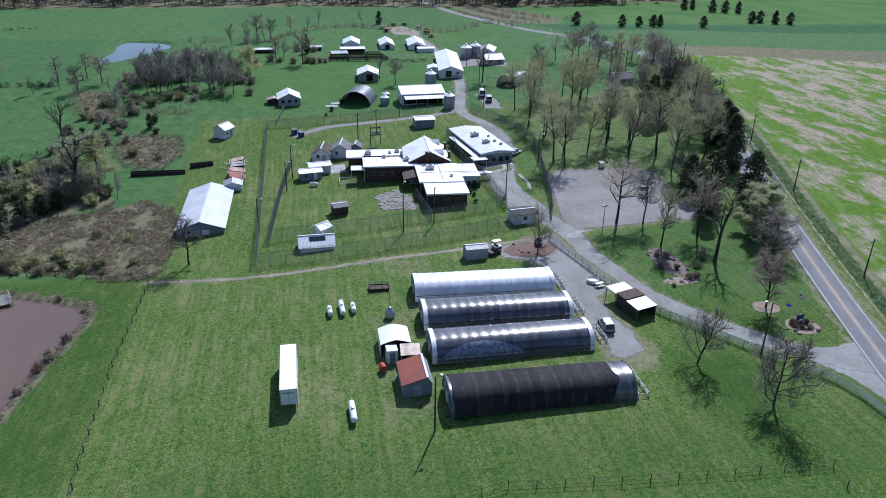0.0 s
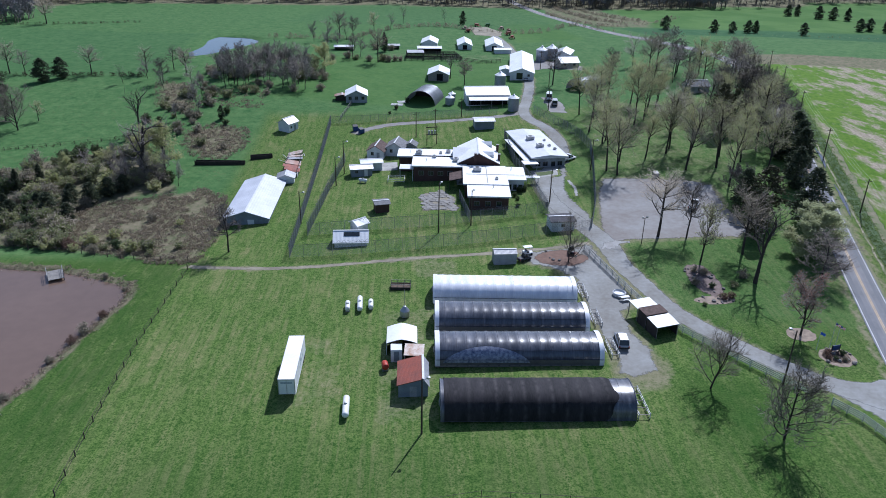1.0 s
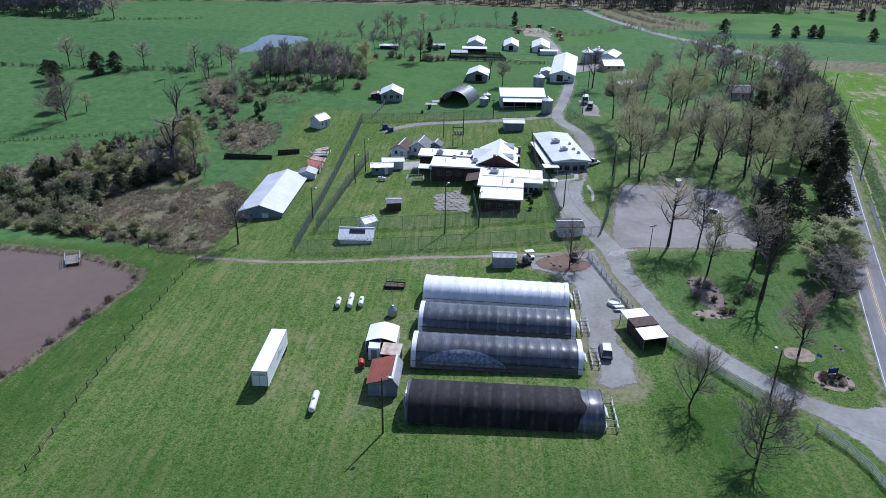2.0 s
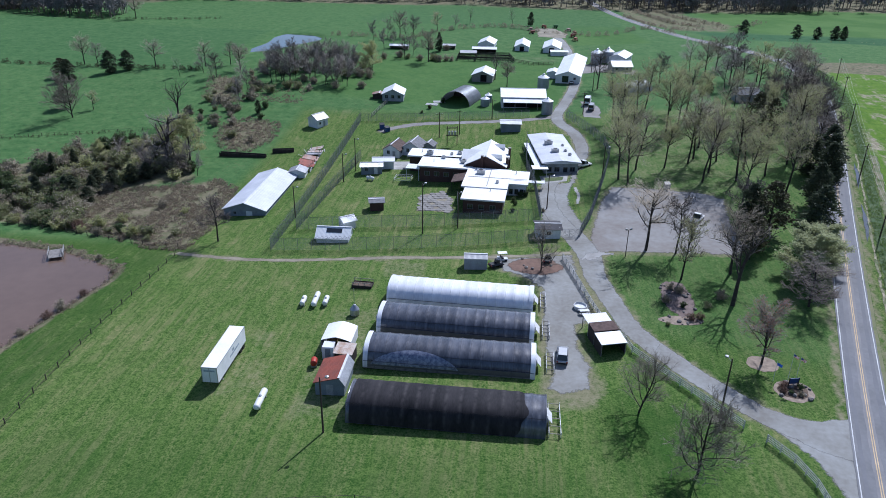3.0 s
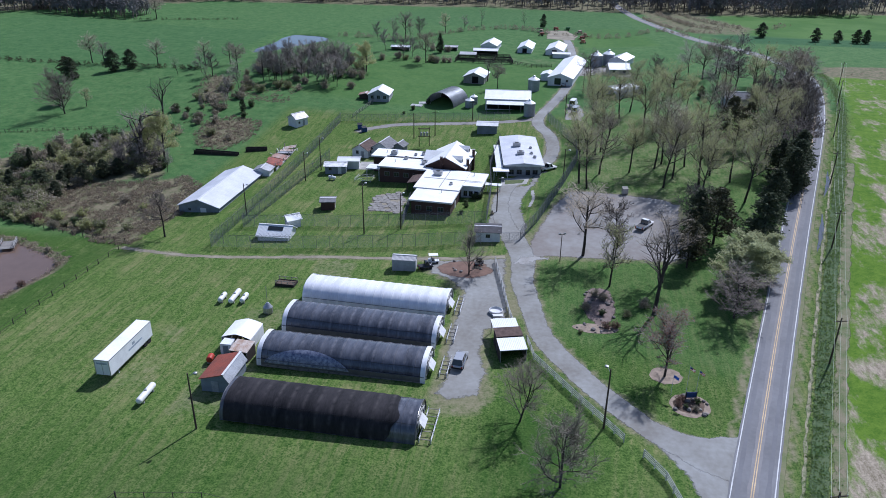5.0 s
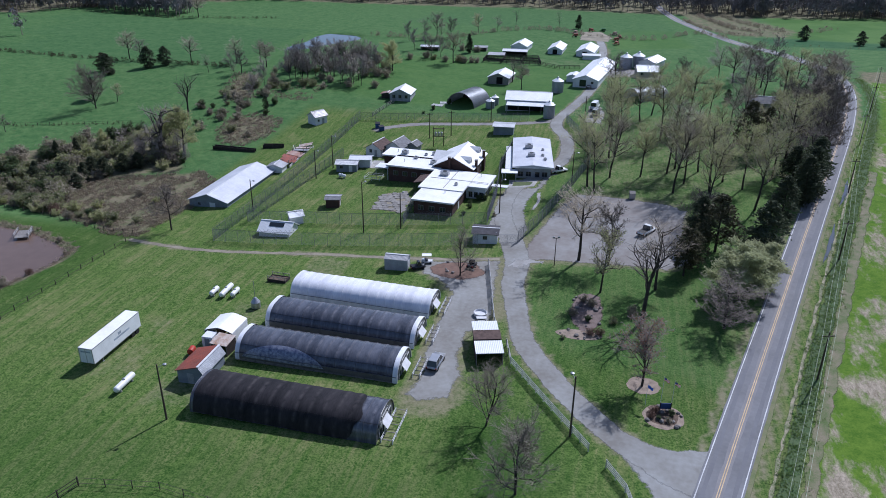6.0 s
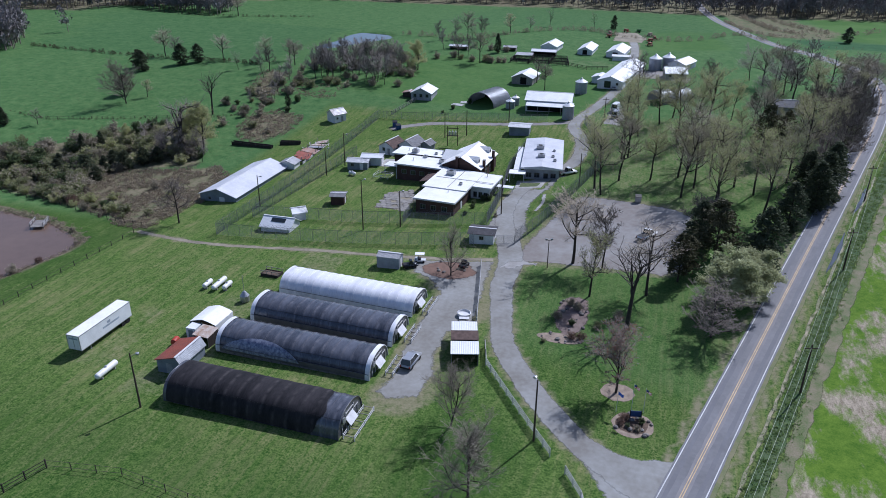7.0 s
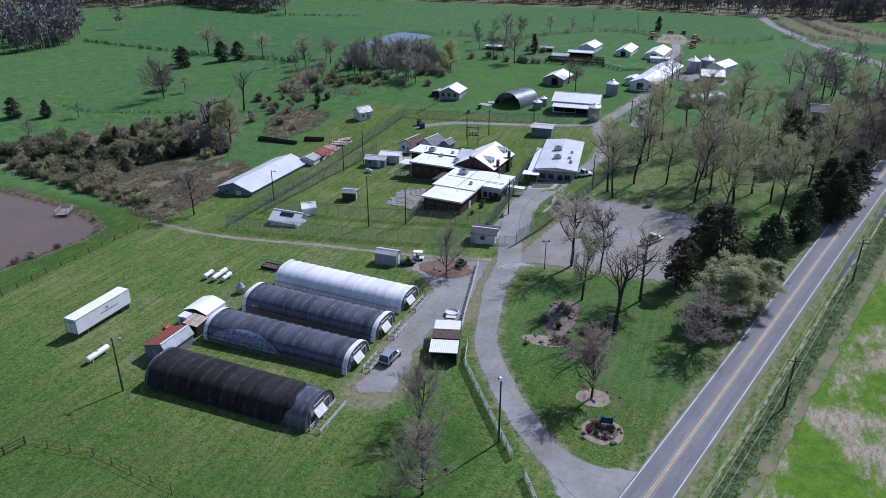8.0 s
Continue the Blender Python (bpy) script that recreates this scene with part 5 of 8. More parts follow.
def ruin():
    """A long shed whose roof has come down bay by bay."""
    rnd = random.Random(3)
    g = thing("collapsed_shed", -19.0, 202.5, -2.4, 93, "long ruined shed with collapsed rusty tin and bare rafters", "shed")
    part("low_wall", boxes((0, -2.1, -0.6, 20.5, -1.9, 0.9)), "pale_wood", g)
    part("low_wall", boxes((0, 1.9, -0.6, 20.5, 2.1, 1.1)), "grey_wood", g)
    for i in range(8):
        x = i * 2.6
        mat = ("rust_roof", "rust_roof", "rust_roof", "rust_mix", "rust_mix", "dull_metal", "rust_streak", "rust_streak")[i]
        bm = boxes((0.05, -2.3, 0, 2.5, 2.3, 0.07))
        panel = part("roof_sheet", bm, mat, g)
        panel.matrix_basis = pose(x, rnd.uniform(-0.3, 0.3), 1.55 - 0.06 * i + rnd.uniform(-0.2, 0.2), rnd.uniform(-16, 16), rnd.uniform(-9, 9), rnd.uniform(-5, 5))
    for i in range(9):
        for y in (-1.9, 1.9):
            h = rnd.uniform(1.2, 2.6)
            part("post", boxes((i * 2.5 - 0.08, y - 0.08, -0.6, i * 2.5 + 0.08, y + 0.08, h)), "grey_wood", g)
    for i in range(10):
        x, y, w = rnd.uniform(12, 22), rnd.uniform(-3.0, 3.0), rnd.uniform(1.5, 3.5)
        b = part("fallen_board", boxes((0, -0.1, 0, w, 0.1, 0.06)), "pale_wood", g)
        b.matrix_basis = pose(x, y, 0.5 + rnd.uniform(0, 0.8), rnd.uniform(-20, 20), rnd.uniform(-15, 15), rnd.uniform(0, 360))


ruin()
gabled("patched_shed", -19.6, 199.8, 4.0, 4.6, 1.7, 2.5, 93, "white_wall", "dull_metal", "small patched white shed", "shed")


def flat_canopy(name, cx, cy, w, d, z0, z1, rz, label, mat="white_metal", cat="canopy", wall=None):
    """A sheet roof on four posts, falling from z1 at the back to z0 at the front."""
    g = thing(name, cx, cy, None, rz, label, cat)
    part("roof", prism(bmesh.new(), [(-d / 2, z0), (d / 2, z1), (d / 2, z1 + 0.1), (-d / 2, z0 + 0.1)], "x", -w / 2, w / 2), mat, g)
    for x in (-w / 2 + 0.15, w / 2 - 0.15):
        for y, h in ((-d / 2 + 0.15, z0), (d / 2 - 0.15, z1)):
            part("post", boxes((x - 0.06, y - 0.06, -0.4, x + 0.06, y + 0.06, h + 0.02)), "grey_wood", g)
    if wall:
        part("back_wall", boxes((-w / 2 + 0.1, d / 2 - 0.12, -0.4, w / 2 - 0.1, d / 2 - 0.05, z1)), wall, g)
        for s in (-1, 1):
            part("side_wall", boxes((s * (w / 2 - 0.12) - 0.04, -d / 2 + 0.1, -0.4, s * (w / 2 - 0.12) + 0.04, d / 2 - 0.1, z0)), wall, g)
    return g


flat_canopy("canopy", 58.9, 117.9, 4.4, 3.0, 2.45, 2.6, 17, "white sheet roof over the farm stand's open side bay")
flat_canopy("farm_stand", 59.8, 115.0, 4.6, 2.7, 2.65, 2.8, 17, "farm stand with a brown roof and dark wooden walls", "brown_roof", "stand", "dark_wood")
flat_canopy("canopy", 60.7, 111.9, 4.6, 3.3, 2.2, 2.55, 17, "white sheet roof over a dark enclosed bay", "white_metal", "canopy", "dark_wood")


def quonset(cx, cy, W, L, H, rz, label):
    g = thing("arched_barn", cx, cy, None, rz, label, "barn")
    bm = bmesh.new()
    rows = []
    for x in (0.0, L):
        rows.append([bm.verts.new((x, W / 2 * math.cos(math.pi * k / 24), H * math.sin(math.pi * k / 24))) for k in range(25)])
    for k in range(24):
        bm.faces.new((rows[0][k], rows[0][k + 1], rows[1][k + 1], rows[1][k]))
    bmesh.ops.solidify(bm, geom=bm.faces[:], thickness=0.15)
    part("arch_roof", bm, "quonset", g, smooth=False)
    bm = bmesh.new()
    vs = [bm.verts.new((L - 1.0, W / 2 * 0.99 * math.cos(math.pi * k / 24), H * 0.99 * math.sin(math.pi * k / 24))) for k in range(25)]
    bm.faces.new(vs)
    part("back_wall", bm, "dark_wood", g)
    return g


quonset(19.4, 274.0, 11.6, 12.5, 5.2, 72, "open grey corrugated arched barn, dark inside")
quonset(81.0, 287.0, 9.5, 14.0, 4.6, 40, "small dark arched shed among the trees")
for _x, _y, _r in ((16.0, 276.0, 12), (13.2, 273.0, -8)):
    t = thing("board_stack", _x - 5.0, _y, None, _r, "stack of pale boards beside the arched barn", "boards")
    for _i in range(3):
        part("board", boxes((0, _i * 0.9, 0.02 + 0.04 * _i, 4.5, _i * 0.9 + 0.8, 0.14 + 0.04 * _i)), "pale_wood", t)


def silo(x, y, r, h, label, group="grain bins"):
    g = thing("grain_bin", x, y, None, 0, label, "grain bin", group)
    part("wall", lathe(bmesh.new(), [(r, -0.4), (r, h)], 28), "silo", g)
    roof = part("roof", lathe(bmesh.new(), [(r * 1.04, h - 0.05), (r * 1.04, h + 0.04), (r * 0.18, h + r * 0.52), (0.05, h + r * 0.55)], 28), "white_metal", g)
    part("cap", lathe(bmesh.new(), [(r * 0.2, h + r * 0.5), (r * 0.2, h + r * 0.64), (0.04, h + r * 0.74)], 16), "steel", roof)
    lad = bmesh.new()
    for s in (-0.22, 0.22):
        tube(lad, (s, -r - 0.1, 0), (s, -r - 0.1, h), 0.025, sides=5)
    for i in range(int(h / 0.4)):
        tube(lad, (-0.22, -r - 0.1, 0.3 + 0.4 * i), (0.22, -r - 0.1, 0.3 + 0.4 * i), 0.018, sides=5)
    part("ladder", lad, "steel", g)
    return g


silo(53.4, 264.0, 2.0, 4.6, "corrugated steel grain bin by the white barn")
silo(52.6, 301.0, 2.3, 4.4, "corrugated steel grain bin with a pale conical lid")
silo(30.6, 274.5, 1.7, 2.6, "short corrugated bin with a white conical lid")
silo(31.6, 279.0, 1.4, 2.8, "short corrugated bin with a white conical lid")
silo(77.8, 350.0, 2.7, 5.0, "tall corrugated grain bin", )
silo(83.2, 353.5, 2.7, 5.0, "tall corrugated grain bin")


# ---- trailer, tanks, yard things ----
def semi_trailer():
    g = thing("semi_trailer", -3.25, 95.7, ground_z(-3.2, 100), 0.6, "white box semi-trailer parked on the lawn", "trailer")
    body = part("body", boxes((-1.3, 0, 1.05, 1.3, 12.7, 3.85, 0.05)), "trailer", g)
    part("roof_cap", boxes((-1.28, 0.02, 3.852, 1.28, 12.68, 3.88)), "white_roof", body)
    for z0 in (1.0, 3.78):
        part("side_rail", boxes((-1.33, -0.02, z0, -1.3, 12.72, z0 + 0.12), (1.3, -0.02, z0, 1.33, 12.72, z0 + 0.12)), "steel", body)
    part("door_frame", boxes((-1.31, -0.05, 1.05, -1.2, -0.001, 3.85), (1.2, -0.05, 1.05, 1.31, -0.001, 3.85), (-0.03, -0.05, 1.1, 0.03, -0.001, 3.8), (-1.2, -0.05, 3.74, -0.03, -0.001, 3.85), (0.03, -0.05, 3.74, 1.2, -0.001, 3.85)), "steel", body)
    part("lettering", boxes((-0.9, -0.03, 3.05, 0.9, -0.004, 3.35)), "mark_blue", body, "faded blue lettering bar")
    part("lettering", boxes((1.304, 5.4, 2.2, 1.312, 9.6, 2.55)), "mark_blue", body, "faded lettering bar")
    part("lettering", boxes((1.304, 6.6, 2.7, 1.312, 7.4, 3.2)), "mark_blue", body, "faded emblem")
    part("chassis", boxes((-0.5, 0.3, 0.8, -0.35, 12.4, 1.05), (0.35, 0.3, 0.8, 0.5, 12.4, 1.05)), "black", g)
    for y in (10.4, 11.6):
        for s in (-1, 1):
            w = part("wheel", lathe(bmesh.new(), [(0.3, s * 1.2 - 0.28), (0.5, s * 1.2 - 0.28), (0.52, s * 1.2 - 0.2), (0.52, s * 1.2), (0.5, s * 1.2 + 0.05), (0.3, s * 1.2 + 0.05)], 18, "x", (0, y, 0.52)), "tyre", g)
            part("rim", lathe(bmesh.new(), [(0.02, s * 1.2 - 0.2), (0.3, s * 1.2 - 0.27), (0.3, s * 1.2 + 0.04), (0.02, s * 1.2)], 12, "x", (0, y, 0.52)), "steel", w)
    for s in (-0.9, 0.9):
        part("landing_leg", boxes((s - 0.07, 2.4, 0.0, s + 0.07, 2.55, 1.05), (s - 0.16, 2.33, 0.0, s + 0.16, 2.63, 0.05)), "steel", g)
    return g


semi_trailer()


def propane_tank(x, y, rz, L, r, label):
    g = thing("propane_tank", x, y, None, rz, label, "tank", "white propane tanks")
    prof = [(0.02, -L / 2)] + [(r * math.sin(a), -L / 2 + r * 0.75 * (1 - math.cos(a))) for a in (0.4, 0.8, 1.2, 1.57)] + [(r * math.sin(a), L / 2 - r * 0.75 * (1 - math.cos(a))) for a in (1.57, 1.2, 0.8, 0.4)] + [(0.02, L / 2)]
    part("vessel", lathe(bmesh.new(), prof, 24, "y", (0, 0, r + 0.3)), "tank", g, smooth=True)
    part("valve_dome", lathe(bmesh.new(), [(0.24, 2 * r + 0.25), (0.24, 2 * r + 0.42), (0.16, 2 * r + 0.5), (0.02, 2 * r + 0.52)], 14), "steel", g)
    for s in (-1, 1):
        part("saddle", boxes((-r * 0.8, s * L * 0.3 - 0.1, -0.05, r * 0.8, s * L * 0.3 + 0.1, 0.42)), "concrete", g)


propane_tank(6.1, 92.3, 2, 4.9, 0.52, "long white propane tank on concrete saddles")
propane_tank(3.9, 123.4, 3, 3.1, 0.48, "short white propane tank")
propane_tank(6.2, 124.0, 3, 5.0, 0.52, "long white propane tank beside two short ones")
propane_tank(8.3, 123.6, 3, 3.1, 0.48, "short white propane tank")

gabled("red_roof_shed", 16.3, 98.1, 6.3, 4.6, 2.2, 3.3, 90, "blue_wall", "grey_metal", "grey shed with a rusty red tin roof", "shed", over=0.25, ridge_off=-1.55, roof_b="rust_roof", doors=(("-x", 0.0, 1.1, 1.9, "grey_wall"),))


def carport():
    g = thing("carport", 14.4, 109.6, None, 0, "arched white carport open at the front", "carport")
    W, L, H = 5.2, 5.4, 3.3
    arc = [(W / 2 * (1 - k / 6), 2.15 + 0.75 * (1 - abs(1 - k / 6) ** 1.4)) for k in range(13)]
    bm = prism(bmesh.new(), [(x, z + 0.07) for x, z in arc] + [(x, z) for x, z in arc[::-1]], "y", -L / 2, L / 2)
    part("roof", bm, "white_roof", g)
    part("back_wall", boxes((-W / 2, L / 2 - 0.1, -0.2, W / 2, L / 2 - 0.04, 2.15)), "white_wall", g)
    for s in (-1, 1):
        part("side_wall", boxes((s * W / 2 - 0.03, -L / 2, -0.2, s * W / 2 + 0.03, L / 2 - 0.12, 2.12)), "white_wall", g)
    part("crate", boxes((-1.8, -0.5, 0, -0.6, 1.5, 1.3, 0.04)), "orange_tan", g)
    part("crate", boxes((0.2, -0.2, 0, 1.8, 1.7, 1.6, 0.04)), "dark_wood", g)


carport()
t = thing("cold_box", 13.5, 105.6, None, 2, "white walk-in cooler box with a grey door", "cooler")
part("body", boxes((-0.95, -1.0, 0, 0.95, 1.0, 2.4, 0.03)), "trailer", t)
d_ = part("door", boxes((-0.45, -1.05, 0.15, 0.45, -1.0, 2.1)), "blue_wall", t)
part("handle", boxes((0.3, -1.1, 1.0, 0.36, -1.05, 1.3)), "steel", d_)
flat_canopy("lean_to_shed", 16.5, 104.7, 3.3, 3.0, 2.0, 2.4, -4, "low lean-to with rust-streaked pale tin", "rust_streak", "shed", "dark_wood")
t = thing("fuel_tank", 11.7, 102.6, None, 10, "round red fuel tank on a cradle", "tank")
part("vessel", lathe(bmesh.new(), [(0.05, -0.75), (0.5, -0.72), (0.55, -0.6), (0.55, 0.6), (0.5, 0.72), (0.05, 0.75)], 20, "y", (0, 0, 0.9)), "red", t, smooth=True)
part("cradle", boxes((-0.5, -0.5, 0, 0.5, -0.4, 0.5), (-0.5, 0.4, 0, 0.5, 0.5, 0.5)), "steel", t)
t = thing("feed_hopper", 14.8, 119.6, None, 0, "small grey hopper with a slender vent pole", "hopper")
part("body", lathe(bmesh.new(), [(0.7, 0), (0.9, 0.2), (0.9, 1.3), (0.25, 2.2), (0.05, 2.25)], 16), "steel", t)
part("vent_pole", tube(bmesh.new(), (0, 0, 2.1), (0, 0, 5.6), 0.05), "steel", t)


def raised_bed():
    t = thing("raised_bed", 13.9, 131.2, None, -2, "weathered timber raised bed frame with dry stalks", "raised bed")
    for r in ((-2.0, -1.1, 0, 2.0, -0.98, 0.6), (-2.0, 0.98, 0, 2.0, 1.1, 0.6), (-2.0, -0.98, 0, -1.88, 0.98, 0.6), (1.88, -0.98, 0, 2.0, 0.98, 0.6)):
        part("board", boxes(r), "dark_wood", t)
    for x in (-1.9, -0.65, 0.65, 1.9):
        for y in (-1.0, 1.0):
            part("post", boxes((x - 0.05, y - 0.05, 0, x + 0.05, y + 0.05, 1.3)), "grey_wood", t)
    part("rail", boxes((-2.0, 0.97, 1.15, 2.0, 1.03, 1.25), (-2.0, -1.03, 1.15, 2.0, -0.97, 1.25)), "grey_wood", t)
    part("soil", boxes((-1.87, -0.97, 0, 1.87, 0.97, 0.45)), "mulch", t)


raised_bed()


# ---- vehicles ----
def vehicle(name, x, y, rz, L, W, H, paint, label, bed=False, van=False, z=None, top=None):
    """A car, van or pickup pointing along local +x."""
    g = thing(name, x, y, z if z is not None else ground_z(x, y) + 0.05, rz, label, "car" if not (bed or van) else ("truck" if bed else "van"))
    hh = H * 0.52
    body = [(-L / 2, 0.35), (L / 2, 0.35), (L / 2, hh * 0.92), (L * 0.28, hh), (-L / 2, hh)]
    bm = prism(bmesh.new(), body, "y", -W / 2, W / 2)
    bmesh.ops.bevel(bm, geom=bm.edges[:], offset=0.09, segments=2, affect='EDGES')
    part("body", bm, paint, g, smooth=True)
    if bed:
        cab = [(-L * 0.06, hh), (L * 0.26, hh), (L * 0.14, H), (-L * 0.03, H)]
    elif van:
        cab = [(-L / 2 + 0.05, hh), (L * 0.40, hh), (L * 0.28, H), (-L / 2 + 0.05, H)]
    else:
        cab = [(-L / 2 + 0.12, hh), (L * 0.24, hh), (L * 0.09, H), (-L * 0.40, H)]
    bm = prism(bmesh.new(), cab, "y", -W / 2 + 0.1, W / 2 - 0.1)
    for v in bm.verts:
        if v.co.z > hh + 0.1:
            v.co.y *= 0.86
    part("glasshouse", bm, "glass", g)
    xs = [p[0] for p in cab[2:]]
    part("roof", boxes((min(xs) + 0.02, -W / 2 + 0.24, H - 0.02, max(xs) - 0.02, W / 2 - 0.24, H + 0.06, 0.03)), top or paint, g)
    if van:
        part("cargo_side", boxes((-L / 2 + 0.1, -W / 2 + 0.01, hh, L * 0.15, -W / 2 + 0.13, H - 0.1), (-L / 2 + 0.1, W / 2 - 0.13, hh, L * 0.15, W / 2 - 0.01, H - 0.1)), paint, g)
    for px in (cab[0][0] + 0.25, (cab[0][0] + cab[1][0]) / 2 - 0.2):
        for s in (-1, 1):
            part("pillar", boxes((px - 0.06, s * (W / 2 - 0.1) - 0.02, hh, px + 0.06, s * (W / 2 - 0.1) + 0.02, H)), paint, g)
    if bed:
        part("bed_floor", boxes((-L / 2 + 0.1, -W / 2 + 0.12, hh - 0.02, -L * 0.08, W / 2 - 0.12, hh + 0.015)), "black", g)
    for px in (-L * 0.31, L * 0.31):
        for s in (-1, 1):
            w = part("wheel", lathe(bmesh.new(), [(0.2, s * (W / 2 - 0.1) - 0.11), (0.34, s * (W / 2 - 0.1) - 0.11), (0.36, s * (W / 2 - 0.1)), (0.34, s * (W / 2 - 0.1) + 0.12), (0.2, s * (W / 2 - 0.1) + 0.12)], 16, "y", (px, 0, 0.36)), "tyre", g)
            part("rim", lathe(bmesh.new(), [(0.02, s * (W / 2 - 0.1) - 0.1), (0.2, s * (W / 2 - 0.1) - 0.1), (0.2, s * (W / 2 - 0.1) + 0.11), (0.02, s * (W / 2 - 0.1) + 0.1)], 12, "y", (px, 0, 0.36)), "steel", w)
    for s in (-1, 1):
        part("headlight", boxes((L / 2 - 0.02, s * W * 0.36 - 0.18, hh * 0.66, L / 2 + 0.02, s * W * 0.36 + 0.18, hh * 0.86)), "white_trim", g)
        part("taillight", boxes((-L / 2 - 0.02, s * W * 0.42 - 0.1, hh * 0.6, -L / 2 + 0.02, s * W * 0.42 + 0.1, hh * 0.95)), "red", g)
    for s in (-1, 1):
        part("bumper", boxes((s * L / 2 - 0.06, -W / 2 + 0.05, 0.36, s * L / 2 + 0.06, W / 2 - 0.05, 0.58)), "black", g)
    return g


vehicle("suv", 52.6, 108.6, 86, 4.8, 1.9, 1.75, "car_silver", "silver SUV with dark windows parked by the greenhouse doors")
vehicle("pickup_truck", 62.4, 206.5, 40, 5.4, 1.95, 1.8, "car_white", "white pickup truck at the annex", bed=True)
vehicle("pickup_truck", 86.0, 167.0, 60, 5.6, 2.0, 1.85, "car_white", "white pickup truck in the gravel lot", bed=True)
vehicle("delivery_van", 68.6, 276.0, 80, 6.0, 2.2, 2.7, "car_white", "white box van by the farm lane", van=True)
vehicle("delivery_van", 69.4, 268.0, 80, 5.4, 2.0, 2.1, "car_silver", "pale van by the farm lane", van=True)
vehicle("farm_truck", 64.5, 309.5, 84, 5.0, 1.9, 1.8, "car_white", "white truck before the long house", bed=True)
vehicle("utility_cart", 40.2, 141.7, 30, 3.0, 1.5, 1.6, "car_dark", "small dark utility cart beside the storage shed", bed=True)
vehicle("utility_cart", 51.0, 144.6, 80, 2.6, 1.4, 1.5, "car_dark", "small dark utility cart at the mulch bed", bed=True)


def golf_cart(x, y, rz):
    g = thing("golf_cart", x, y, ground_z(x, y) + 0.04, rz, "white golf cart with a flat canopy roof", "cart")
    part("body", boxes((-1.15, -0.58, 0.3, 1.15, 0.58, 0.62, 0.05), (-1.1, -0.55, 0.64, -0.35, 0.55, 0.95, 0.04)), "car_white", g)
    part("seat", boxes((-0.35, -0.52, 0.64, 0.2, 0.52, 0.86), (-0.45, -0.52, 0.96, -0.33, 0.52, 1.3)), "black", g)
    part("canopy", boxes((-1.05, -0.62, 1.86, 0.95, 0.62, 1.95, 0.03)), "white_roof", g)
    for px in (-0.95, 0.85):
        for s in (-0.52, 0.52):
            part("post", tube(bmesh.new(), (px, s, 0.6), (px, s, 1.88), 0.025), "steel", g)
            part("wheel", lathe(bmesh.new(), [(0.03, s - 0.09), (0.24, s - 0.09), (0.24, s + 0.09), (0.03, s + 0.09)], 14, "y", (px * 0.85, 0, 0.24)), "tyre", g)
    return g


golf_cart(41.4, 144.6, 15)


def transformer_rack(x, y):
    g = thing("transformer_rack", x, y, None, 12, "wooden rack of grey transformers on two poles", "transformer")
    for s in (-1.6, 1.6):
        part("pole", tube(bmesh.new(), (s, 0, -0.3), (s, 0, 6.4), 0.13, 0.1, 8), "pole", g)
    for z in (3.2, 5.6):
        part("beam", boxes((-1.9, -0.18, z, 1.9, -0.05, z + 0.22), (-1.9, 0.05, z, 1.9, 0.18, z + 0.22)), "pole", g)
    for px in (-0.95, 0.0, 0.95):
        can = part("transformer", lathe(bmesh.new(), [(0.05, 3.43), (0.34, 3.45), (0.34, 4.55), (0.2, 4.68), (0.05, 4.7)], 14, "z", (px, 0, 0)), "steel", g, "grey transformer can")
        part("bushing", tube(bmesh.new(), (px, 0.1, 4.65), (px, 0.1, 4.98), 0.05), "white_trim", can)


transformer_rack(22.6, 228.4)
propane_tank(2.4, 196.2, 70, 2.6, 0.45, "small white propane tank beside the blue-grey shed")
patch("concrete_pad", [(6.6, 205.4), (12.0, 205.6), (11.8, 212.6), (6.4, 212.4)], 0.05, "concrete", 1.5, 0.06, "pale concrete pad beside the sheds", seed=44)


def pipe_pen(x, y, w, d):
    g = thing("pipe_pen", x, y, None, -3, "low white pipe railing round a small pen", "railing")
    for px in (0, w / 2, w):
        for py in (0, d):
            part("post", tube(bmesh.new(), (px, py, -0.2), (px, py, 1.1), 0.04), "white_trim", g)
    for z in (0.55, 1.05):
        part("rail", boxes((0, -0.03, z, w, 0.03, z + 0.06), (0, d - 0.03, z, w, d + 0.03, z + 0.06), (-0.03, 0.03, z, 0.03, d - 0.03, z + 0.06), (w - 0.03, 0.03, z, w + 0.03, d - 0.03, z + 0.06)), "white_trim", g)


pipe_pen(9.4, 195.0, 4.6, 3.6)


def umbrella_table(x, y):
    t = thing("stock_trough", x, y, None, 0, "round white stock trough on the gravel", "trough")
    part("basin", lathe(bmesh.new(), [(1.15, 0), (1.25, 0.65), (1.15, 0.7), (1.05, 0.35), (0.05, 0.3)], 24), "white_trim", t)
    k = thing("picnic_table", x + 0.6, y - 2.0, None, 15, "white picnic table with two benches", "table")
    part("tabletop", boxes((-0.9, -0.4, 0.7, 0.9, 0.4, 0.76)), "white_trim", k)
    for s in (-1, 1):
        part("bench", boxes((-0.9, s * 0.75 - 0.14, 0.42, 0.9, s * 0.75 + 0.14, 0.47)), "white_trim", k)
        part("leg", boxes((s * 0.7 - 0.04, -0.7, 0, s * 0.7 + 0.04, -0.62, 0.7), (s * 0.7 - 0.04, 0.62, 0, s * 0.7 + 0.04, 0.7, 0.7), (s * 0.7 - 0.04, -0.7, 0.36, s * 0.7 + 0.04, 0.7, 0.42)), "grey_wood", k)


umbrella_table(56.6, 125.6)


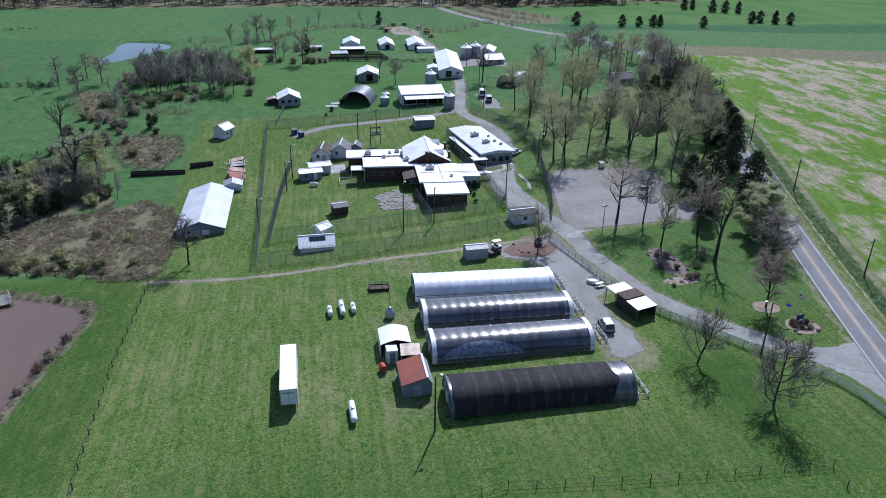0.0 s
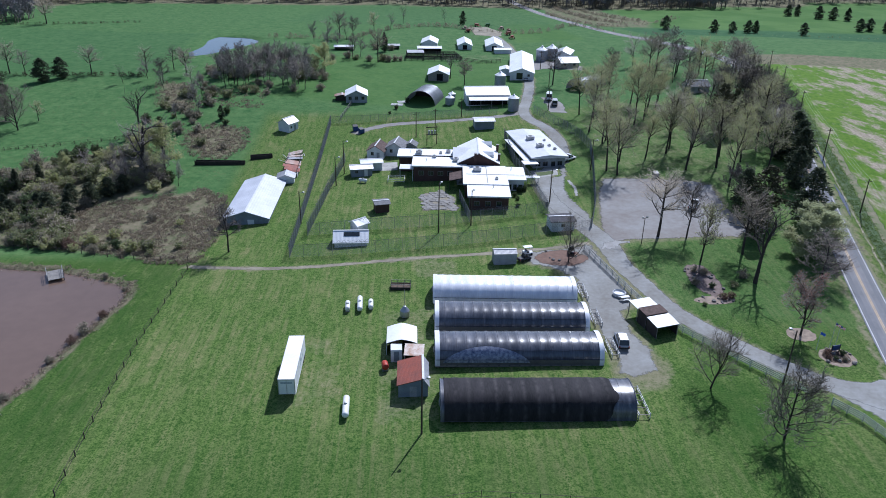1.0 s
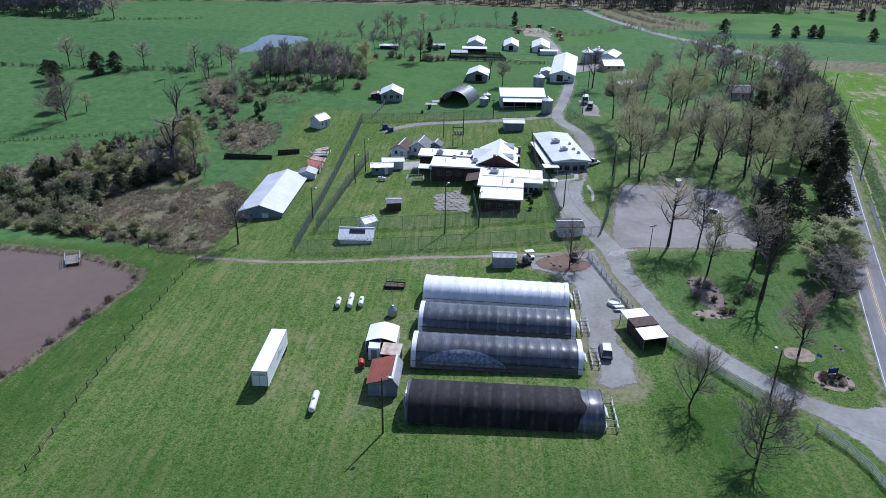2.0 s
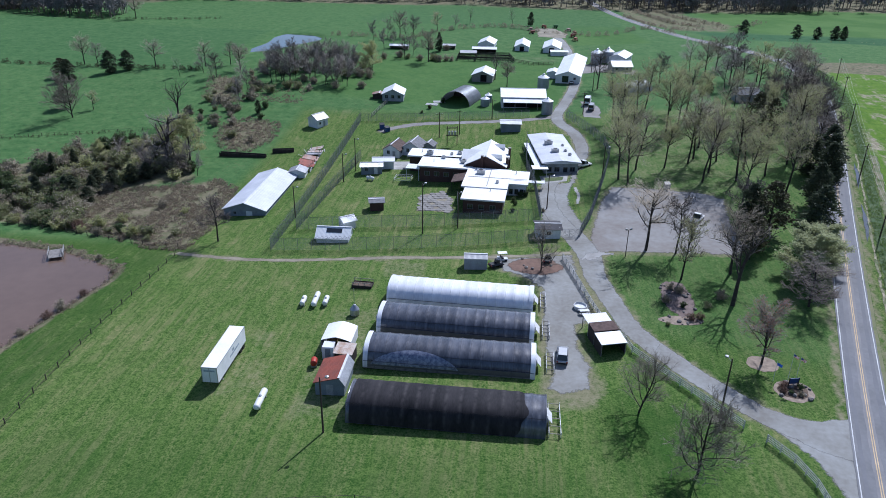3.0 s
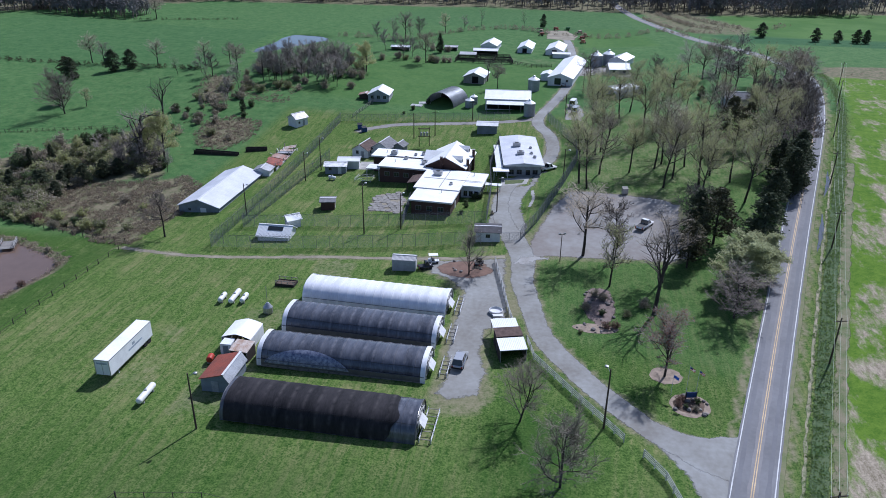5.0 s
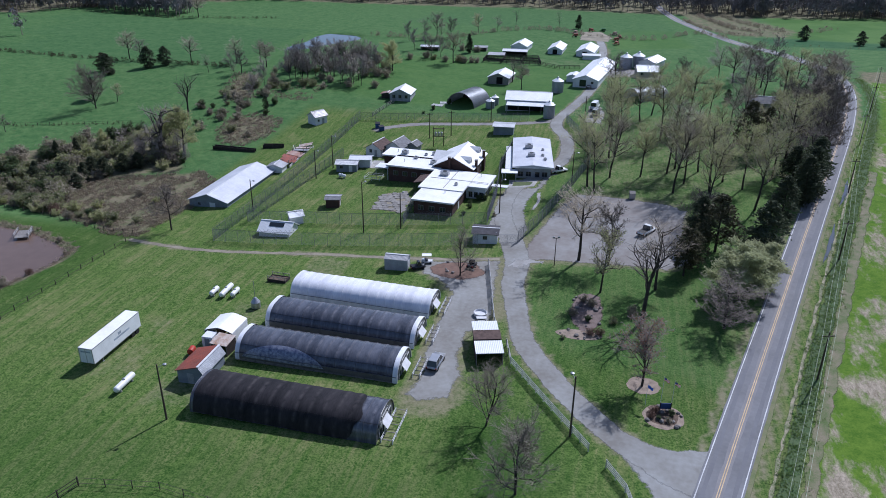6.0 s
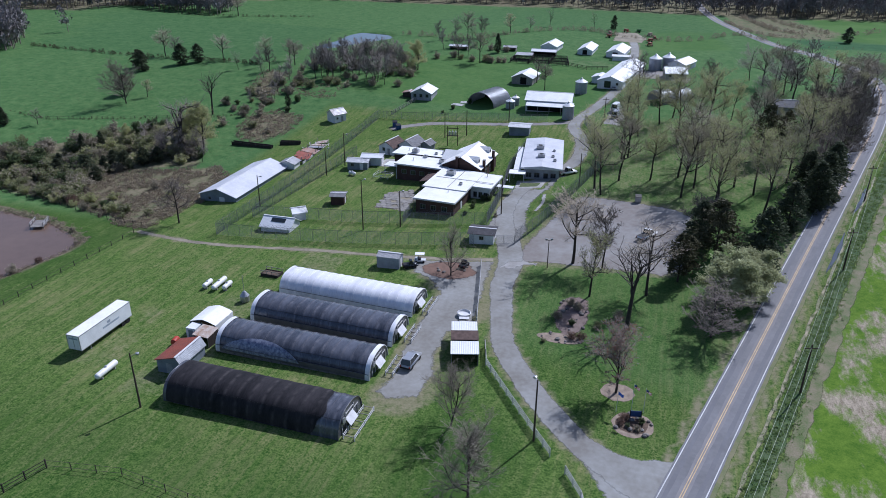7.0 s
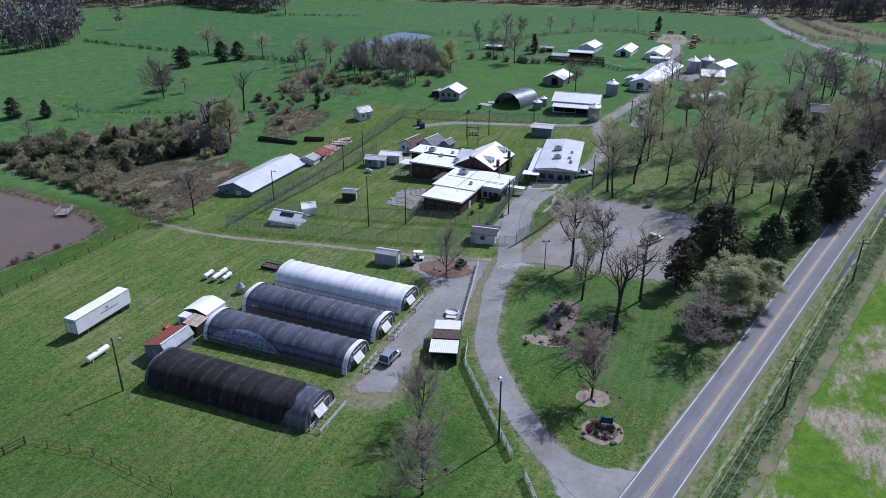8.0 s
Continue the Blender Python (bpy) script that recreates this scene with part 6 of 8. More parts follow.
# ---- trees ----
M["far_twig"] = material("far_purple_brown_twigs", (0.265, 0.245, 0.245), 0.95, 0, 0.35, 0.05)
def tubes(segs):
    """One mesh of tapering tubes, from (p0, p1, r0, r1, sides); sides 1: a sliver."""
    verts, faces = [], []
    for p0, p1, r0, r1, sides in segs:
        d = p1 - p0
        if d.length < 1e-4:
            continue
        d.normalize()
        u = d.cross(Vector((0.31, 0.93, 0.17))).normalized()
        v = d.cross(u)
        k = len(verts)
        if sides == 1:
            verts += [tuple(p0 + v * r0), tuple(p0 - v * r0), tuple(p1)]
            faces.append((k, k + 1, k + 2))
            continue
        for p, r in ((p0, r0), (p1, r1)):
            for i in range(sides):
                a = 2 * math.pi * i / sides
                verts.append(tuple(p + (u * math.cos(a) + v * math.sin(a)) * r))
        for i in range(sides):
            j = (i + 1) % sides
            faces.append((k + i, k + j, k + sides + j, k + sides + i))
    return verts, faces


def mesh_object(name, verts, faces, mat, parent, label="", smooth=True):
    me = bpy.data.meshes.new(name)
    me.from_pydata(verts, [], faces)
    if smooth:
        me.shade_smooth()
    me.materials.append(M[mat])
    ob = new(name, me)
    ob.parent = parent
    return tagged(ob, label)


def grow(rnd, h, spread, bare, limbs, twigs, up=0.5, wander=0.12, girth=0.03, sprigs=2, limb=0.62, sprig=0.026):
    """Segments of a broadleaf tree: thick ones, fine ones, and the twigs' ends."""
    thick, fine, tips = [], [], []

    def side(d, angle):
        a = rnd.uniform(0, 2 * math.pi)
        o = Vector((math.cos(a), math.sin(a), rnd.uniform(-0.2, 0.4)))
        o = (o - d * o.dot(d)).normalized()
        return (d * math.cos(angle) + o * math.sin(angle)).normalized()

    def shoot(p, d, length, r, level):
        n = {0: 9, 1: 5, 2: 3, 3: 1}[level]
        pts = [(p.copy(), d.copy(), r)]
        for i in range(n):
            w = wander * (0.4 if level == 0 else 1.0)
            d = (d + Vector((rnd.gauss(0, w), rnd.gauss(0, w), rnd.gauss(0, w) + (0.05 if level else 0.06)))).normalized()
            q = p + d * (length / n)
            r1 = r * (0.91 if level == 0 else 0.87) if i < n - 1 else r * 0.5
            (thick if level < 2 else fine).append((p, q, r, r1, (7, 5, 3)[level]) if level < 3 else (p, q, r * 1.4, 0, 1))
            p, r = q, r1
            pts.append((p.copy(), d.copy(), r))
        if level == 3:
            tips.append((p, d))
            for _ in range(sprigs):
                b = pts[0][0].lerp(p, rnd.uniform(0.3, 1.0))
                fine.append((b, b + (d + Vector((rnd.gauss(0, 0.7), rnd.gauss(0, 0.7), rnd.gauss(0.1, 0.6)))).normalized() * length * rnd.uniform(0.4, 0.85), sprig, 0, 1))
            return
        count = (limbs, 7, twigs)[level]
        for k in range(count):
            t = (bare + (1 - bare) * (k + rnd.random()) / count) if level == 0 else (0.15 + 0.85 * (k + rnd.random()) / count)
            i = min(int(t * n), n - 1)
            q0, q1 = pts[i], pts[i + 1]
            f = t * n - i
            at = q0[0].lerp(q1[0], f)
            angle = radians(rnd.uniform(35, 70)) * (1.0 if level else spread)
            dd = side(q0[1], angle)
            dd = (dd + Vector((0, 0, up * (0.6 if level else 0.35)))).normalized()
            ln = length * ((limb - limb * 0.5 * max(0, t - bare)) if level == 0 else 0.48) * rnd.uniform(0.75, 1.15)
            shoot(at, dd, ln, max(q0[2] * (0.56 if level == 0 else 0.6), 0.022), level + 1)

    shoot(Vector((0, 0, -0.2)), Vector((rnd.uniform(-0.04, 0.04), rnd.uniform(-0.04, 0.04), 1)).normalized(), h * 0.86, h * girth, 0)
    return thick, fine, tips


def leaves(rnd, tips, each, size, reach):
    verts, faces = [], []
    for p, d in tips:
        for _ in range(each):
            c = p - d * rnd.uniform(0, reach) + Vector((rnd.gauss(0, reach * 0.25), rnd.gauss(0, reach * 0.25), rnd.gauss(0, reach * 0.25)))
            a = Vector((rnd.gauss(0, 1), rnd.gauss(0, 1), rnd.gauss(0, 1))).normalized()
            b = a.cross(Vector((rnd.gauss(0, 1), rnd.gauss(0, 1), rnd.gauss(0, 1)))).normalized()
            s = size * rnd.uniform(0.6, 1.3)
            k = len(verts)
            verts += [tuple(c + a * s * 1.2), tuple(c + b * s * 0.75 - a * s * 0.6), tuple(c - b * s * 0.75 - a * s * 0.6)]
            faces.append((k, k + 1, k + 2))
    return verts, faces


def broadleaf(seed, h, spread=0.9, bare=0.3, limbs=11, twigs=6, up=0.5, leaf=None, each=2, size=0.13, reach=0.8, twig="twig", girth=0.02, wander=0.12, name="tree", sprigs=2, limb=0.62, sprig=0.026):
    rnd = random.Random(seed)
    ob = new(name)
    thick, fine, tips = grow(rnd, h, spread, bare, limbs, twigs, up, wander, girth, sprigs, limb, sprig)
    mesh_object("trunk", *tubes(thick), "bark", ob)
    crown = mesh_object("crown", *tubes(fine), twig, ob)
    if leaf:
        mesh_object("foliage", *leaves(rnd, tips, each, size, reach), leaf, crown, smooth=False)
    return ob


def conifer(seed, h, width, mat="needles", name="tree", low=0.05, taper=2.2, boughs=120, blob=0.30):
    """A cedar: a trunk, and ragged boughs of many small drooping sprays."""
    rnd = random.Random(seed)
    ob = new(name)
    mesh_object("trunk", *tubes([(Vector((0, 0, -0.2)), Vector((0, 0, h * 0.9)), h * 0.022, h * 0.004, 6)]), "bark", ob)
    verts, faces = [], []
    for b in range(boughs):
        t = ((b + rnd.random()) / boughs) ** 1.1
        z, a = h * (low + (1 - low) * t), rnd.uniform(0, 2 * math.pi)
        prof = (1 - t ** taper) ** 0.6 * min(1.0, 0.6 + t * 2.0)
        reach = max(0.25, width / 2 * prof * rnd.uniform(0.55, 1.12))
        side = Vector((-math.sin(a), math.cos(a), 0))
        for _ in range(30):
            u = rnd.random() ** 0.5
            fan = 0.22 * reach * u + 0.12
            c = Vector((math.cos(a) * reach * u, math.sin(a) * reach * u, z + reach * u * (0.32 - 0.42 * u))) + side * rnd.gauss(0, fan) + Vector((0, 0, rnd.gauss(0, 0.16)))
            o = (Vector((math.cos(a), math.sin(a), rnd.uniform(-0.6, 0.7))) + side * rnd.gauss(0, 0.5)).normalized()
            q = o.cross(Vector((rnd.gauss(0, 1), rnd.gauss(0, 1), rnd.gauss(0, 1)))).normalized()
            k, ln, wd = len(verts), blob * rnd.uniform(0.6, 1.3), blob * rnd.uniform(0.3, 0.6)
            verts += [tuple(c - o * ln * 0.4 + q * wd), tuple(c + o * ln), tuple(c - o * ln * 0.4 - q * wd)]
            faces.append((k, k + 1, k + 2))
    mesh_object("crown", verts, faces, mat, ob, smooth=False)
    return ob


def shrub(seed, h, width, leaf, twig="twig", each=3, stems=12, name="shrub", size=0.17):
    rnd = random.Random(seed)
    ob = new(name)
    fine, tips = [], []
    for i in range(stems):
        a, q = rnd.uniform(0, 2 * math.pi), rnd.random() ** 0.6
        end = Vector((math.cos(a) * width / 2 * q, math.sin(a) * width / 2 * q, h * rnd.uniform(0.6, 1) * (1 - 0.4 * q)))
        p = Vector((rnd.gauss(0, width * 0.1), rnd.gauss(0, width * 0.1), -0.1))
        for k in range(3):
            e = p.lerp(end, 0.45) + Vector((rnd.gauss(0, 0.1), rnd.gauss(0, 0.1), 0.05)) * width * 0.3 if k < 2 else end
            fine.append((p, e, 0.05 * (1 - 0.28 * k), 0.036 * (1 - 0.28 * k), 3))
            for _ in range(4):
                d = Vector((rnd.gauss(0, 1), rnd.gauss(0, 1), rnd.uniform(-0.1, 1.2))).normalized()
                b = p.lerp(e, rnd.random())
                t = b + d * width * rnd.uniform(0.10, 0.24)
                t.z = max(t.z, 0.1)
                fine.append((b, t, 0.034, 0, 1))
                tips.append((t, d))
                for _ in range(2):
                    g = t + Vector((rnd.gauss(0, 1), rnd.gauss(0, 1), rnd.gauss(0.3, 1))).normalized() * width * 0.09
                    fine.append((t, g, 0.03, 0, 1))
            p = e
    stem = mesh_object("stem", *tubes(fine), twig, ob)
    if leaf:
        mesh_object("foliage", *leaves(rnd, tips, each, size, width * 0.17), leaf, stem, smooth=False)
    return ob


_TREES = {}


def plant(kind, x, y, h, rz=None, label="", category="tree", group="", wide=1.0):
    """A copy of the kind, h metres high, rooted at the ground."""
    make, h0, lab = KINDS[kind]
    if rz is None:
        rz = (x * 37.7 + y * 91.3) % 360
    s = h / h0
    m = pose(x, y, ground_z(x, y), 0, 0, rz) @ Matrix.Diagonal((s * wide, s * wide, s, 1))
    if kind not in _TREES:
        ob = _TREES[kind] = make()
        ob.matrix_basis = m
    else:
        src = _TREES[kind]
        keep = src.scale.copy()
        src.scale = (1, 1, 1)
        ob = copy_thing(src, m)
        src.scale = keep
        ob.name = src.name
    return tagged(ob, label or lab, category, group)


KINDS = {
    "bare_a": (lambda: broadleaf(11, 12, 1.25, 0.38, 16, 7, 0.22, sprigs=5, girth=0.021, limb=0.44, twig="olive_twig"), 12, "bare grey-brown tree with a rounded twiggy crown"),
    "bare_b": (lambda: broadleaf(12, 12, 1.1, 0.36, 14, 6, 0.3, girth=0.02, sprigs=5, limb=0.44, wander=0.16), 12, "bare grey-brown tree with crooked limbs"),
    "bare_c": (lambda: broadleaf(13, 12, 1.1, 0.3, 13, 6, 0.35, limb=0.42, sprigs=4, leaf="leaf_spring", each=3, size=0.11, twig="olive_twig"), 12, "nearly bare tree with the first pale buds"),
    "wood_a": (lambda: broadleaf(14, 12, 1.0, 0.22, 11, 5, 0.45, sprigs=4, girth=0.012, limb=0.42, sprig=0.05, twig="wood_twig"), 12, "bare brown woodland tree with fine twigs"),
    "wood_b": (lambda: broadleaf(15, 12, 0.95, 0.26, 11, 5, 0.5, sprigs=4, girth=0.012, limb=0.40, sprig=0.05, twig="wood_twig"), 12, "slender bare woodland tree"),
    "low_a": (lambda: broadleaf(21, 9, 1.1, 0.10, 15, 8, 0.5, girth=0.016, sprigs=9, sprig=0.012, twig="lawn_twig"), 9, "small bare many-limbed tree on the lawn"),
    "low_b": (lambda: broadleaf(22, 9, 1.0, 0.12, 14, 8, 0.65, girth=0.016, sprigs=9, sprig=0.012, twig="lawn_twig"), 9, "small bare vase-shaped tree on the lawn"),
    "tall_a": (lambda: broadleaf(31, 20, 1.15, 0.42, 16, 6, 0.3, leaf="leaf_spring", each=6, size=0.12, reach=1.4, girth=0.0165, sprigs=1, limb=0.38, twig="olive_twig"), 20, "tall thin-trunked tree with sparse yellow-green spring leaves"),
    "tall_b": (lambda: broadleaf(32, 20, 1.2, 0.38, 16, 6, 0.25, leaf="leaf_spring", each=4, size=0.12, reach=1.4, girth=0.018, sprigs=2, limb=0.40, twig="olive_twig", wander=0.15), 20, "tall tree with a thin veil of spring leaves"),
    "tall_c": (lambda: broadleaf(33, 20, 1.2, 0.36, 16, 7, 0.25, girth=0.018, sprigs=2, limb=0.42, wander=0.17, twig="olive_twig"), 20, "tall bare tree with a dark trunk and crooked limbs"),
    "red": (lambda: broadleaf(41, 11, 0.85, 0.2, 16, 7, 0.65, leaf="leaf_red", each=5, size=0.06, reach=0.5, girth=0.016, sprigs=6, limb=0.52, twig="pale_twig"), 11, "small red-budding maple tree with grey twigs"),
    "pale": (lambda: broadleaf(42, 10, 1.15, 0.05, 17, 6, 0.3, leaf="leaf_pale", each=46, size=0.13, reach=1.0, sprigs=0, limb=0.5), 10, "broad pale-green leafing tree beside the road"),
    "dense": (lambda: broadleaf(43, 9, 1.2, 0.08, 18, 7, 0.4, sprigs=5, sprig=0.03, girth=0.018), 9, "dense dark bushy bare tree"),
    "snag": (lambda: broadleaf(44, 14, 0.8, 0.45, 8, 1, 0.3, girth=0.03, sprigs=0, wander=0.2), 14, "dead grey tree with broken limbs"),
    "gnarled": (lambda: broadleaf(46, 14, 1.2, 0.42, 9, 2, 0.35, girth=0.036, sprigs=1, wander=0.26, limb=0.55, twig="pale_twig"), 14, "old gnarled grey tree with bare broken limbs"),
    "willow": (lambda: broadleaf(45, 11, 1.1, 0.2, 13, 6, 0.3, leaf="leaf_spring", each=12, size=0.14, reach=1.1, sprigs=1, limb=0.5, twig="olive_twig"), 11, "yellow-green budding willow tree"),
    "cedar_a": (lambda: conifer(51, 9, 5.2, taper=2.6), 9, "dark green bushy cedar tree"),
    "cedar_b": (lambda: conifer(52, 9, 4.0, taper=1.7), 9, "dark narrow evergreen cedar tree"),
    "cedar_c": (lambda: conifer(53, 8, 5.6, "needles_warm", low=0.22, taper=2.4, boughs=70), 8, "ragged brownish-green evergreen tree"),
    "shrub_a": (lambda: shrub(61, 2.4, 3.6, "scrub_leaf", each=9, size=0.125, twig="olive_twig"), 2.4, "olive-leaved wild shrub in the thicket"),
    "shrub_b": (lambda: shrub(62, 2.4, 3.8, "grey_scrub", "olive_twig", 5, 16, size=0.12), 2.4, "bare tangled grey-brown shrub"),
    "shrub_c": (lambda: shrub(63, 2.6, 2.8, "scrub_dark", each=16, size=0.13), 2.6, "dark evergreen shrub with dense needles"),
    "shrub_y": (lambda: shrub(64, 2.4, 3.2, "leaf_spring", each=12, size=0.12, twig="olive_twig"), 2.4, "yellow-green shrub coming into leaf"),
    "shrub_r": (lambda: shrub(65, 2.4, 3.2, "leaf_rusty", "red_twig", 4, 16, size=0.12), 2.4, "reddish-brown bare wild shrub"),
}


def build_trees():
    lawn = "bare trees on the front lawn"
    plant("low_a", 69.6, 83.2, 11.5, 40, group=lawn, wide=1.1)
    plant("low_b", 63.4, 95.4, 10.0, 10, group=lawn, wide=1.0)
    plant("low_a", 49.5, 140.2, 9.5, 200, "bare spreading tree over a brown mulch bed", wide=1.1)
    plant("red", 85.2, 110.1, 11.0, 0, "red-budding maple in a ring of pale mulch", wide=1.2)
    plant("snag", 85.1, 129.0, 15.0, 30, "dead grey trunk with broken limb stubs")
    plant("bare_c", 77.4, 138.5, 14.0, 90, wide=0.8)
    plant("bare_a", 72.3, 151.5, 16.0, 0, wide=1.05)
    plant("bare_b", 78.4, 150.2, 13.5, 120, wide=0.8)
    plant("bare_a", 87.6, 141.3, 14.5, 200, wide=1.0)
    plant("cedar_c", 93.0, 148.0, 10.0, 0, "dark ragged evergreen tree at the parking lot")
    plant("pale", 102.5, 140.0, 10.5, 0, wide=1.45)
    plant("pale", 106.5, 146.0, 9.0, 70, wide=1.3)
    plant("dense", 99.0, 129.5, 9.5, 0, wide=1.35)
    for x, y, h, k in ((108, 154.5, 13.5, "cedar_a"), (99.8, 159.5, 12.5, "cedar_c"), (96.6, 163.5, 10.5, "cedar_a"), (97.5, 169.5, 9, "dense"), (114.6, 175, 11, "cedar_a"), (121.0, 186, 12, "cedar_a"), (123.5, 192, 12, "cedar_a"), (120, 196, 11, "cedar_a"), (126, 200, 12, "cedar_a"), (94.5, 151.5, 8, "cedar_c")):
        plant(k, x, y, h, group="evergreens along the road", wide=1.15)
    park = "tall trees of the park"
    for i, (x, y) in enumerate(((75.4, 253), (74.2, 232), (75.7, 219.5), (71.2, 195.5), (73.2, 191.5), (94.5, 240), (91.3, 206), (93.5, 210), (95.3, 198.5), (101, 192), (99.3, 178.5), (117, 203.5), (76.6, 202.5), (78.4, 244), (84.2, 258), (90.2, 236), (100.2, 229), (104.8, 200), (109, 195), (110.2, 182), (77.2, 222), (120.9, 212), (110, 228), (108, 240), (118, 232), (102, 252), (128, 226), (112, 254), (124, 246), (131, 238), (96, 262), (118, 264), (97, 220), (106, 262), (88, 266), (84.5, 203.4), (126, 252), (92.4, 191.7), (99.3, 207.3), (98.2, 249.6), (130, 268), (136, 262))):
        plant(("tall_a", "tall_b", "tall_c", "tall_a", "tall_b")[i % 5], x, y, (17, 19, 16, 20, 18, 15)[i % 6] * (0.68 if x > 99 and y > 228 else 1.0), group=park, wide=(0.95, 0.85, 1.05)[i % 3])
    for x, y, h in ((112.5, 221.5, 15), (117.3, 222.1, 13)):
        plant("cedar_c", x, y, h, label="tall ragged dark evergreen among the park trees", group=park, wide=0.85)
    plant("cedar_a", 114.0, 284.4, 4.2, label="small round dark evergreen on the lawn", wide=1.3)
    for x, y, h in ((126, 208, 12), (130.5, 219, 13), (134, 230, 13), (138, 242, 12), (128, 230, 12), (122, 214, 11), (132, 250, 12), (142, 256, 11), (128, 258, 12), (137, 254, 13), (134, 274, 12), (142, 270, 12)):
        plant("dense", x, y, h, group="dark bushy trees beside the road", wide=0.95)
    for i, (x, y) in enumerate(((119, 316), (128, 307), (115, 327), (133, 290), (134, 250), (127, 292), (138, 346), (144, 325), (150, 300), (141, 283), (137, 268), (147, 282), (126, 327.7), (124.7, 299.5), (120.4, 289), (135.7, 302.5), (146, 292), (150, 285), (151, 306), (145, 312))):
        plant(("bare_a", "bare_b", "wood_a", "bare_c")[i % 4], x, y, (14, 13, 14, 12)[i % 4], group="bare trees along the far road", wide=1.2)
    for x, y, h, k in ((74.0, 298.5, 16, "bare_b"), (32.6, 314, 9, "snag"), (38, 303, 10, "bare_a"), (0.8, 341.4, 14, "bare_a"), (2.9, 366.5, 9, "cedar_b"), (-11.2, 347.5, 10, "bare_b"), (-8, 352, 9, "wood_a"), (48, 470, 8, "cedar_a"), (99, 305, 12, "bare_b")):
        plant(k, x, y, h)
    for x, y, h, k in ((5.6, 343.6, 3.2, "shrub_b"), (2.6, 345, 3.6, "shrub_a"), (8.6, 345.4, 2.8, "shrub_b"), (-3.2, 343.2, 3, "shrub_b"), (-13.4, 348, 3.4, "shrub_b"), (-9.6, 345.6, 2.6, "shrub_a"), (11, 346.4, 2.4, "shrub_b"), (6.4, 371, 3, "shrub_b"), (-2, 372, 3.4, "shrub_b"), (14.4, 276.6, 2.2, "shrub_c"), (10.5, 268.5, 1.8, "shrub_c"), (8.2, 262.8, 1.2, "shrub_c")):
        plant(k, x, y, h, category="shrub", group="brush round the far yard")
    plant("bare_b", -25.7, 154, 11.5, 80, "bare dark tree beside the long metal barn")
    plant("gnarled", -62, 206.5, 19, 20, "old gnarled bare tree rising from the thicket", wide=1.1)
    plant("willow", -57, 210, 14.5, 0, wide=1.2)
    plant("willow", -64, 214, 11, 90, wide=1.1)
    plant("snag", -74.5, 241.5, 14, 60, "dead forked grey tree in the pasture")
    plant("bare_a", -202.8, 463, 14, 0, "broad bare tree at the far pasture hedge", wide=1.3)
    plant("low_a", -115.5, 244.5, 15, 0, "lone broad bare tree in the pasture", wide=1.1)
    for x, y, h, k in ((-144.5, 291, 9, "cedar_a"), (-134.5, 306, 9.5, "cedar_a"), (-129.5, 312, 8.5, "cedar_a"), (-151, 297, 8, "cedar_c"), (-119.5, 318, 12, "bare_a"), (-156, 323, 13, "bare_a"), (-149, 322, 10, "bare_b"), (-147.6, 202, 7.5, "cedar_a"), (-138.2, 208, 6.5, "cedar_b"), (-128, 213, 6, "bare_b"), (-122.5, 187, 8, "bare_b"), (-124, 254, 8, "cedar_c"), (-113, 254, 7, "bare_c")):
        plant(k, x, y, h, group="scattered pasture trees", wide=1.5 if k.startswith("cedar") else 1.1)
    for x, y, h, k in ((194.9, 439, 9, "cedar_a"), (206, 439, 8, "cedar_a"), (216, 440, 9, "cedar_a"), (221, 441, 9, "cedar_b"), (250, 440, 9, "cedar_a"), (170, 452, 10, "cedar_a"), (296, 554, 10, "cedar_a"), (304, 556, 10, "cedar_b"), (312, 540, 11, "cedar_a"), (320, 535, 11, "cedar_a"), (328, 530, 11, "cedar_b"), (304, 473, 10, "cedar_a"), (312, 476, 10, "cedar_a"), (320, 470, 11, "cedar_b"), (330, 468, 10, "cedar_a")):
        plant(k, x, y, h * 0.8, group="evergreens in the far fields", wide=1.5)
    rnd = random.Random(77)
    wood = "woodland beside the far pond"
    n = 0
    poly = [(-60, 288), (-24, 290), (-22, 314), (-36, 326), (-58, 328), (-64, 308)]
    while n < 62:
        x, y = rnd.uniform(-72, -18), rnd.uniform(286, 346)
        if inside(poly, np.array(x), np.array(y)) < 0:
            plant(rnd.choice(("wood_a", "wood_b")), x, y, rnd.uniform(8, 12.5), group=wood, wide=rnd.uniform(0.95, 1.2))
            n += 1
    for i in range(40):
        x, y = rnd.uniform(-70, -18), rnd.uniform(284, 345)
        plant(rnd.choice(("shrub_b", "shrub_b", "shrub_a")), x, y, rnd.uniform(2.5, 4.5), category="shrub", group="brush under the wood")
    plant("willow", -21, 318, 12, 0, "yellow-green willow at the edge of the wood", wide=1.1)
    n = 0
    while n < 165:
        x, y = rnd.uniform(-126, -48), rnd.uniform(156, 230)
        if inside(THICKET, np.array(x), np.array(y)) < 0:
            k = rnd.choice(("shrub_a", "shrub_b", "shrub_c", "shrub_a", "shrub_b", "shrub_a", "shrub_c", "shrub_y", "shrub_a", "shrub_c", "shrub_c", "shrub_b"))
            plant(k, x, y, rnd.uniform(2.2, 5.2), category="shrub", group="thicket above the pond", wide=rnd.uniform(0.8, 1.3))
            n += 1
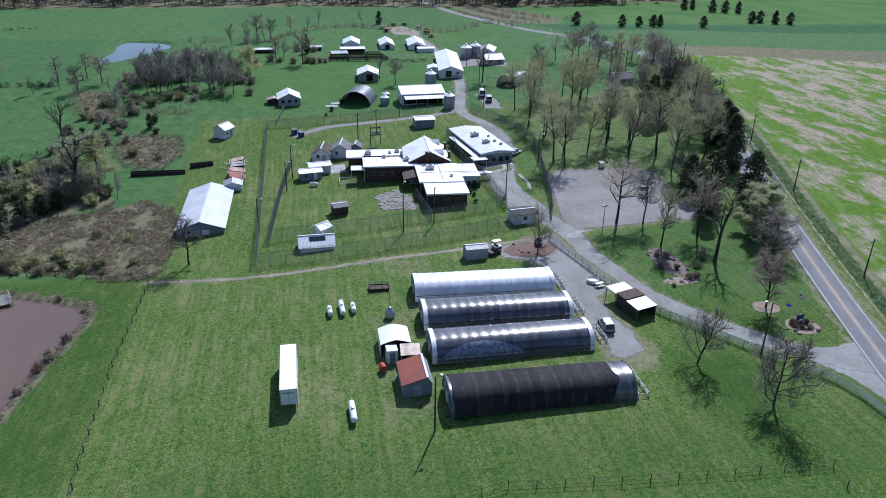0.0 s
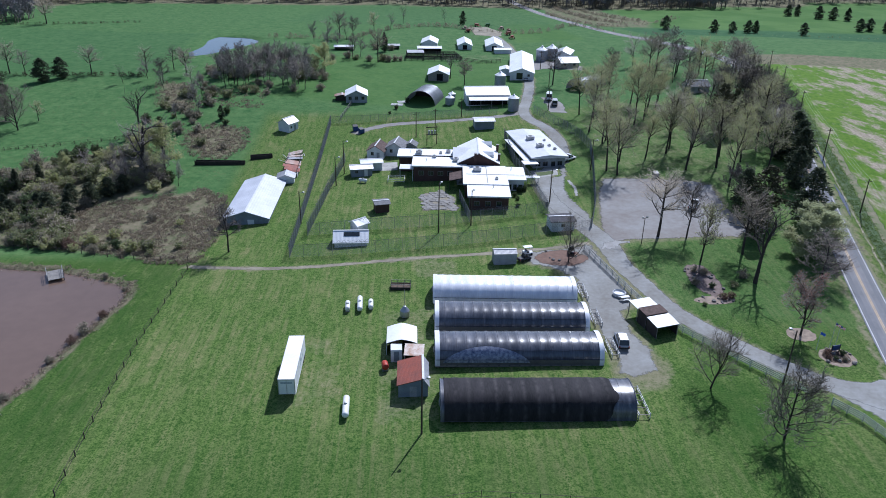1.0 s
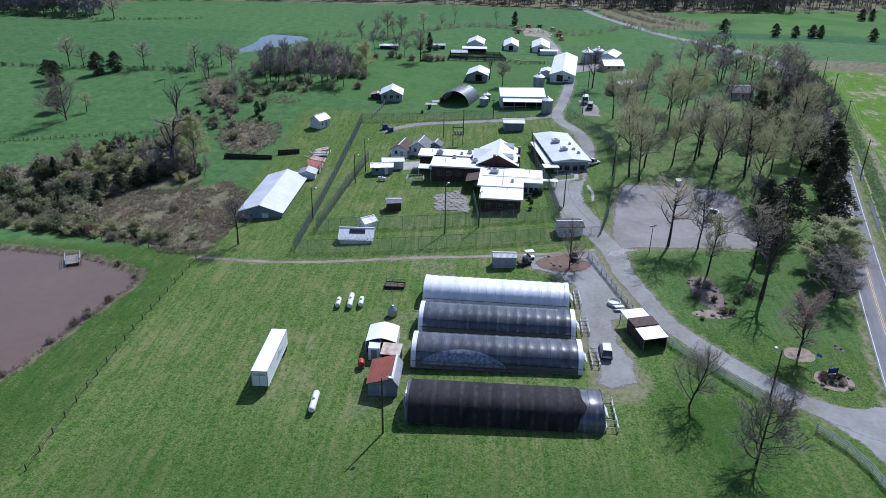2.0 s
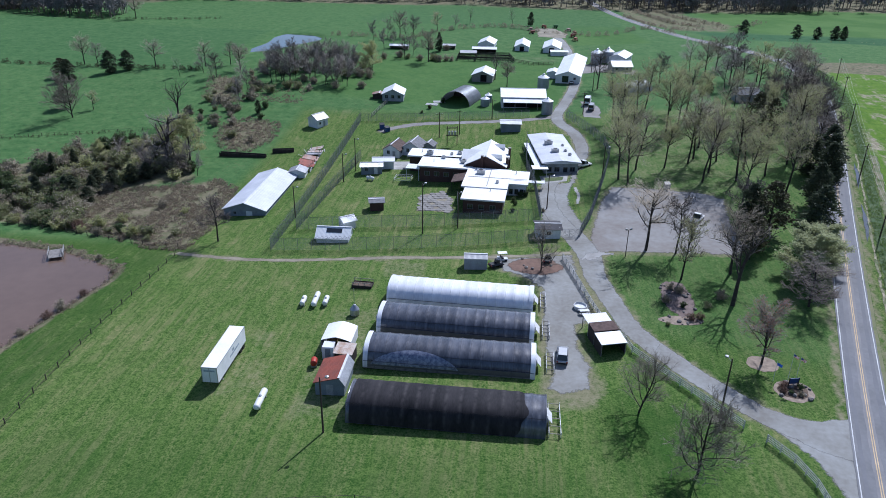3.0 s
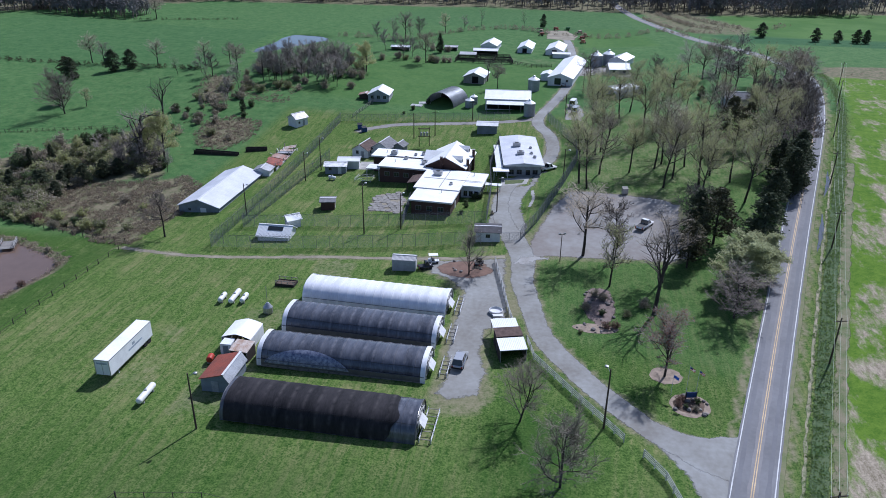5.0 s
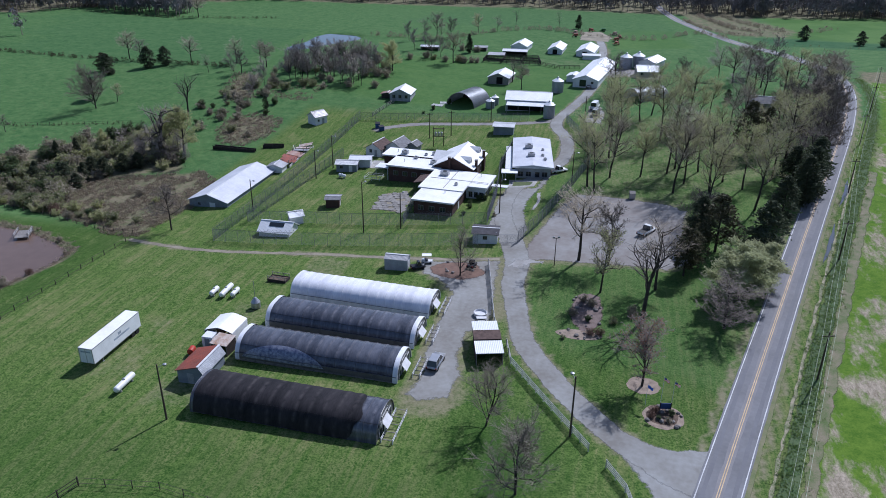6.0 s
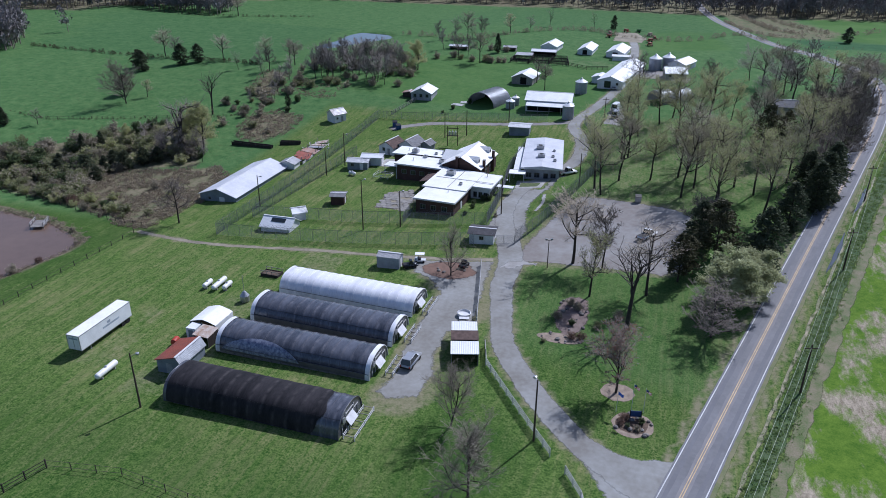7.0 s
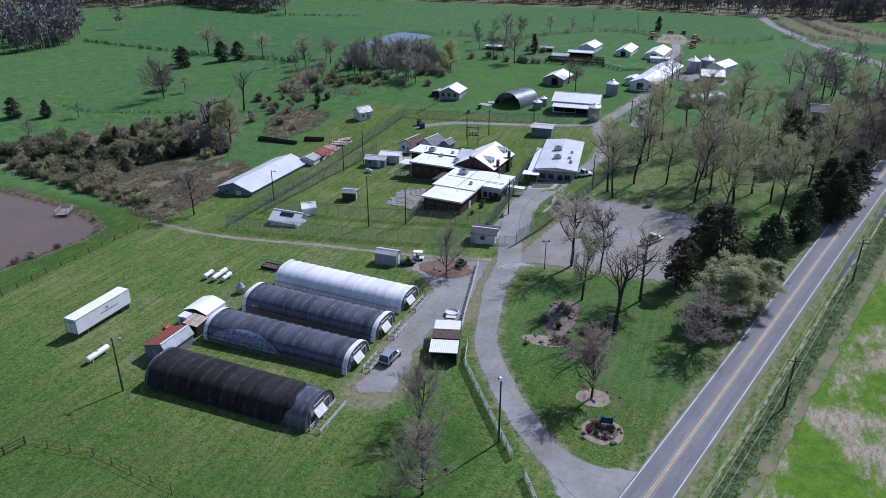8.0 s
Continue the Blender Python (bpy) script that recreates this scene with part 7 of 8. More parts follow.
    for x, y, h, k in ((-44.2, 128, 1.8, "shrub_r"), (-45.6, 122, 2.4, "shrub_b"), (-46.4, 118.5, 2.0, "shrub_r"), (-47.6, 112, 1.5, "shrub_b"), (-50, 101, 1.6, "shrub_b"), (-52.5, 95, 2.0, "shrub_r"), (-55, 90, 2.2, "shrub_b"), (-44, 139, 1.2, "shrub_b"), (-50, 144.2, 1.2, "shrub_b")):
        plant(k, x, y, h, category="shrub", group="bare shrubs round the pond")
    for i in range(22):
        f = i / 21
        x, y = -46 - 62 * f + rnd.gauss(0, 1.2), 157.5 + 9 * f + rnd.gauss(0, 1.2)
        plant(("shrub_a", "shrub_y", "shrub_c", "shrub_a", "shrub_b", "shrub_y", "shrub_r")[i % 7], x, y, rnd.uniform(1.6, 3.4), category="shrub", group="shrubs along the pond bank")
    for i in range(26):
        x, y = -59 - 18 * rnd.random(), 228 + 62 * rnd.random()
        plant(("shrub_b", "shrub_b", "shrub_a", "shrub_c")[i % 4], x, y, rnd.uniform(1.6, 3.6), category="shrub", group="shrubs along the ditch")
    for x, y, h, k in ((-70, 188, 6, "cedar_a"), (-74, 184, 5.5, "cedar_b"), (-78, 181, 6.2, "cedar_a"), (-67, 193, 5.5, "cedar_a"), (-82, 184, 5, "cedar_b"), (-86, 178, 5.5, "cedar_a"), (-64, 196, 5, "cedar_a"), (-76, 190, 5, "cedar_a"), (-90, 183, 5, "cedar_b"), (-72, 178, 4.6, "cedar_a")):
        plant(k, x, y, h, group="cedars in the thicket", wide=1.6)
    plant("cedar_a", -50.6, 255.5, 5, 0, "small dark round cedar in the rough")
    for x, y, h, k in ((-63, 270, 8, "wood_a"), (-66, 276, 9, "wood_b"), (-60, 262, 7, "wood_a"), (-66, 255, 6, "wood_b"), (-64, 282, 9, "wood_a")):
        plant(k, x, y, h, group="thin trees along the ditch")
    for x, y, h, k in ((-93, 196, 6.5, "cedar_b"), (-88, 199, 6.8, "cedar_b"), (-106, 181, 6, "bare_c"), (-60, 204, 7, "bare_b"), (-72, 208, 8, "bare_c"), (-84, 206, 7, "willow"), (-68, 210, 9, "wood_a"), (-72, 214, 8, "wood_b"), (-54, 203, 9, "wood_a"), (-50, 199, 7, "wood_b"), (-60, 202, 9, "wood_b"), (-64, 199, 8, "wood_a"), (-80, 211, 7, "wood_a"), (-66, 201, 7, "dense"), (-56, 201, 6, "dense"), (-70, 206, 7, "wood_b")):
        plant(k, x, y, h, group="small trees in the thicket")
    for x, y, h, k in ((-52, 232, 3, "shrub_a"), (-56, 244, 3, "shrub_b"), (-60, 256, 3, "shrub_b"), (-50, 262, 3, "shrub_c"), (-58, 270, 3.4, "shrub_b"), (-64, 246, 3, "shrub_a"), (-66, 264, 3, "shrub_b"), (-54, 280, 4, "shrub_a"), (-60, 284, 4, "shrub_b"), (-48, 250, 2.4, "shrub_c"), (-70, 284, 4, "shrub_b"), (-45, 286, 3.4, "shrub_a"), (-64, 232, 3.2, "shrub_b"), (-44, 228, 2.2, "shrub_b"), (-50, 176, 2.4, "shrub_b"), (-38, 158, 2, "shrub_a"), (-42, 172, 1.8, "shrub_y"), (-56, 166, 2.6, "shrub_y"), (-60, 162, 3.4, "shrub_y"), (-66, 162, 3.6, "shrub_a"), (-44, 155, 1.6, "shrub_a")):
        plant(k, x, y, h, category="shrub", group="shrubs in the rough ground")
    for x, y, h, k in ((-22, 400, 14, "bare_a"), (-15, 404, 11, "bare_b"), (-28, 396, 11, "wood_a"), (-5, 428, 11, "bare_c"), (4, 438, 9, "wood_a"), (11, 463, 11, "wood_a"), (37, 468, 10, "wood_b"), (-34, 388, 10, "wood_b"), (-12, 366, 9, "wood_a"), (-24, 364, 10, "wood_b"), (-20, 370, 9, "wood_a"), (-18, 396, 10, "wood_b")):
        plant(k, x, y, h, group="trees along the far hedge")
    for i, (x, y) in enumerate(((-96, 318), (-92, 306), (-84, 300), (-100, 300), (-78, 312), (-72, 298), (-86, 322), (-80, 288))):
        plant(("bare_a", "wood_a", "bare_b", "wood_b")[i % 4], x, y, (11, 8, 10, 8)[i % 4], group="thin trees below the far pond", wide=1.15)


build_trees()


def build_far_woods():
    """Distant woodland: joined low trees, too many to count."""
    rnd = random.Random(5)
    segs, lv, lf = [], [], []
    def one(x, y, h):
        z = ground_z(x, y)
        p, top = Vector((x, y, z - 0.3)), Vector((x + rnd.gauss(0, 0.5), y, z + h))
        segs.append((p, top, 0.28, 0.05, 3))
        for _ in range(11):
            t = rnd.uniform(0.3, 0.98)
            a = rnd.uniform(0, 2 * math.pi)
            b = p.lerp(top, t)
            r = h * 0.30 * (1.15 - t * 0.7)
            e = b + Vector((math.cos(a) * r, math.sin(a) * r, h * rnd.uniform(0.08, 0.24)))
            segs.append((b, e, 0.2, 0, 1))
            for _ in range(3):
                c = b.lerp(e, rnd.uniform(0.4, 1))
                segs.append((c, c + Vector((rnd.gauss(0, 1), rnd.gauss(0, 1), rnd.uniform(0.2, 1.4))) * h * 0.08, 0.14, 0, 1))
            for _ in range(11):
                c = b.lerp(e, rnd.uniform(0.2, 1.15)) + Vector((rnd.gauss(0, 0.7), rnd.gauss(0, 0.7), rnd.gauss(0.3, 0.7)))
                k = len(lv)
                for _ in range(3):
                    lv.append(tuple(c + Vector((rnd.gauss(0, 0.5), rnd.gauss(0, 0.5), rnd.gauss(0, 0.75)))))
                lf.append((k, k + 1, k + 2))
    def band(line, depth, count, h0, h1):
        pts = spline(line, 6)
        for _ in range(count):
            q = rnd.choice(pts)
            one(q[0] + rnd.gauss(0, 2), q[1] + rnd.uniform(0, depth), rnd.uniform(h0, h1))
    band([(-460, 425), (-345, 447), (-312, 482), (-296, 540), (-235, 566), (-160, 580), (-94, 588), (0, 590), (60, 585), (112, 578)], 60, 900, 8, 14)
    band([(118, 585), (180, 588), (260, 592), (360, 630), (520, 660), (700, 640), (900, 560)], 130, 1150, 12, 19)
    band([(-312, 482), (-285, 476), (-255, 469), (-222, 462)], 30, 150, 9, 14)
    band([(-250, 268), (-244, 290), (-244, 304), (-262, 330), (-278, 345), (-300, 350), (-330, 372), (-350, 402)], 8, 160, 11, 16)
    band([(118, 578), (150, 574), (200, 582), (260, 590)], 60, 230, 10, 16)
    for _ in range(170):
        one(rnd.uniform(-420, -255), rnd.uniform(245, 372), rnd.uniform(11, 16))
    v, f = tubes(segs)
    ob = mesh_object("far_woods", v, f, "twig", None, "bare brown woodland along the horizon")
    tagged(ob, category="woodland", kind="stuff")
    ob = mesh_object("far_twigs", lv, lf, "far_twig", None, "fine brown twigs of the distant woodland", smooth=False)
    tagged(ob, category="woodland", kind="stuff")


build_far_woods()


def hedgerow(line, h, gap, mat, label, seed=1):
    """A rough hedge, joined: small clumps of leaves and stems along a line."""
    rnd = random.Random(seed)
    verts, faces = [], []
    for x, y in spline(line, gap):
        if rnd.random() < 0.2:
            continue
        x, y = x + rnd.gauss(0, 0.8), y + rnd.gauss(0, 0.8)
        z, hh = ground_z(x, y), h * rnd.uniform(0.5, 1.3)
        for _ in range(60):
            a = rnd.uniform(0, 2 * math.pi)
            e = rnd.random()
            r = hh * 0.7 * math.sqrt(max(0.02, 1 - e * e)) * rnd.random() ** 0.5
            c = Vector((x + math.cos(a) * r, y + math.sin(a) * r, z + hh * e))
            d = Vector((rnd.gauss(0, 1), rnd.gauss(0, 1), rnd.gauss(0.3, 1))).normalized() * hh * 0.16
            s = d.cross(Vector((rnd.gauss(0, 1), rnd.gauss(0, 1), rnd.gauss(0, 1)))).normalized() * hh * 0.09
            k = len(verts)
            verts += [tuple(c - s), tuple(c + s), tuple(c + d)]
            faces.append((k, k + 1, k + 2))
    tagged(mesh_object("hedgerow", verts, faces, mat, None, label, smooth=False), category="hedge", kind="stuff")


hedgerow([(-240, 324), (-200, 322), (-141, 317.5), (-95, 311.5)], 1.5, 0.75, "needles_warm", "dark scrubby hedge across the pasture", 1)
hedgerow([(-150, 222), (-128, 220), (-112, 227), (-98, 231), (-75, 239), (-62, 243)], 0.6, 0.6, "needles_warm", "low weedy hedge along the pasture ditch", 2)
hedgerow([(-58, 400), (-20, 399), (-9, 414), (6, 440), (30, 456), (62, 440), (90, 438), (118, 470), (134, 440)], 2.2, 1.5, "grey_scrub", "brown hedge behind the far barns", 3)
hedgerow([(152, 432), (185, 424), (270, 435), (385, 443), (520, 450)], 0.9, 4.0, "scrub_leaf", "low hedge between the far fields", 4)
hedgerow([(128, 545), (140, 500), (158, 480), (172, 483), (203, 523)], 2.2, 3.0, "grey_scrub", "brown hedge beside the far road", 5)
hedgerow([(170, 322), (218, 350), (250, 334), (305, 346), (420, 350)], 0.8, 5.0, "bramble", "dry weedy field edge", 6)
hedgerow([(-297, 471), (-225, 458), (-150, 470)], 1.3, 1.2, "needles_warm", "dark hedge across the far pasture", 7)
hedgerow([(112, 540), (122, 500), (136, 470), (150, 468)], 1.6, 0.9, "bramble", "grey-brown brush on the rough ground by the far road", 8)
hedgerow([(124, 570), (132, 535), (140, 505), (152, 485)], 2.0, 0.9, "bramble", "grey-brown brush on the rough ground by the far road", 9)
hedgerow([(140, 575), (148, 540), (158, 515), (168, 495)], 2.0, 0.9, "grey_scrub", "grey-brown brush on the rough ground by the far road", 10)


# ---- poles and lamps ----
M["cable"] = material("bright_aluminium_cable", (0.42, 0.46, 0.36), 0.5, 0.2, 0.1, 1.0)
def light_pole(x, y, h, arm, label, lean=0.0):
    g = thing("light_pole", x, y, None, arm, label, "light pole", "yard light poles")
    part("pole", tube(bmesh.new(), (0, 0, -0.3), (0.0, lean, h), 0.16, 0.10, 10), "pole", g)
    part("arm", tube(bmesh.new(), (0, 0, h - 0.6), (0.9, 0, h - 0.15), 0.04), "steel", g)
    part("lamp_head", lathe(bmesh.new(), [(0.1, h - 0.05), (0.28, h - 0.12), (0.26, h - 0.35), (0.05, h - 0.4)], 12, "z", (1.05, 0, 0)), "steel", g)
    return g


light_pole(17.5, 86.2, 9.6, 30, "tall dark wooden yard light pole on the lawn")
light_pole(75.4, 95.9, 10.2, 120, "tall dark wooden light pole at the driveway")
light_pole(22.4, 158.3, 12.5, 60, "tall slender light pole inside the compound")
light_pole(30.3, 162.0, 9.0, 60, "slender light pole inside the compound")
light_pole(-11.2, 168.4, 8.5, 0, "slender light pole by the outer fence")
light_pole(-5.0, 194.7, 8.5, 0, "slender light pole by the inner fence")
light_pole(-3.5, 204.0, 10.0, 0, "slender light pole by the inner fence")
light_pole(51.5, 174.9, 9.0, 0, "slender light pole at the drive")
light_pole(67.0, 197.0, 9.0, 0, "slender light pole at the loop drive")


def twin_lamp(x, y, h):
    g = thing("parking_lamp", x, y, None, 20, "twin-headed parking lot lamp on a dark pole", "street lamp")
    part("pole", tube(bmesh.new(), (0, 0, -0.3), (0, 0, h), 0.10, 0.07, 8), "pole", g)
    part("crossarm", boxes((-0.55, -0.04, h - 0.08, 0.55, 0.04, h)), "pole", g)
    for s in (-0.55, 0.55):
        part("lamp_head", boxes((s - 0.22, -0.16, h, s + 0.22, 0.16, h + 0.3, 0.04)), "steel", g)


twin_lamp(67.6, 148.3, 6.2)


def utility_pole(x, y, h, rz, cross=True, label="brown wooden utility pole with a crossarm"):
    g = thing("utility_pole", x, y, None, rz, label, "utility pole", "utility poles")
    part("pole", tube(bmesh.new(), (0, 0, -0.3), (0, 0, h), 0.17, 0.11, 8), "pole", g)
    if cross:
        part("crossarm", boxes((-1.1, -0.06, h - 0.7, 1.1, 0.06, h - 0.58)), "pole", g)
        for s in (-1.0, 0.0, 1.0):
            part("insulator", lathe(bmesh.new(), [(0.05, h - 0.58), (0.07, h - 0.5), (0.03, h - 0.42)], 8, "z", (s, 0, 0)), "white_trim", g)
    return (x, y, ground_z(x, y) + h - 0.42)


def wire(a, b, sag, name="power_line", label="sagging overhead power line"):
    a, b = Vector(a), Vector(b)
    side = Vector((-(b - a).y, (b - a).x, 0)).normalized() * 0.018
    up = Vector((0, 0, 0.018))
    pts = [a.lerp(b, i / 14) - Vector((0, 0, sag * 4 * (i / 14) * (1 - i / 14))) for i in range(15)]
    verts = [tuple(p + o) for p in pts for o in (side, up, -side, -up)]
    faces = [(4 * i + k, 4 * i + (k + 1) % 4, 4 * i + 4 + (k + 1) % 4, 4 * i + 4 + k) for i in range(14) for k in range(4)]
    tagged(mesh_object(name, verts, faces, "cable", None, label), category="cable", group="power lines along the road")


_line = [(88.0, 40.0), (100.2, 78.5), (111.6, 117.3), (123.3, 159.0), (132.8, 195.0), (144.5, 234.0), (156.5, 272.0), (167, 306)]
_tops = [utility_pole(x, y, 8.6, 17) for x, y in _line]
for _a, _b in zip(_tops, _tops[1:]):
    for _o in (-1.0, 0.0, 1.0):
        wire((_a[0] + _o * 0.956, _a[1] + _o * 0.29, _a[2]), (_b[0] + _o * 0.956, _b[1] + _o * 0.29, _b[2]), 0.7)
for _x, _y, _h in ((17.6, 236.2, 8.5), (24.0, 239.7, 8.5), (34, 258, 7.0), (66, 262, 8.0), (72, 296, 8.0), (74, 330, 8.0)):
    utility_pole(_x, _y, _h, 20, label="dark wooden service pole behind the compound")


# ---- fences ----
def along(points, step):
    """Evenly spaced places along a bent line."""
    out = []
    for (ax, ay), (bx, by) in zip(points, points[1:]):
        n = max(1, round(math.hypot(bx - ax, by - ay) / step))
        out += [(ax + (bx - ax) * i / n, ay + (by - ay) * i / n) for i in range(n)]
    return out + [tuple(points[-1])]


def diamonds(a, b, h, gap=0.32, r=0.016):
    """The crossed wires of one panel that stands on the line from a to b."""
    d = b - a
    L = d.length
    out = []
    for k in range(int((L + h) / gap) + 1):
        s = k * gap
        u0, v0 = (s, 0.0) if s <= L else (L, s - L)
        u1, v1 = (s - h, h) if s >= h else (0.0, s)
        for m in (False, True):
            p, q = (L - u0, L - u1) if m else (u0, u1)
            out.append((a + d * (p / L) + Vector((0, 0, v0)), a + d * (q / L) + Vector((0, 0, v1)), r, r, 3))
    return out


def chain_fence(points, h, label, top=True, step=3.0):
    g = thing("chain_link_fence", *points[0], None, 0, label, "fence", "chain-link fences of the compound")
    o = Vector(g.matrix_basis.translation)
    ps = along(points, step)
    post = None
    def rel(x, y, z=0.0):
        return Vector((x, y, ground_z(x, y) + z)) - o
    for x, y in ps:
        p = rel(x, y)
        if post is None:
            post = part("post", tube(bmesh.new(), (0, 0, -0.2), (0, 0, h), 0.045, sides=6), "steel", g)
            post.matrix_basis = Matrix.Translation(p)
        else:
            again("post", post, g, Matrix.Translation(p))
    wires, rail, coil = [], bmesh.new(), []
    for (ax, ay), (bx, by) in zip(ps, ps[1:]):
        q = [rel(ax, ay, 0.05), rel(bx, by, 0.05), rel(bx, by, h), rel(ax, ay, h)]
        wires += diamonds(q[0], q[1], h - 0.05)
        if top:
            n = 9
            nx = Vector((-(by - ay), bx - ax, 0)).normalized()
            for i in range(n):
                w0, w1 = i * 1.9, (i + 1) * 1.9
                c0, c1 = q[3].lerp(q[2], i / n), q[3].lerp(q[2], (i + 1) / n)
                coil.append((c0 + nx * 0.28 * math.cos(w0) + Vector((0, 0, 0.28 + 0.28 * math.sin(w0))), c1 + nx * 0.28 * math.cos(w1) + Vector((0, 0, 0.28 + 0.28 * math.sin(w1))), 0.022, 0.022, 3))
    tagged(mesh_object("wire_mesh", *tubes(wires), "wire", g, "grey chain-link mesh", False), kind="stuff")
    part("top_rail", pipe(rail, [rel(x, y, h) for x, y in ps], 0.03), "wire", g)
    if top:
        tagged(mesh_object("razor_wire", *tubes(coil), "wire", g, "coiled razor wire", False), kind="stuff")


chain_fence([(-12.0, 251.5), (-11.6, 200), (-11.0, 148.5), (5, 148.4), (20, 149.8), (33, 151.9), (50.0, 155.6)], 3.0, "tall outer chain-link fence topped with razor wire")
chain_fence([(-12.0, 251.5), (-1, 252.5), (10, 254.5), (36, 258.5), (47, 259.6)], 2.6, "chain-link fence along the back track")
chain_fence([(-4.0, 214), (-6.6, 190), (-8.6, 160.6), (6, 161.9), (18, 162.3), (30, 164.0), (49.8, 167.6), (48.6, 188), (46.2, 206), (46.4, 232)], 3.0, "inner chain-link fence round the yard")
chain_fence([(30.2, 164.2), (28.6, 180.5)], 2.6, "chain-link divider fence beside the brick wing", False)
chain_fence([(58.6, 158.0), (61.7, 168.5), (64.1, 180), (67.6, 197), (70.6, 214), (70.0, 226), (66.8, 238), (62.6, 250), (60.0, 258)], 3.0, "chain-link fence between the drive and the parking lot")


def swing_gate():
    g = thing("swing_gate", 53.8, 157.2, None, 14, "wide chain-link swing gate across the drive", "gate")
    part("post", tube(bmesh.new(), (0, 0, -0.2), (0, 0, 2.6), 0.08), "steel", g)
    part("post", tube(bmesh.new(), (4.9, 0, -0.2), (4.9, 0, 2.6), 0.08), "steel", g)
    for x0, x1 in ((0.1, 2.4), (2.5, 4.8)):
        f = part("gate_frame", tube(tube(tube(tube(bmesh.new(), (x0, 0, 0.2), (x1, 0, 0.2), 0.03), (x0, 0, 2.1), (x1, 0, 2.1), 0.03), (x0, 0, 0.2), (x0, 0, 2.1), 0.03), (x1, 0, 0.2), (x1, 0, 2.1), 0.03), "steel", g)
        mesh_object("wire_mesh", *tubes(diamonds(Vector((x0, 0, 0.2)), Vector((x1, 0, 0.2)), 1.9)), "wire", f, smooth=False)


swing_gate()


def rail_fence(points, h, rails, mat, label, step=2.4, width=0.14, group="", post_w=0.07):
    g = thing("rail_fence", *points[0], None, 0, label, "fence", group)
    o = Vector(g.matrix_basis.translation)
    ps = along(points, step)
    post = None
    for x, y in ps:
        m = Matrix.Translation(Vector((x, y, ground_z(x, y))) - o)
        if post is None:
            post = part("post", boxes((-post_w, -post_w, -0.3, post_w, post_w, h + 0.08)), mat, g)
            post.matrix_basis = m
        else:
            again("post", post, g, m)
    for (ax, ay), (bx, by) in zip(ps, ps[1:]):
        d = Vector((bx - ax, by - ay, ground_z(bx, by) - ground_z(ax, ay)))
        for k in range(rails):
            z = h * (0.25 + 0.72 * k / max(1, rails - 1))
            ang = math.atan2(d.y, d.x)
            bm = bmesh.new()
            n = Vector((-d.y, d.x, 0)).normalized() * 0.025
            a = Vector((ax, ay, ground_z(ax, ay) + z)) - o
            vs = []
            for p in (a, a + d):
                for s, dz in ((-1, -width / 2), (1, -width / 2), (1, width / 2), (-1, width / 2)):
                    vs.append(bm.verts.new(p + n * s + n * 3.2 + Vector((0, 0, dz))))
            for f in ((0, 1, 2, 3), (7, 6, 5, 4), (0, 4, 5, 1), (1, 5, 6, 2), (2, 6, 7, 3), (3, 7, 4, 0)):
                bm.faces.new([vs[i] for i in f])
            part("rail", bm, mat, g)


drive_fence = "plank fence along the driveway"
rail_fence([(54.2, 146.2), (56.6, 136), (59.0, 125.5), (60.2, 121.0)], 1.35, 4, "pale_wood", "pale four-rail plank fence beside the yard", group=drive_fence)
rail_fence([(62.9, 116.6), (64.4, 111.5), (68.0, 106.6), (72.2, 101.0), (75.6, 96.6), (78.1, 93.4)], 1.35, 4, "pale_wood", "pale four-rail plank fence curving along the driveway", group=drive_fence)
rail_fence([(80.6, 90.7), (83.2, 86.8), (84.6, 82.4), (85.2, 76.0)], 1.35, 4, "pale_wood", "pale four-rail plank fence near the road", group=drive_fence)
rail_fence([(25, 73.2), (40, 71.4), (55.6, 70.3), (69.8, 69.5), (68.4, 62.0)], 1.25, 2, "dark_wood", "thin dark post-and-wire paddock fence", 3.6, 0.018, post_w=0.04)
rail_fence([(14.0, 71.6), (12.2, 66.3), (8.0, 60.0)], 1.4, 3, "dark_wood", "dark rail paddock fence", 2.6, 0.08)
rail_fence([(14.0, 71.6), (25, 73.2)], 1.25, 2, "dark_wood", "thin dark post-and-wire paddock fence", 3.6, 0.018, post_w=0.04)
rail_fence([(-31.5, 78), (-32.6, 93.7), (-33.4, 115.7), (-32.8, 146)], 1.1, 2, "dark_wood", "old wire fence at the lawn's edge", 3.6, 0.03, post_w=0.06)
rail_fence([(-34, 150.5), (-50, 153.5), (-66, 157.5), (-90, 161), (-115, 163)], 1.1, 2, "dark_wood", "old wire fence on the pond bank", 3.6, 0.03, post_w=0.06)
rail_fence([(-130, 219), (-115, 225), (-100, 230), (-73, 238.5)], 1.1, 2, "dark_wood", "old pasture wire fence", 4.0, 0.03, post_w=0.06)
for _pen in ([(13.5, 348.2), (27, 349.0), (40, 350.2)], [(13.6, 354.2), (27, 355.2), (38.6, 356.6)], [(13.7, 360.6), (26, 361.8), (37.3, 362.9)], [(13.5, 348.2), (13.7, 360.6)], [(22, 348.8), (22, 361.4)], [(31, 349.4), (31, 362.2)], [(40, 350.2), (37.3, 362.9)]):
    rail_fence(_pen, 1.9, 5, "dark_wood", "dark plank cattle pen fence", 2.6, 0.2, group="cattle pens", post_w=0.1)
rail_fence([(40, 350.2), (49, 344.2), (58, 346.5)], 1.5, 3, "dark_wood", "dark plank paddock fence beside the pens", 2.6, 0.16)
flat_canopy("pen_roof", 18.0, 357.6, 8.0, 5.4, 2.2, 2.6, 4, "low tin roof over a corner of the cattle pens", "dull_metal", "canopy")
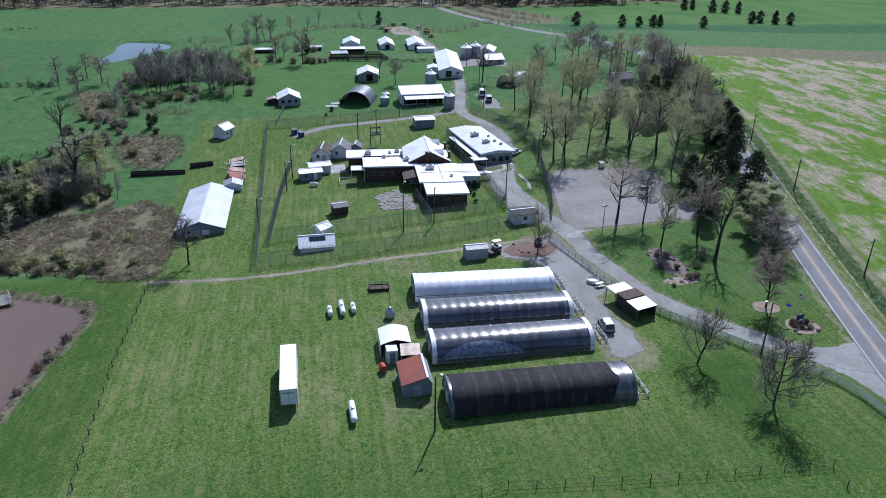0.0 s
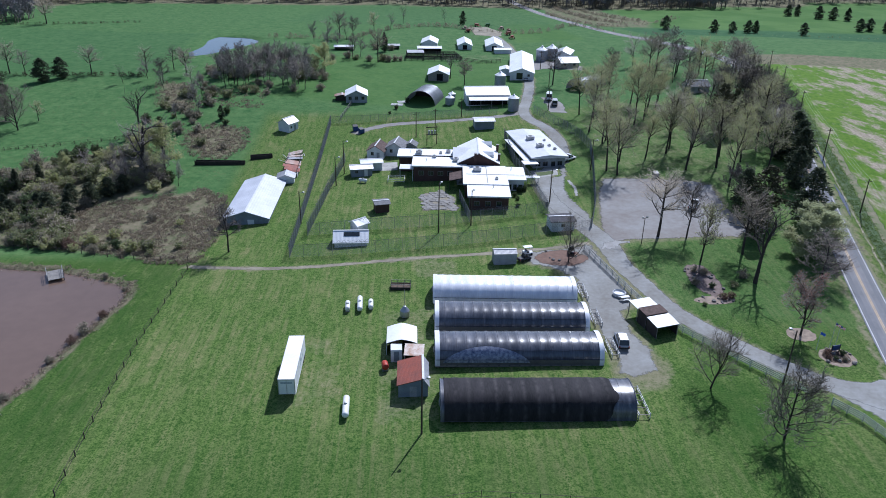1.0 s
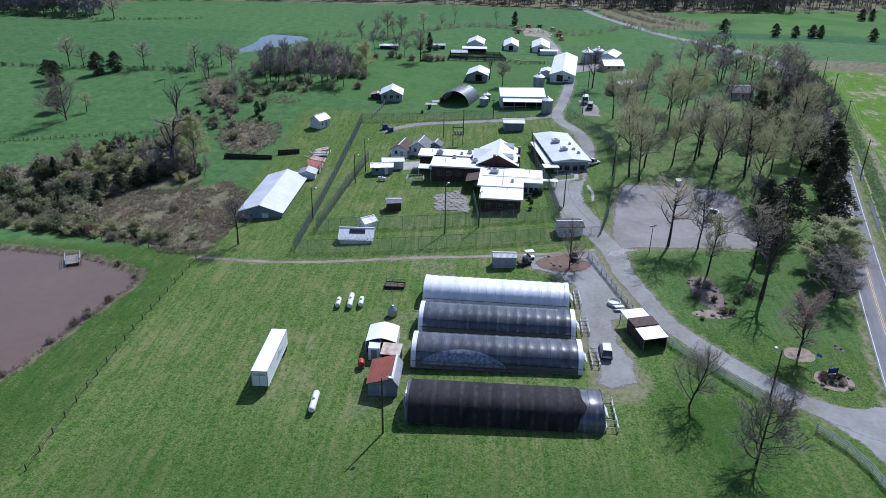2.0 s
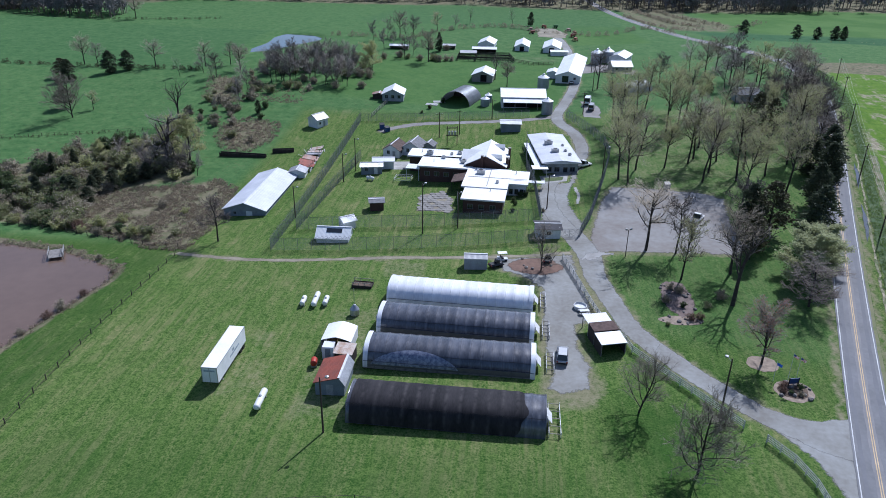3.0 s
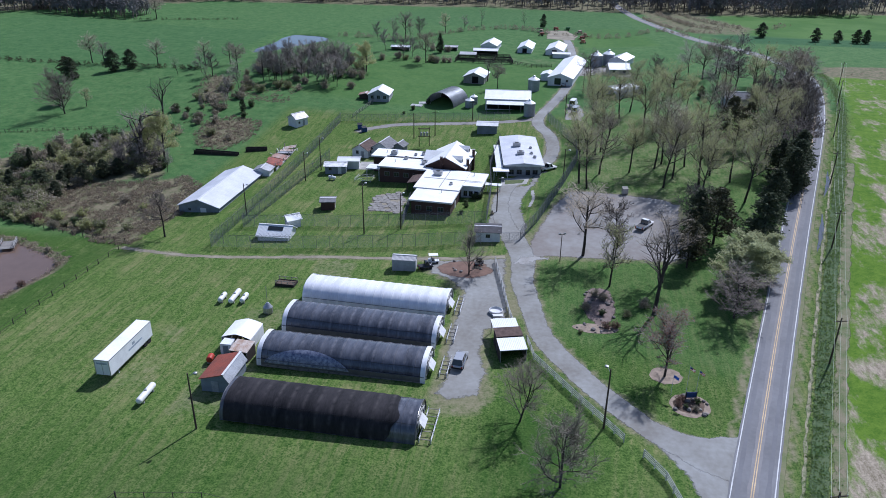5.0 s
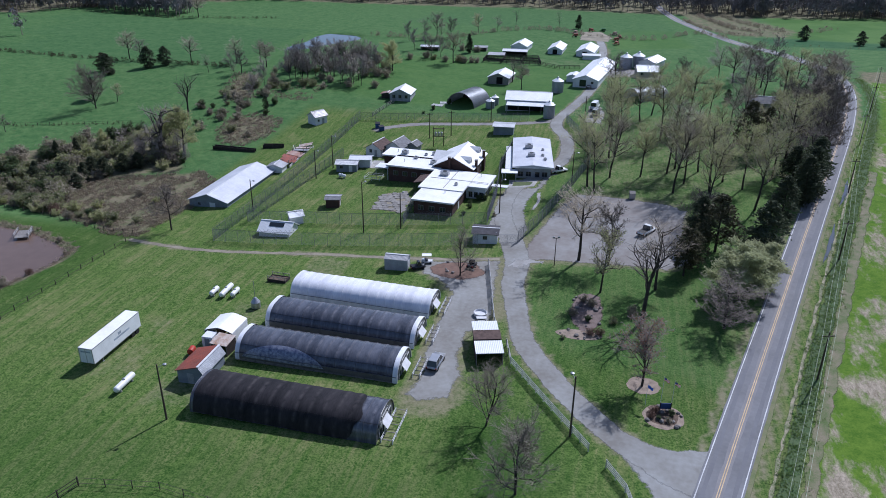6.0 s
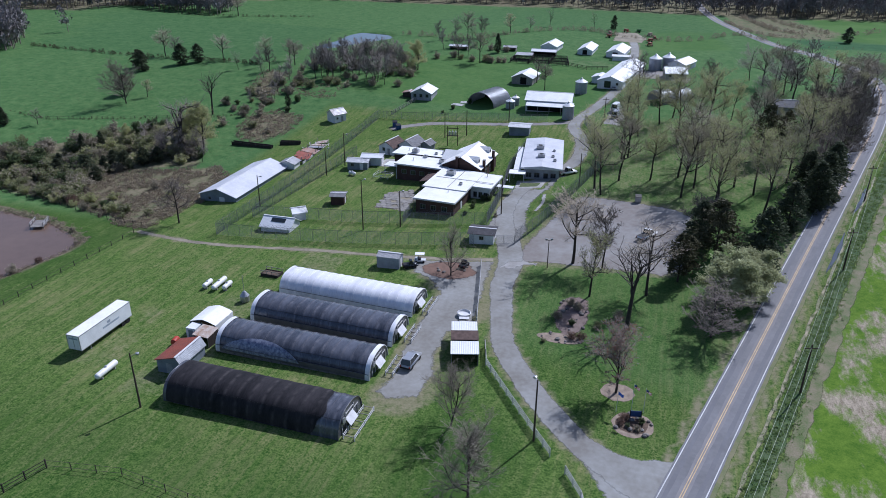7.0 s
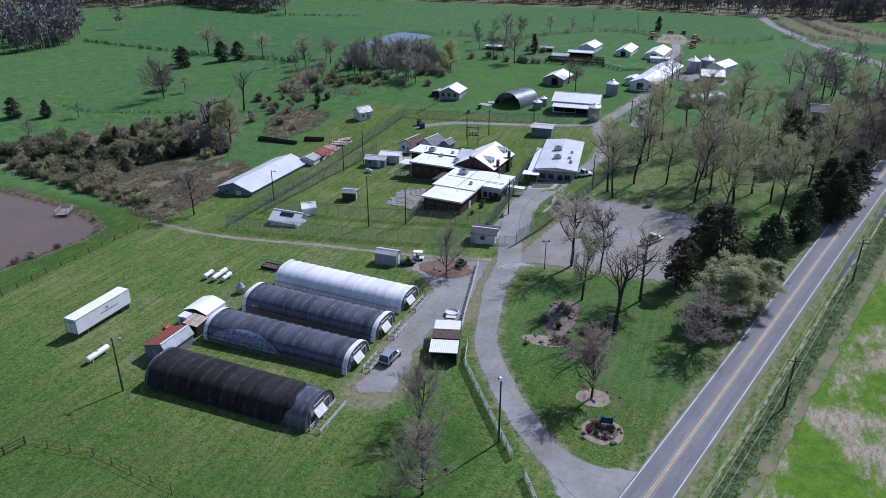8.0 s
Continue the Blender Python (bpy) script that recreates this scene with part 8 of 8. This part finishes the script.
rail_fence([(-9, 256), (-6, 276)], 1.4, 3, "grey_wood", "grey weathered plank paddock fence", 3.0)


# ---- dock, beds, flags, bins ----
def dock():
    g = thing("dock", -62.0, 147.2, POND_NEAR_Z + 0.3, -62, "weathered grey wooden fishing dock with rails", "dock")
    for i in range(16):
        part("plank", boxes((i * 0.3, -1.6, 0.3, i * 0.3 + 0.26, 1.6, 0.36)), "grey_wood", g)
    for x in (0.1, 2.4, 4.6):
        for y in (-1.55, 1.55):
            part("post", boxes((x - 0.07, y - 0.07, -1.6, x + 0.07, y + 0.07, 1.4)), "grey_wood", g)
    for y in (-1.55, 1.55):
        for z in (0.85, 1.3):
            part("rail", boxes((0, y - 0.03, z, 4.7, y + 0.03, z + 0.1)), "pale_wood", g)


dock()


def ring_bed(x, y, rx, ry, mat, label, rocks=0, seed=1, rz=0):
    rnd = random.Random(seed)
    poly = [(x + rx * math.cos(a) * rnd.uniform(0.92, 1.06), y + ry * math.sin(a) * rnd.uniform(0.92, 1.06)) for a in [2 * math.pi * k / 22 for k in range(22)]]
    patch("mulch_bed", poly, 0.075 if seed == 13 else 0.06, mat, 3, 0, label, "structure", seed)
    for i in range(rocks):
        a = rnd.uniform(0, 2 * math.pi)
        q = rnd.uniform(0.3, 0.95)
        px, py = x + rx * q * math.cos(a), y + ry * q * math.sin(a)
        r = rnd.uniform(0.18, 0.42)
        t = thing("boulder", px, py, None, rnd.uniform(0, 360), "rough grey landscaping boulder in the mulch bed", "rock", "boulders in the planting beds")
        bm = bmesh.new()
        bmesh.ops.create_icosphere(bm, subdivisions=2, radius=r)
        for v in bm.verts:
            v.co *= 1 + 0.35 * noise.noise(v.co * 2.2 / r + Vector((i, seed, 0)))
            v.co.z = v.co.z * 0.7 + r * 0.35
        part("stone", bm, "rock", t)


ring_bed(85.4, 110.3, 2.6, 2.2, "pale_mulch", "round bed of pale mulch under the red maple", 0, 2)
ring_bed(88.3, 103.3, 3.0, 2.8, "pale_mulch", "round planting bed with stones and clipped shrubs", 14, 3)
ring_bed(88.2, 103.4, 2.3, 2.1, "mulch", "dark mulch in the middle of the round bed", 0, 13)
ring_bed(75.4, 131.0, 3.4, 7.4, "dark_mulch", "brown mulch bed with stones and dry shrubs", 14, 4)
ring_bed(74.6, 122.8, 4.0, 1.6, "pale_mulch", "pale stone-edged planting bed", 12, 5)
ring_bed(48.4, 142.4, 6.2, 4.4, "leaf_litter", "brown mulch and brush under the bare tree", 6, 6)
for _x, _y, _k, _h in ((76.4, 123.2, "shrub_r", 1.5), (78.0, 123.4, "shrub_r", 1.6), (72.8, 129, "shrub_b", 1.6), (75.8, 127.6, "shrub_c", 1.3), (74.6, 134.6, "shrub_b", 1.5), (76.2, 133.0, "shrub_b", 1.7), (87.0, 104.2, "shrub_r", 1.3), (89.4, 103.9, "shrub_c", 1.1), (87.6, 102.6, "shrub_c", 0.8), (88.9, 102.2, "shrub_b", 0.9), (86.6, 103.0, "shrub_r", 1.0), (83.4, 131.4, "shrub_b", 2.0), (80.2, 127.5, "shrub_a", 1.4), (72.0, 121.0, "shrub_a", 0.8),
                        (43.2, 180.0, "shrub_c", 1.4), (43.6, 177.6, "shrub_c", 1.3), (44.8, 183.2, "shrub_c", 1.8), (46.2, 183.8, "shrub_c", 1.8), (43.0, 172.8, "shrub_c", 1.2), (50.5, 173.0, "shrub_b", 1.0)):
    plant(_k, _x, _y, _h, category="shrub", group="shrubs in the planting beds")


def bin_box(x, y, rz, mat, label, w=1.6, d=1.2, h=1.4):
    g = thing("waste_bin", x, y, None, rz, label, "bin")
    part("body", prism(bmesh.new(), [(-d / 2, 0.1), (d / 2, 0.1), (d / 2, h), (-d / 2, h * 0.8)], "x", -w / 2, w / 2), mat, g)
    part("lid", prism(bmesh.new(), [(-d / 2 - 0.05, h * 0.8), (d / 2, h), (d / 2, h + 0.06), (-d / 2 - 0.05, h * 0.8 + 0.06)], "x", -w / 2 - 0.04, w / 2 + 0.04), "black", g)


bin_box(-3.0, 244.0, 20, "blue", "blue plastic waste bin by the back track", 1.6, 1.4, 2.0)
bin_box(-0.8, 241.5, 40, "blue", "blue plastic waste bin by the back track", 1.6, 1.4, 1.8)
bin_box(82.6, 187.5, 10, "steel", "pale waste bin at the edge of the lot", 1.4, 1.2, 1.8)


M["flag_blue"] = material("blue_flag_cloth", (0.10, 0.20, 0.52), 0.7, 0, 0.2, 1.0)


def planter_flags():
    t = thing("garden_sign", 88.5, 104.6, None, 12, "dark framed garden sign in the round bed", "sign")
    for s in (-0.8, 0.8):
        part("post", boxes((s - 0.06, -0.06, -0.1, s + 0.06, 0.06, 1.6)), "black", t)
    part("board", boxes((-0.74, -0.04, 0.5, 0.74, 0.04, 1.5)), "blue", t, "dark blue sign board")
    for x, y, h, plain, lab in ((85.7, 105.5, 3.7, True, "blue flag flying from a slim white pole"), (87.8, 105.3, 5.5, False, "striped red and white flag on a slim white pole"), (89.5, 106.4, 4.2, False, "striped red and white flag on a slim white pole")):
        f = thing("flagpole", x, y, None, -20, lab, "flagpole", "flagpoles in the round bed")
        part("pole", tube(bmesh.new(), (0, 0, -0.2), (0, 0, h), 0.035, 0.025), "white_trim", f)
        part("finial", lathe(bmesh.new(), [(0.01, h), (0.06, h + 0.04), (0.06, h + 0.08), (0.01, h + 0.12)], 8), "steel", f)

        def cloth(name, u0, u1, v0, v1, mat, out):
            bm = bmesh.new()
            n = 8
            def at(u, v):
                return (0.04 + u * 0.8, 0.13 * math.sin(u * 6.5) * u ** 0.5 + out, h - 0.08 - 0.52 * (1 - v) - 0.2 * u)
            rows = [[bm.verts.new(at(u0 + (u1 - u0) * i / n, v)) for v in (v0, v1)] for i in range(n + 1)]
            for p, q in zip(rows, rows[1:]):
                bm.faces.new((p[0], q[0], q[1], p[1]))
            bmesh.ops.solidify(bm, geom=bm.faces[:], thickness=0.012)
            return part(name, bm, mat, f)

        if plain:
            cloth("cloth", 0, 1, 0, 1, "flag_blue", 0)
        else:
            for k in range(7):
                cloth("stripe", 0, 1, k / 7, (k + 1) / 7, "red" if k % 2 == 0 else "flag_white", 0)
            cloth("canton", 0, 0.42, 0.45, 1.0, "flag_blue", 0.012)
            cloth("canton", 0, 0.42, 0.45, 1.0, "flag_blue", -0.012)


planter_flags()


def paving_pieces():
    """Broken slabs of the yard's patio."""
    rnd = random.Random(9)
    base = patch("patio", [(18.4, 172.6), (28.4, 171.6), (27.6, 182), (24.6, 187.6), (18.0, 184.6)], 0.03, "dirt", 2, 0.5, "cracked grey stone patio with grass in the joints", seed=21)
    poly = [(18.4, 172.6), (28.4, 171.6), (27.6, 182), (24.6, 187.6), (18.0, 184.6)]
    shapes = []
    for k in range(5):
        bm = bmesh.new()
        n = 6
        prism(bm, [((0.78 + 0.18 * rnd.random()) * math.cos(2 * math.pi * i / n + 0.3), (0.78 + 0.18 * rnd.random()) * math.sin(2 * math.pi * i / n + 0.3)) for i in range(n)], "z", -0.05, 0.07)
        me = bpy.data.meshes.new("slab")
        bm.to_mesh(me)
        bm.free()
        me.materials.append(M["paving"])
        shapes.append(me)
    for j in range(11):
        for i in range(8):
            x, y = 17.8 + i * 1.5 + (j % 2) * 0.75 + rnd.uniform(-0.15, 0.15), 172.4 + j * 1.42 + rnd.uniform(-0.15, 0.15)
            if inside(poly, np.array(x), np.array(y)) < -0.4 and rnd.random() < 0.88:
                ob = new("slab", shapes[rnd.randrange(5)])
                ob.parent = base
                ob.matrix_basis = pose(x, y, ground_z(x, y) + 0.05, 0, 0, rnd.uniform(0, 360))


paving_pieces()


# ---- undergrowth ----
def undergrowth():
    """Brambles and dead stalks, joined: nobody could count them."""
    rnd = random.Random(31)
    verts, faces = [], []
    def tuft(x, y, h, w, n):
        """A low mound of short bent stalks and dead leaves."""
        z = ground_z(x, y)
        for _ in range(n):
            a, r = rnd.uniform(0, 2 * math.pi), w * rnd.random() ** 0.5
            c = Vector((x + r * math.cos(a), y + r * math.sin(a), z + h * rnd.random() * (1.05 - (r / w) ** 2)))
            d = Vector((rnd.gauss(0, 1), rnd.gauss(0, 1), rnd.gauss(0.3, 0.7))).normalized() * rnd.uniform(0.16, 0.34)
            s = d.cross(Vector((rnd.gauss(0, 1), rnd.gauss(0, 1), rnd.gauss(0, 1)))).normalized() * rnd.uniform(0.06, 0.14)
            k = len(verts)
            verts.extend([tuple(c - s), tuple(c + s), tuple(c + d)])
            faces.append((k, k + 1, k + 2))
    for poly, n in ((SCRUB[0], 2600), (SCRUB[1], 650), (SCRUB[2], 350)):
        xs, ys = [q[0] for q in poly], [q[1] for q in poly]
        done = 0
        while done < n:
            x, y = rnd.uniform(min(xs) - 2, max(xs) + 2), rnd.uniform(min(ys) - 2, max(ys) + 2)
            if inside(poly, np.array(x), np.array(y)) < 1.5 and noise.noise(Vector((x * 0.16, y * 0.16, 3))) > -0.25 - 0.25 * (poly is not SCRUB[0]) + rnd.uniform(-0.2, 0.2):
                tuft(x, y, rnd.uniform(0.35, 0.95), rnd.uniform(0.35, 0.8), 22)
                done += 1
    done = 0
    while done < 260:
        x, y = rnd.uniform(-60, -39), rnd.uniform(268, 288)
        if noise.noise(Vector((x * 0.3, y * 0.12, 9))) > rnd.uniform(-0.2, 0.3):
            tuft(x, y, rnd.uniform(0.25, 0.6), rnd.uniform(0.3, 0.7), 16)
            done += 1
    ob = mesh_object("brambles", verts, faces, "bramble", None, "brown brambles and dead stalks on rough ground", smooth=False)
    tagged(ob, category="undergrowth", kind="stuff")
    verts.clear(), faces.clear()
    line = spline(POND_NEAR + POND_NEAR[:1], 1.0)
    for x, y in line:
        for _ in range(6):
            tuft(x + rnd.gauss(0, 0.9), y + rnd.gauss(0, 0.9), rnd.uniform(0.3, 0.9), 0.5, 10)
    ob = mesh_object("pond_reeds", list(verts), list(faces), "bramble", None, "brown reeds and weeds fringing the pond", smooth=False)
    tagged(ob, category="reeds", kind="stuff")
    verts.clear(), faces.clear()
    rl = [q for q in spline(ROAD) if 60 < q[1] < 330]
    for i, (x, y) in enumerate(rl):
        for _ in range(20):
            o = 7.4 + rnd.gauss(0, 0.75)
            tuft(x + o * 0.957 + rnd.gauss(0, 0.5), y - o * 0.29 + rnd.gauss(0, 1.0), rnd.uniform(0.2, 0.5), 0.6, 8)
    ob = mesh_object("roadside_weeds", list(verts), list(faces), "weed", None, "green weeds along the roadside ditch", smooth=False)
    tagged(ob, category="weeds", kind="stuff")


undergrowth()


def feed_bunk(x, y, rz, length, label):
    g = thing("feed_bunk", x, y, None, rz, label, "trough", "feed bunks in the pasture")
    part("front_board", boxes((0, -0.5, -0.6, length, -0.42, 1.2)), "dark_wood", g)
    part("back_board", boxes((0, 0.42, -0.6, length, 0.5, 1.4)), "dark_wood", g)
    part("floor", boxes((0, -0.42, 0.3, length, 0.42, 0.36)), "dark_wood", g)
    post = part("post", boxes((-0.08, -0.62, -0.6, 0.08, -0.5, 1.45)), "dark_wood", g)
    for k in range(1, int(length / 3) + 1):
        again("post", post, g, pose(k * 3, 0, 0))


feed_bunk(-49.4, 215.4, -2, 15.0, "long low dark plank feed bunk in the pasture")
feed_bunk(-33.4, 218.6, 14, 6.6, "short low dark plank feed bunk in the pasture")


def farm_implement(x, y, rz, mat, label):
    """A parked field machine: frame, drawbar, toolbar with tines, two wheels."""
    g = thing("farm_implement", x, y, None, rz, label, "farm machine", "machines parked round the dirt lot")
    part("frame", boxes((-1.4, -1.1, 0.75, 1.4, -0.9, 0.95), (-1.4, 0.9, 0.75, 1.4, 1.1, 0.95), (-1.4, -0.9, 0.75, -1.2, 0.9, 0.95), (1.2, -0.9, 0.75, 1.4, 0.9, 0.95)), mat, g)
    part("hopper", prism(bmesh.new(), [(-1.0, 1.0), (1.0, 1.0), (1.3, 1.9), (-1.3, 1.9)], "y", -0.7, 0.7), mat, g)
    part("drawbar", tube(bmesh.new(), (1.4, 0, 0.85), (3.2, 0, 0.5), 0.08), mat, g)
    part("toolbar", boxes((-1.7, -1.8, 0.6, -1.5, 1.8, 0.8)), mat, g)
    tine = part("tine", tube(bmesh.new(), (-1.6, -1.6, 0.7), (-1.75, -1.6, 0.02), 0.05), "black", g)
    for i in range(1, 5):
        again("tine", tine, g, pose(0, i * 0.8, 0))
    wheel = part("wheel", lathe(bmesh.new(), [(0.12, -0.14), (0.42, -0.14), (0.5, -0.08), (0.5, 0.08), (0.42, 0.14), (0.12, 0.14)], 16, "y", (0, -1.35, 0.5)), "tyre", g)
    again("wheel", wheel, g, pose(0, 2.7, 0))


for _x, _y, _r, _m, _l in ((71.5, 428, 30, "rust_roof", "faded red field machine on the dirt lot"), (73, 438, 100, "rust_roof", "faded red field machine on the dirt lot"), (70, 450, 60, "rust_mix", "rusty field machine on the dirt lot"), (49, 436, 10, "rust_roof", "faded red field machine on the dirt lot"), (48, 448, 80, "rust_mix", "rusty field machine on the dirt lot"), (56, 461, 140, "rust_roof", "faded red field machine on the dirt lot"), (63, 463, 20, "green", "green field machine on the dirt lot"), (72, 415, 70, "rust_roof", "faded red field machine on the dirt lot")):
    farm_implement(_x, _y, _r, _m, _l)
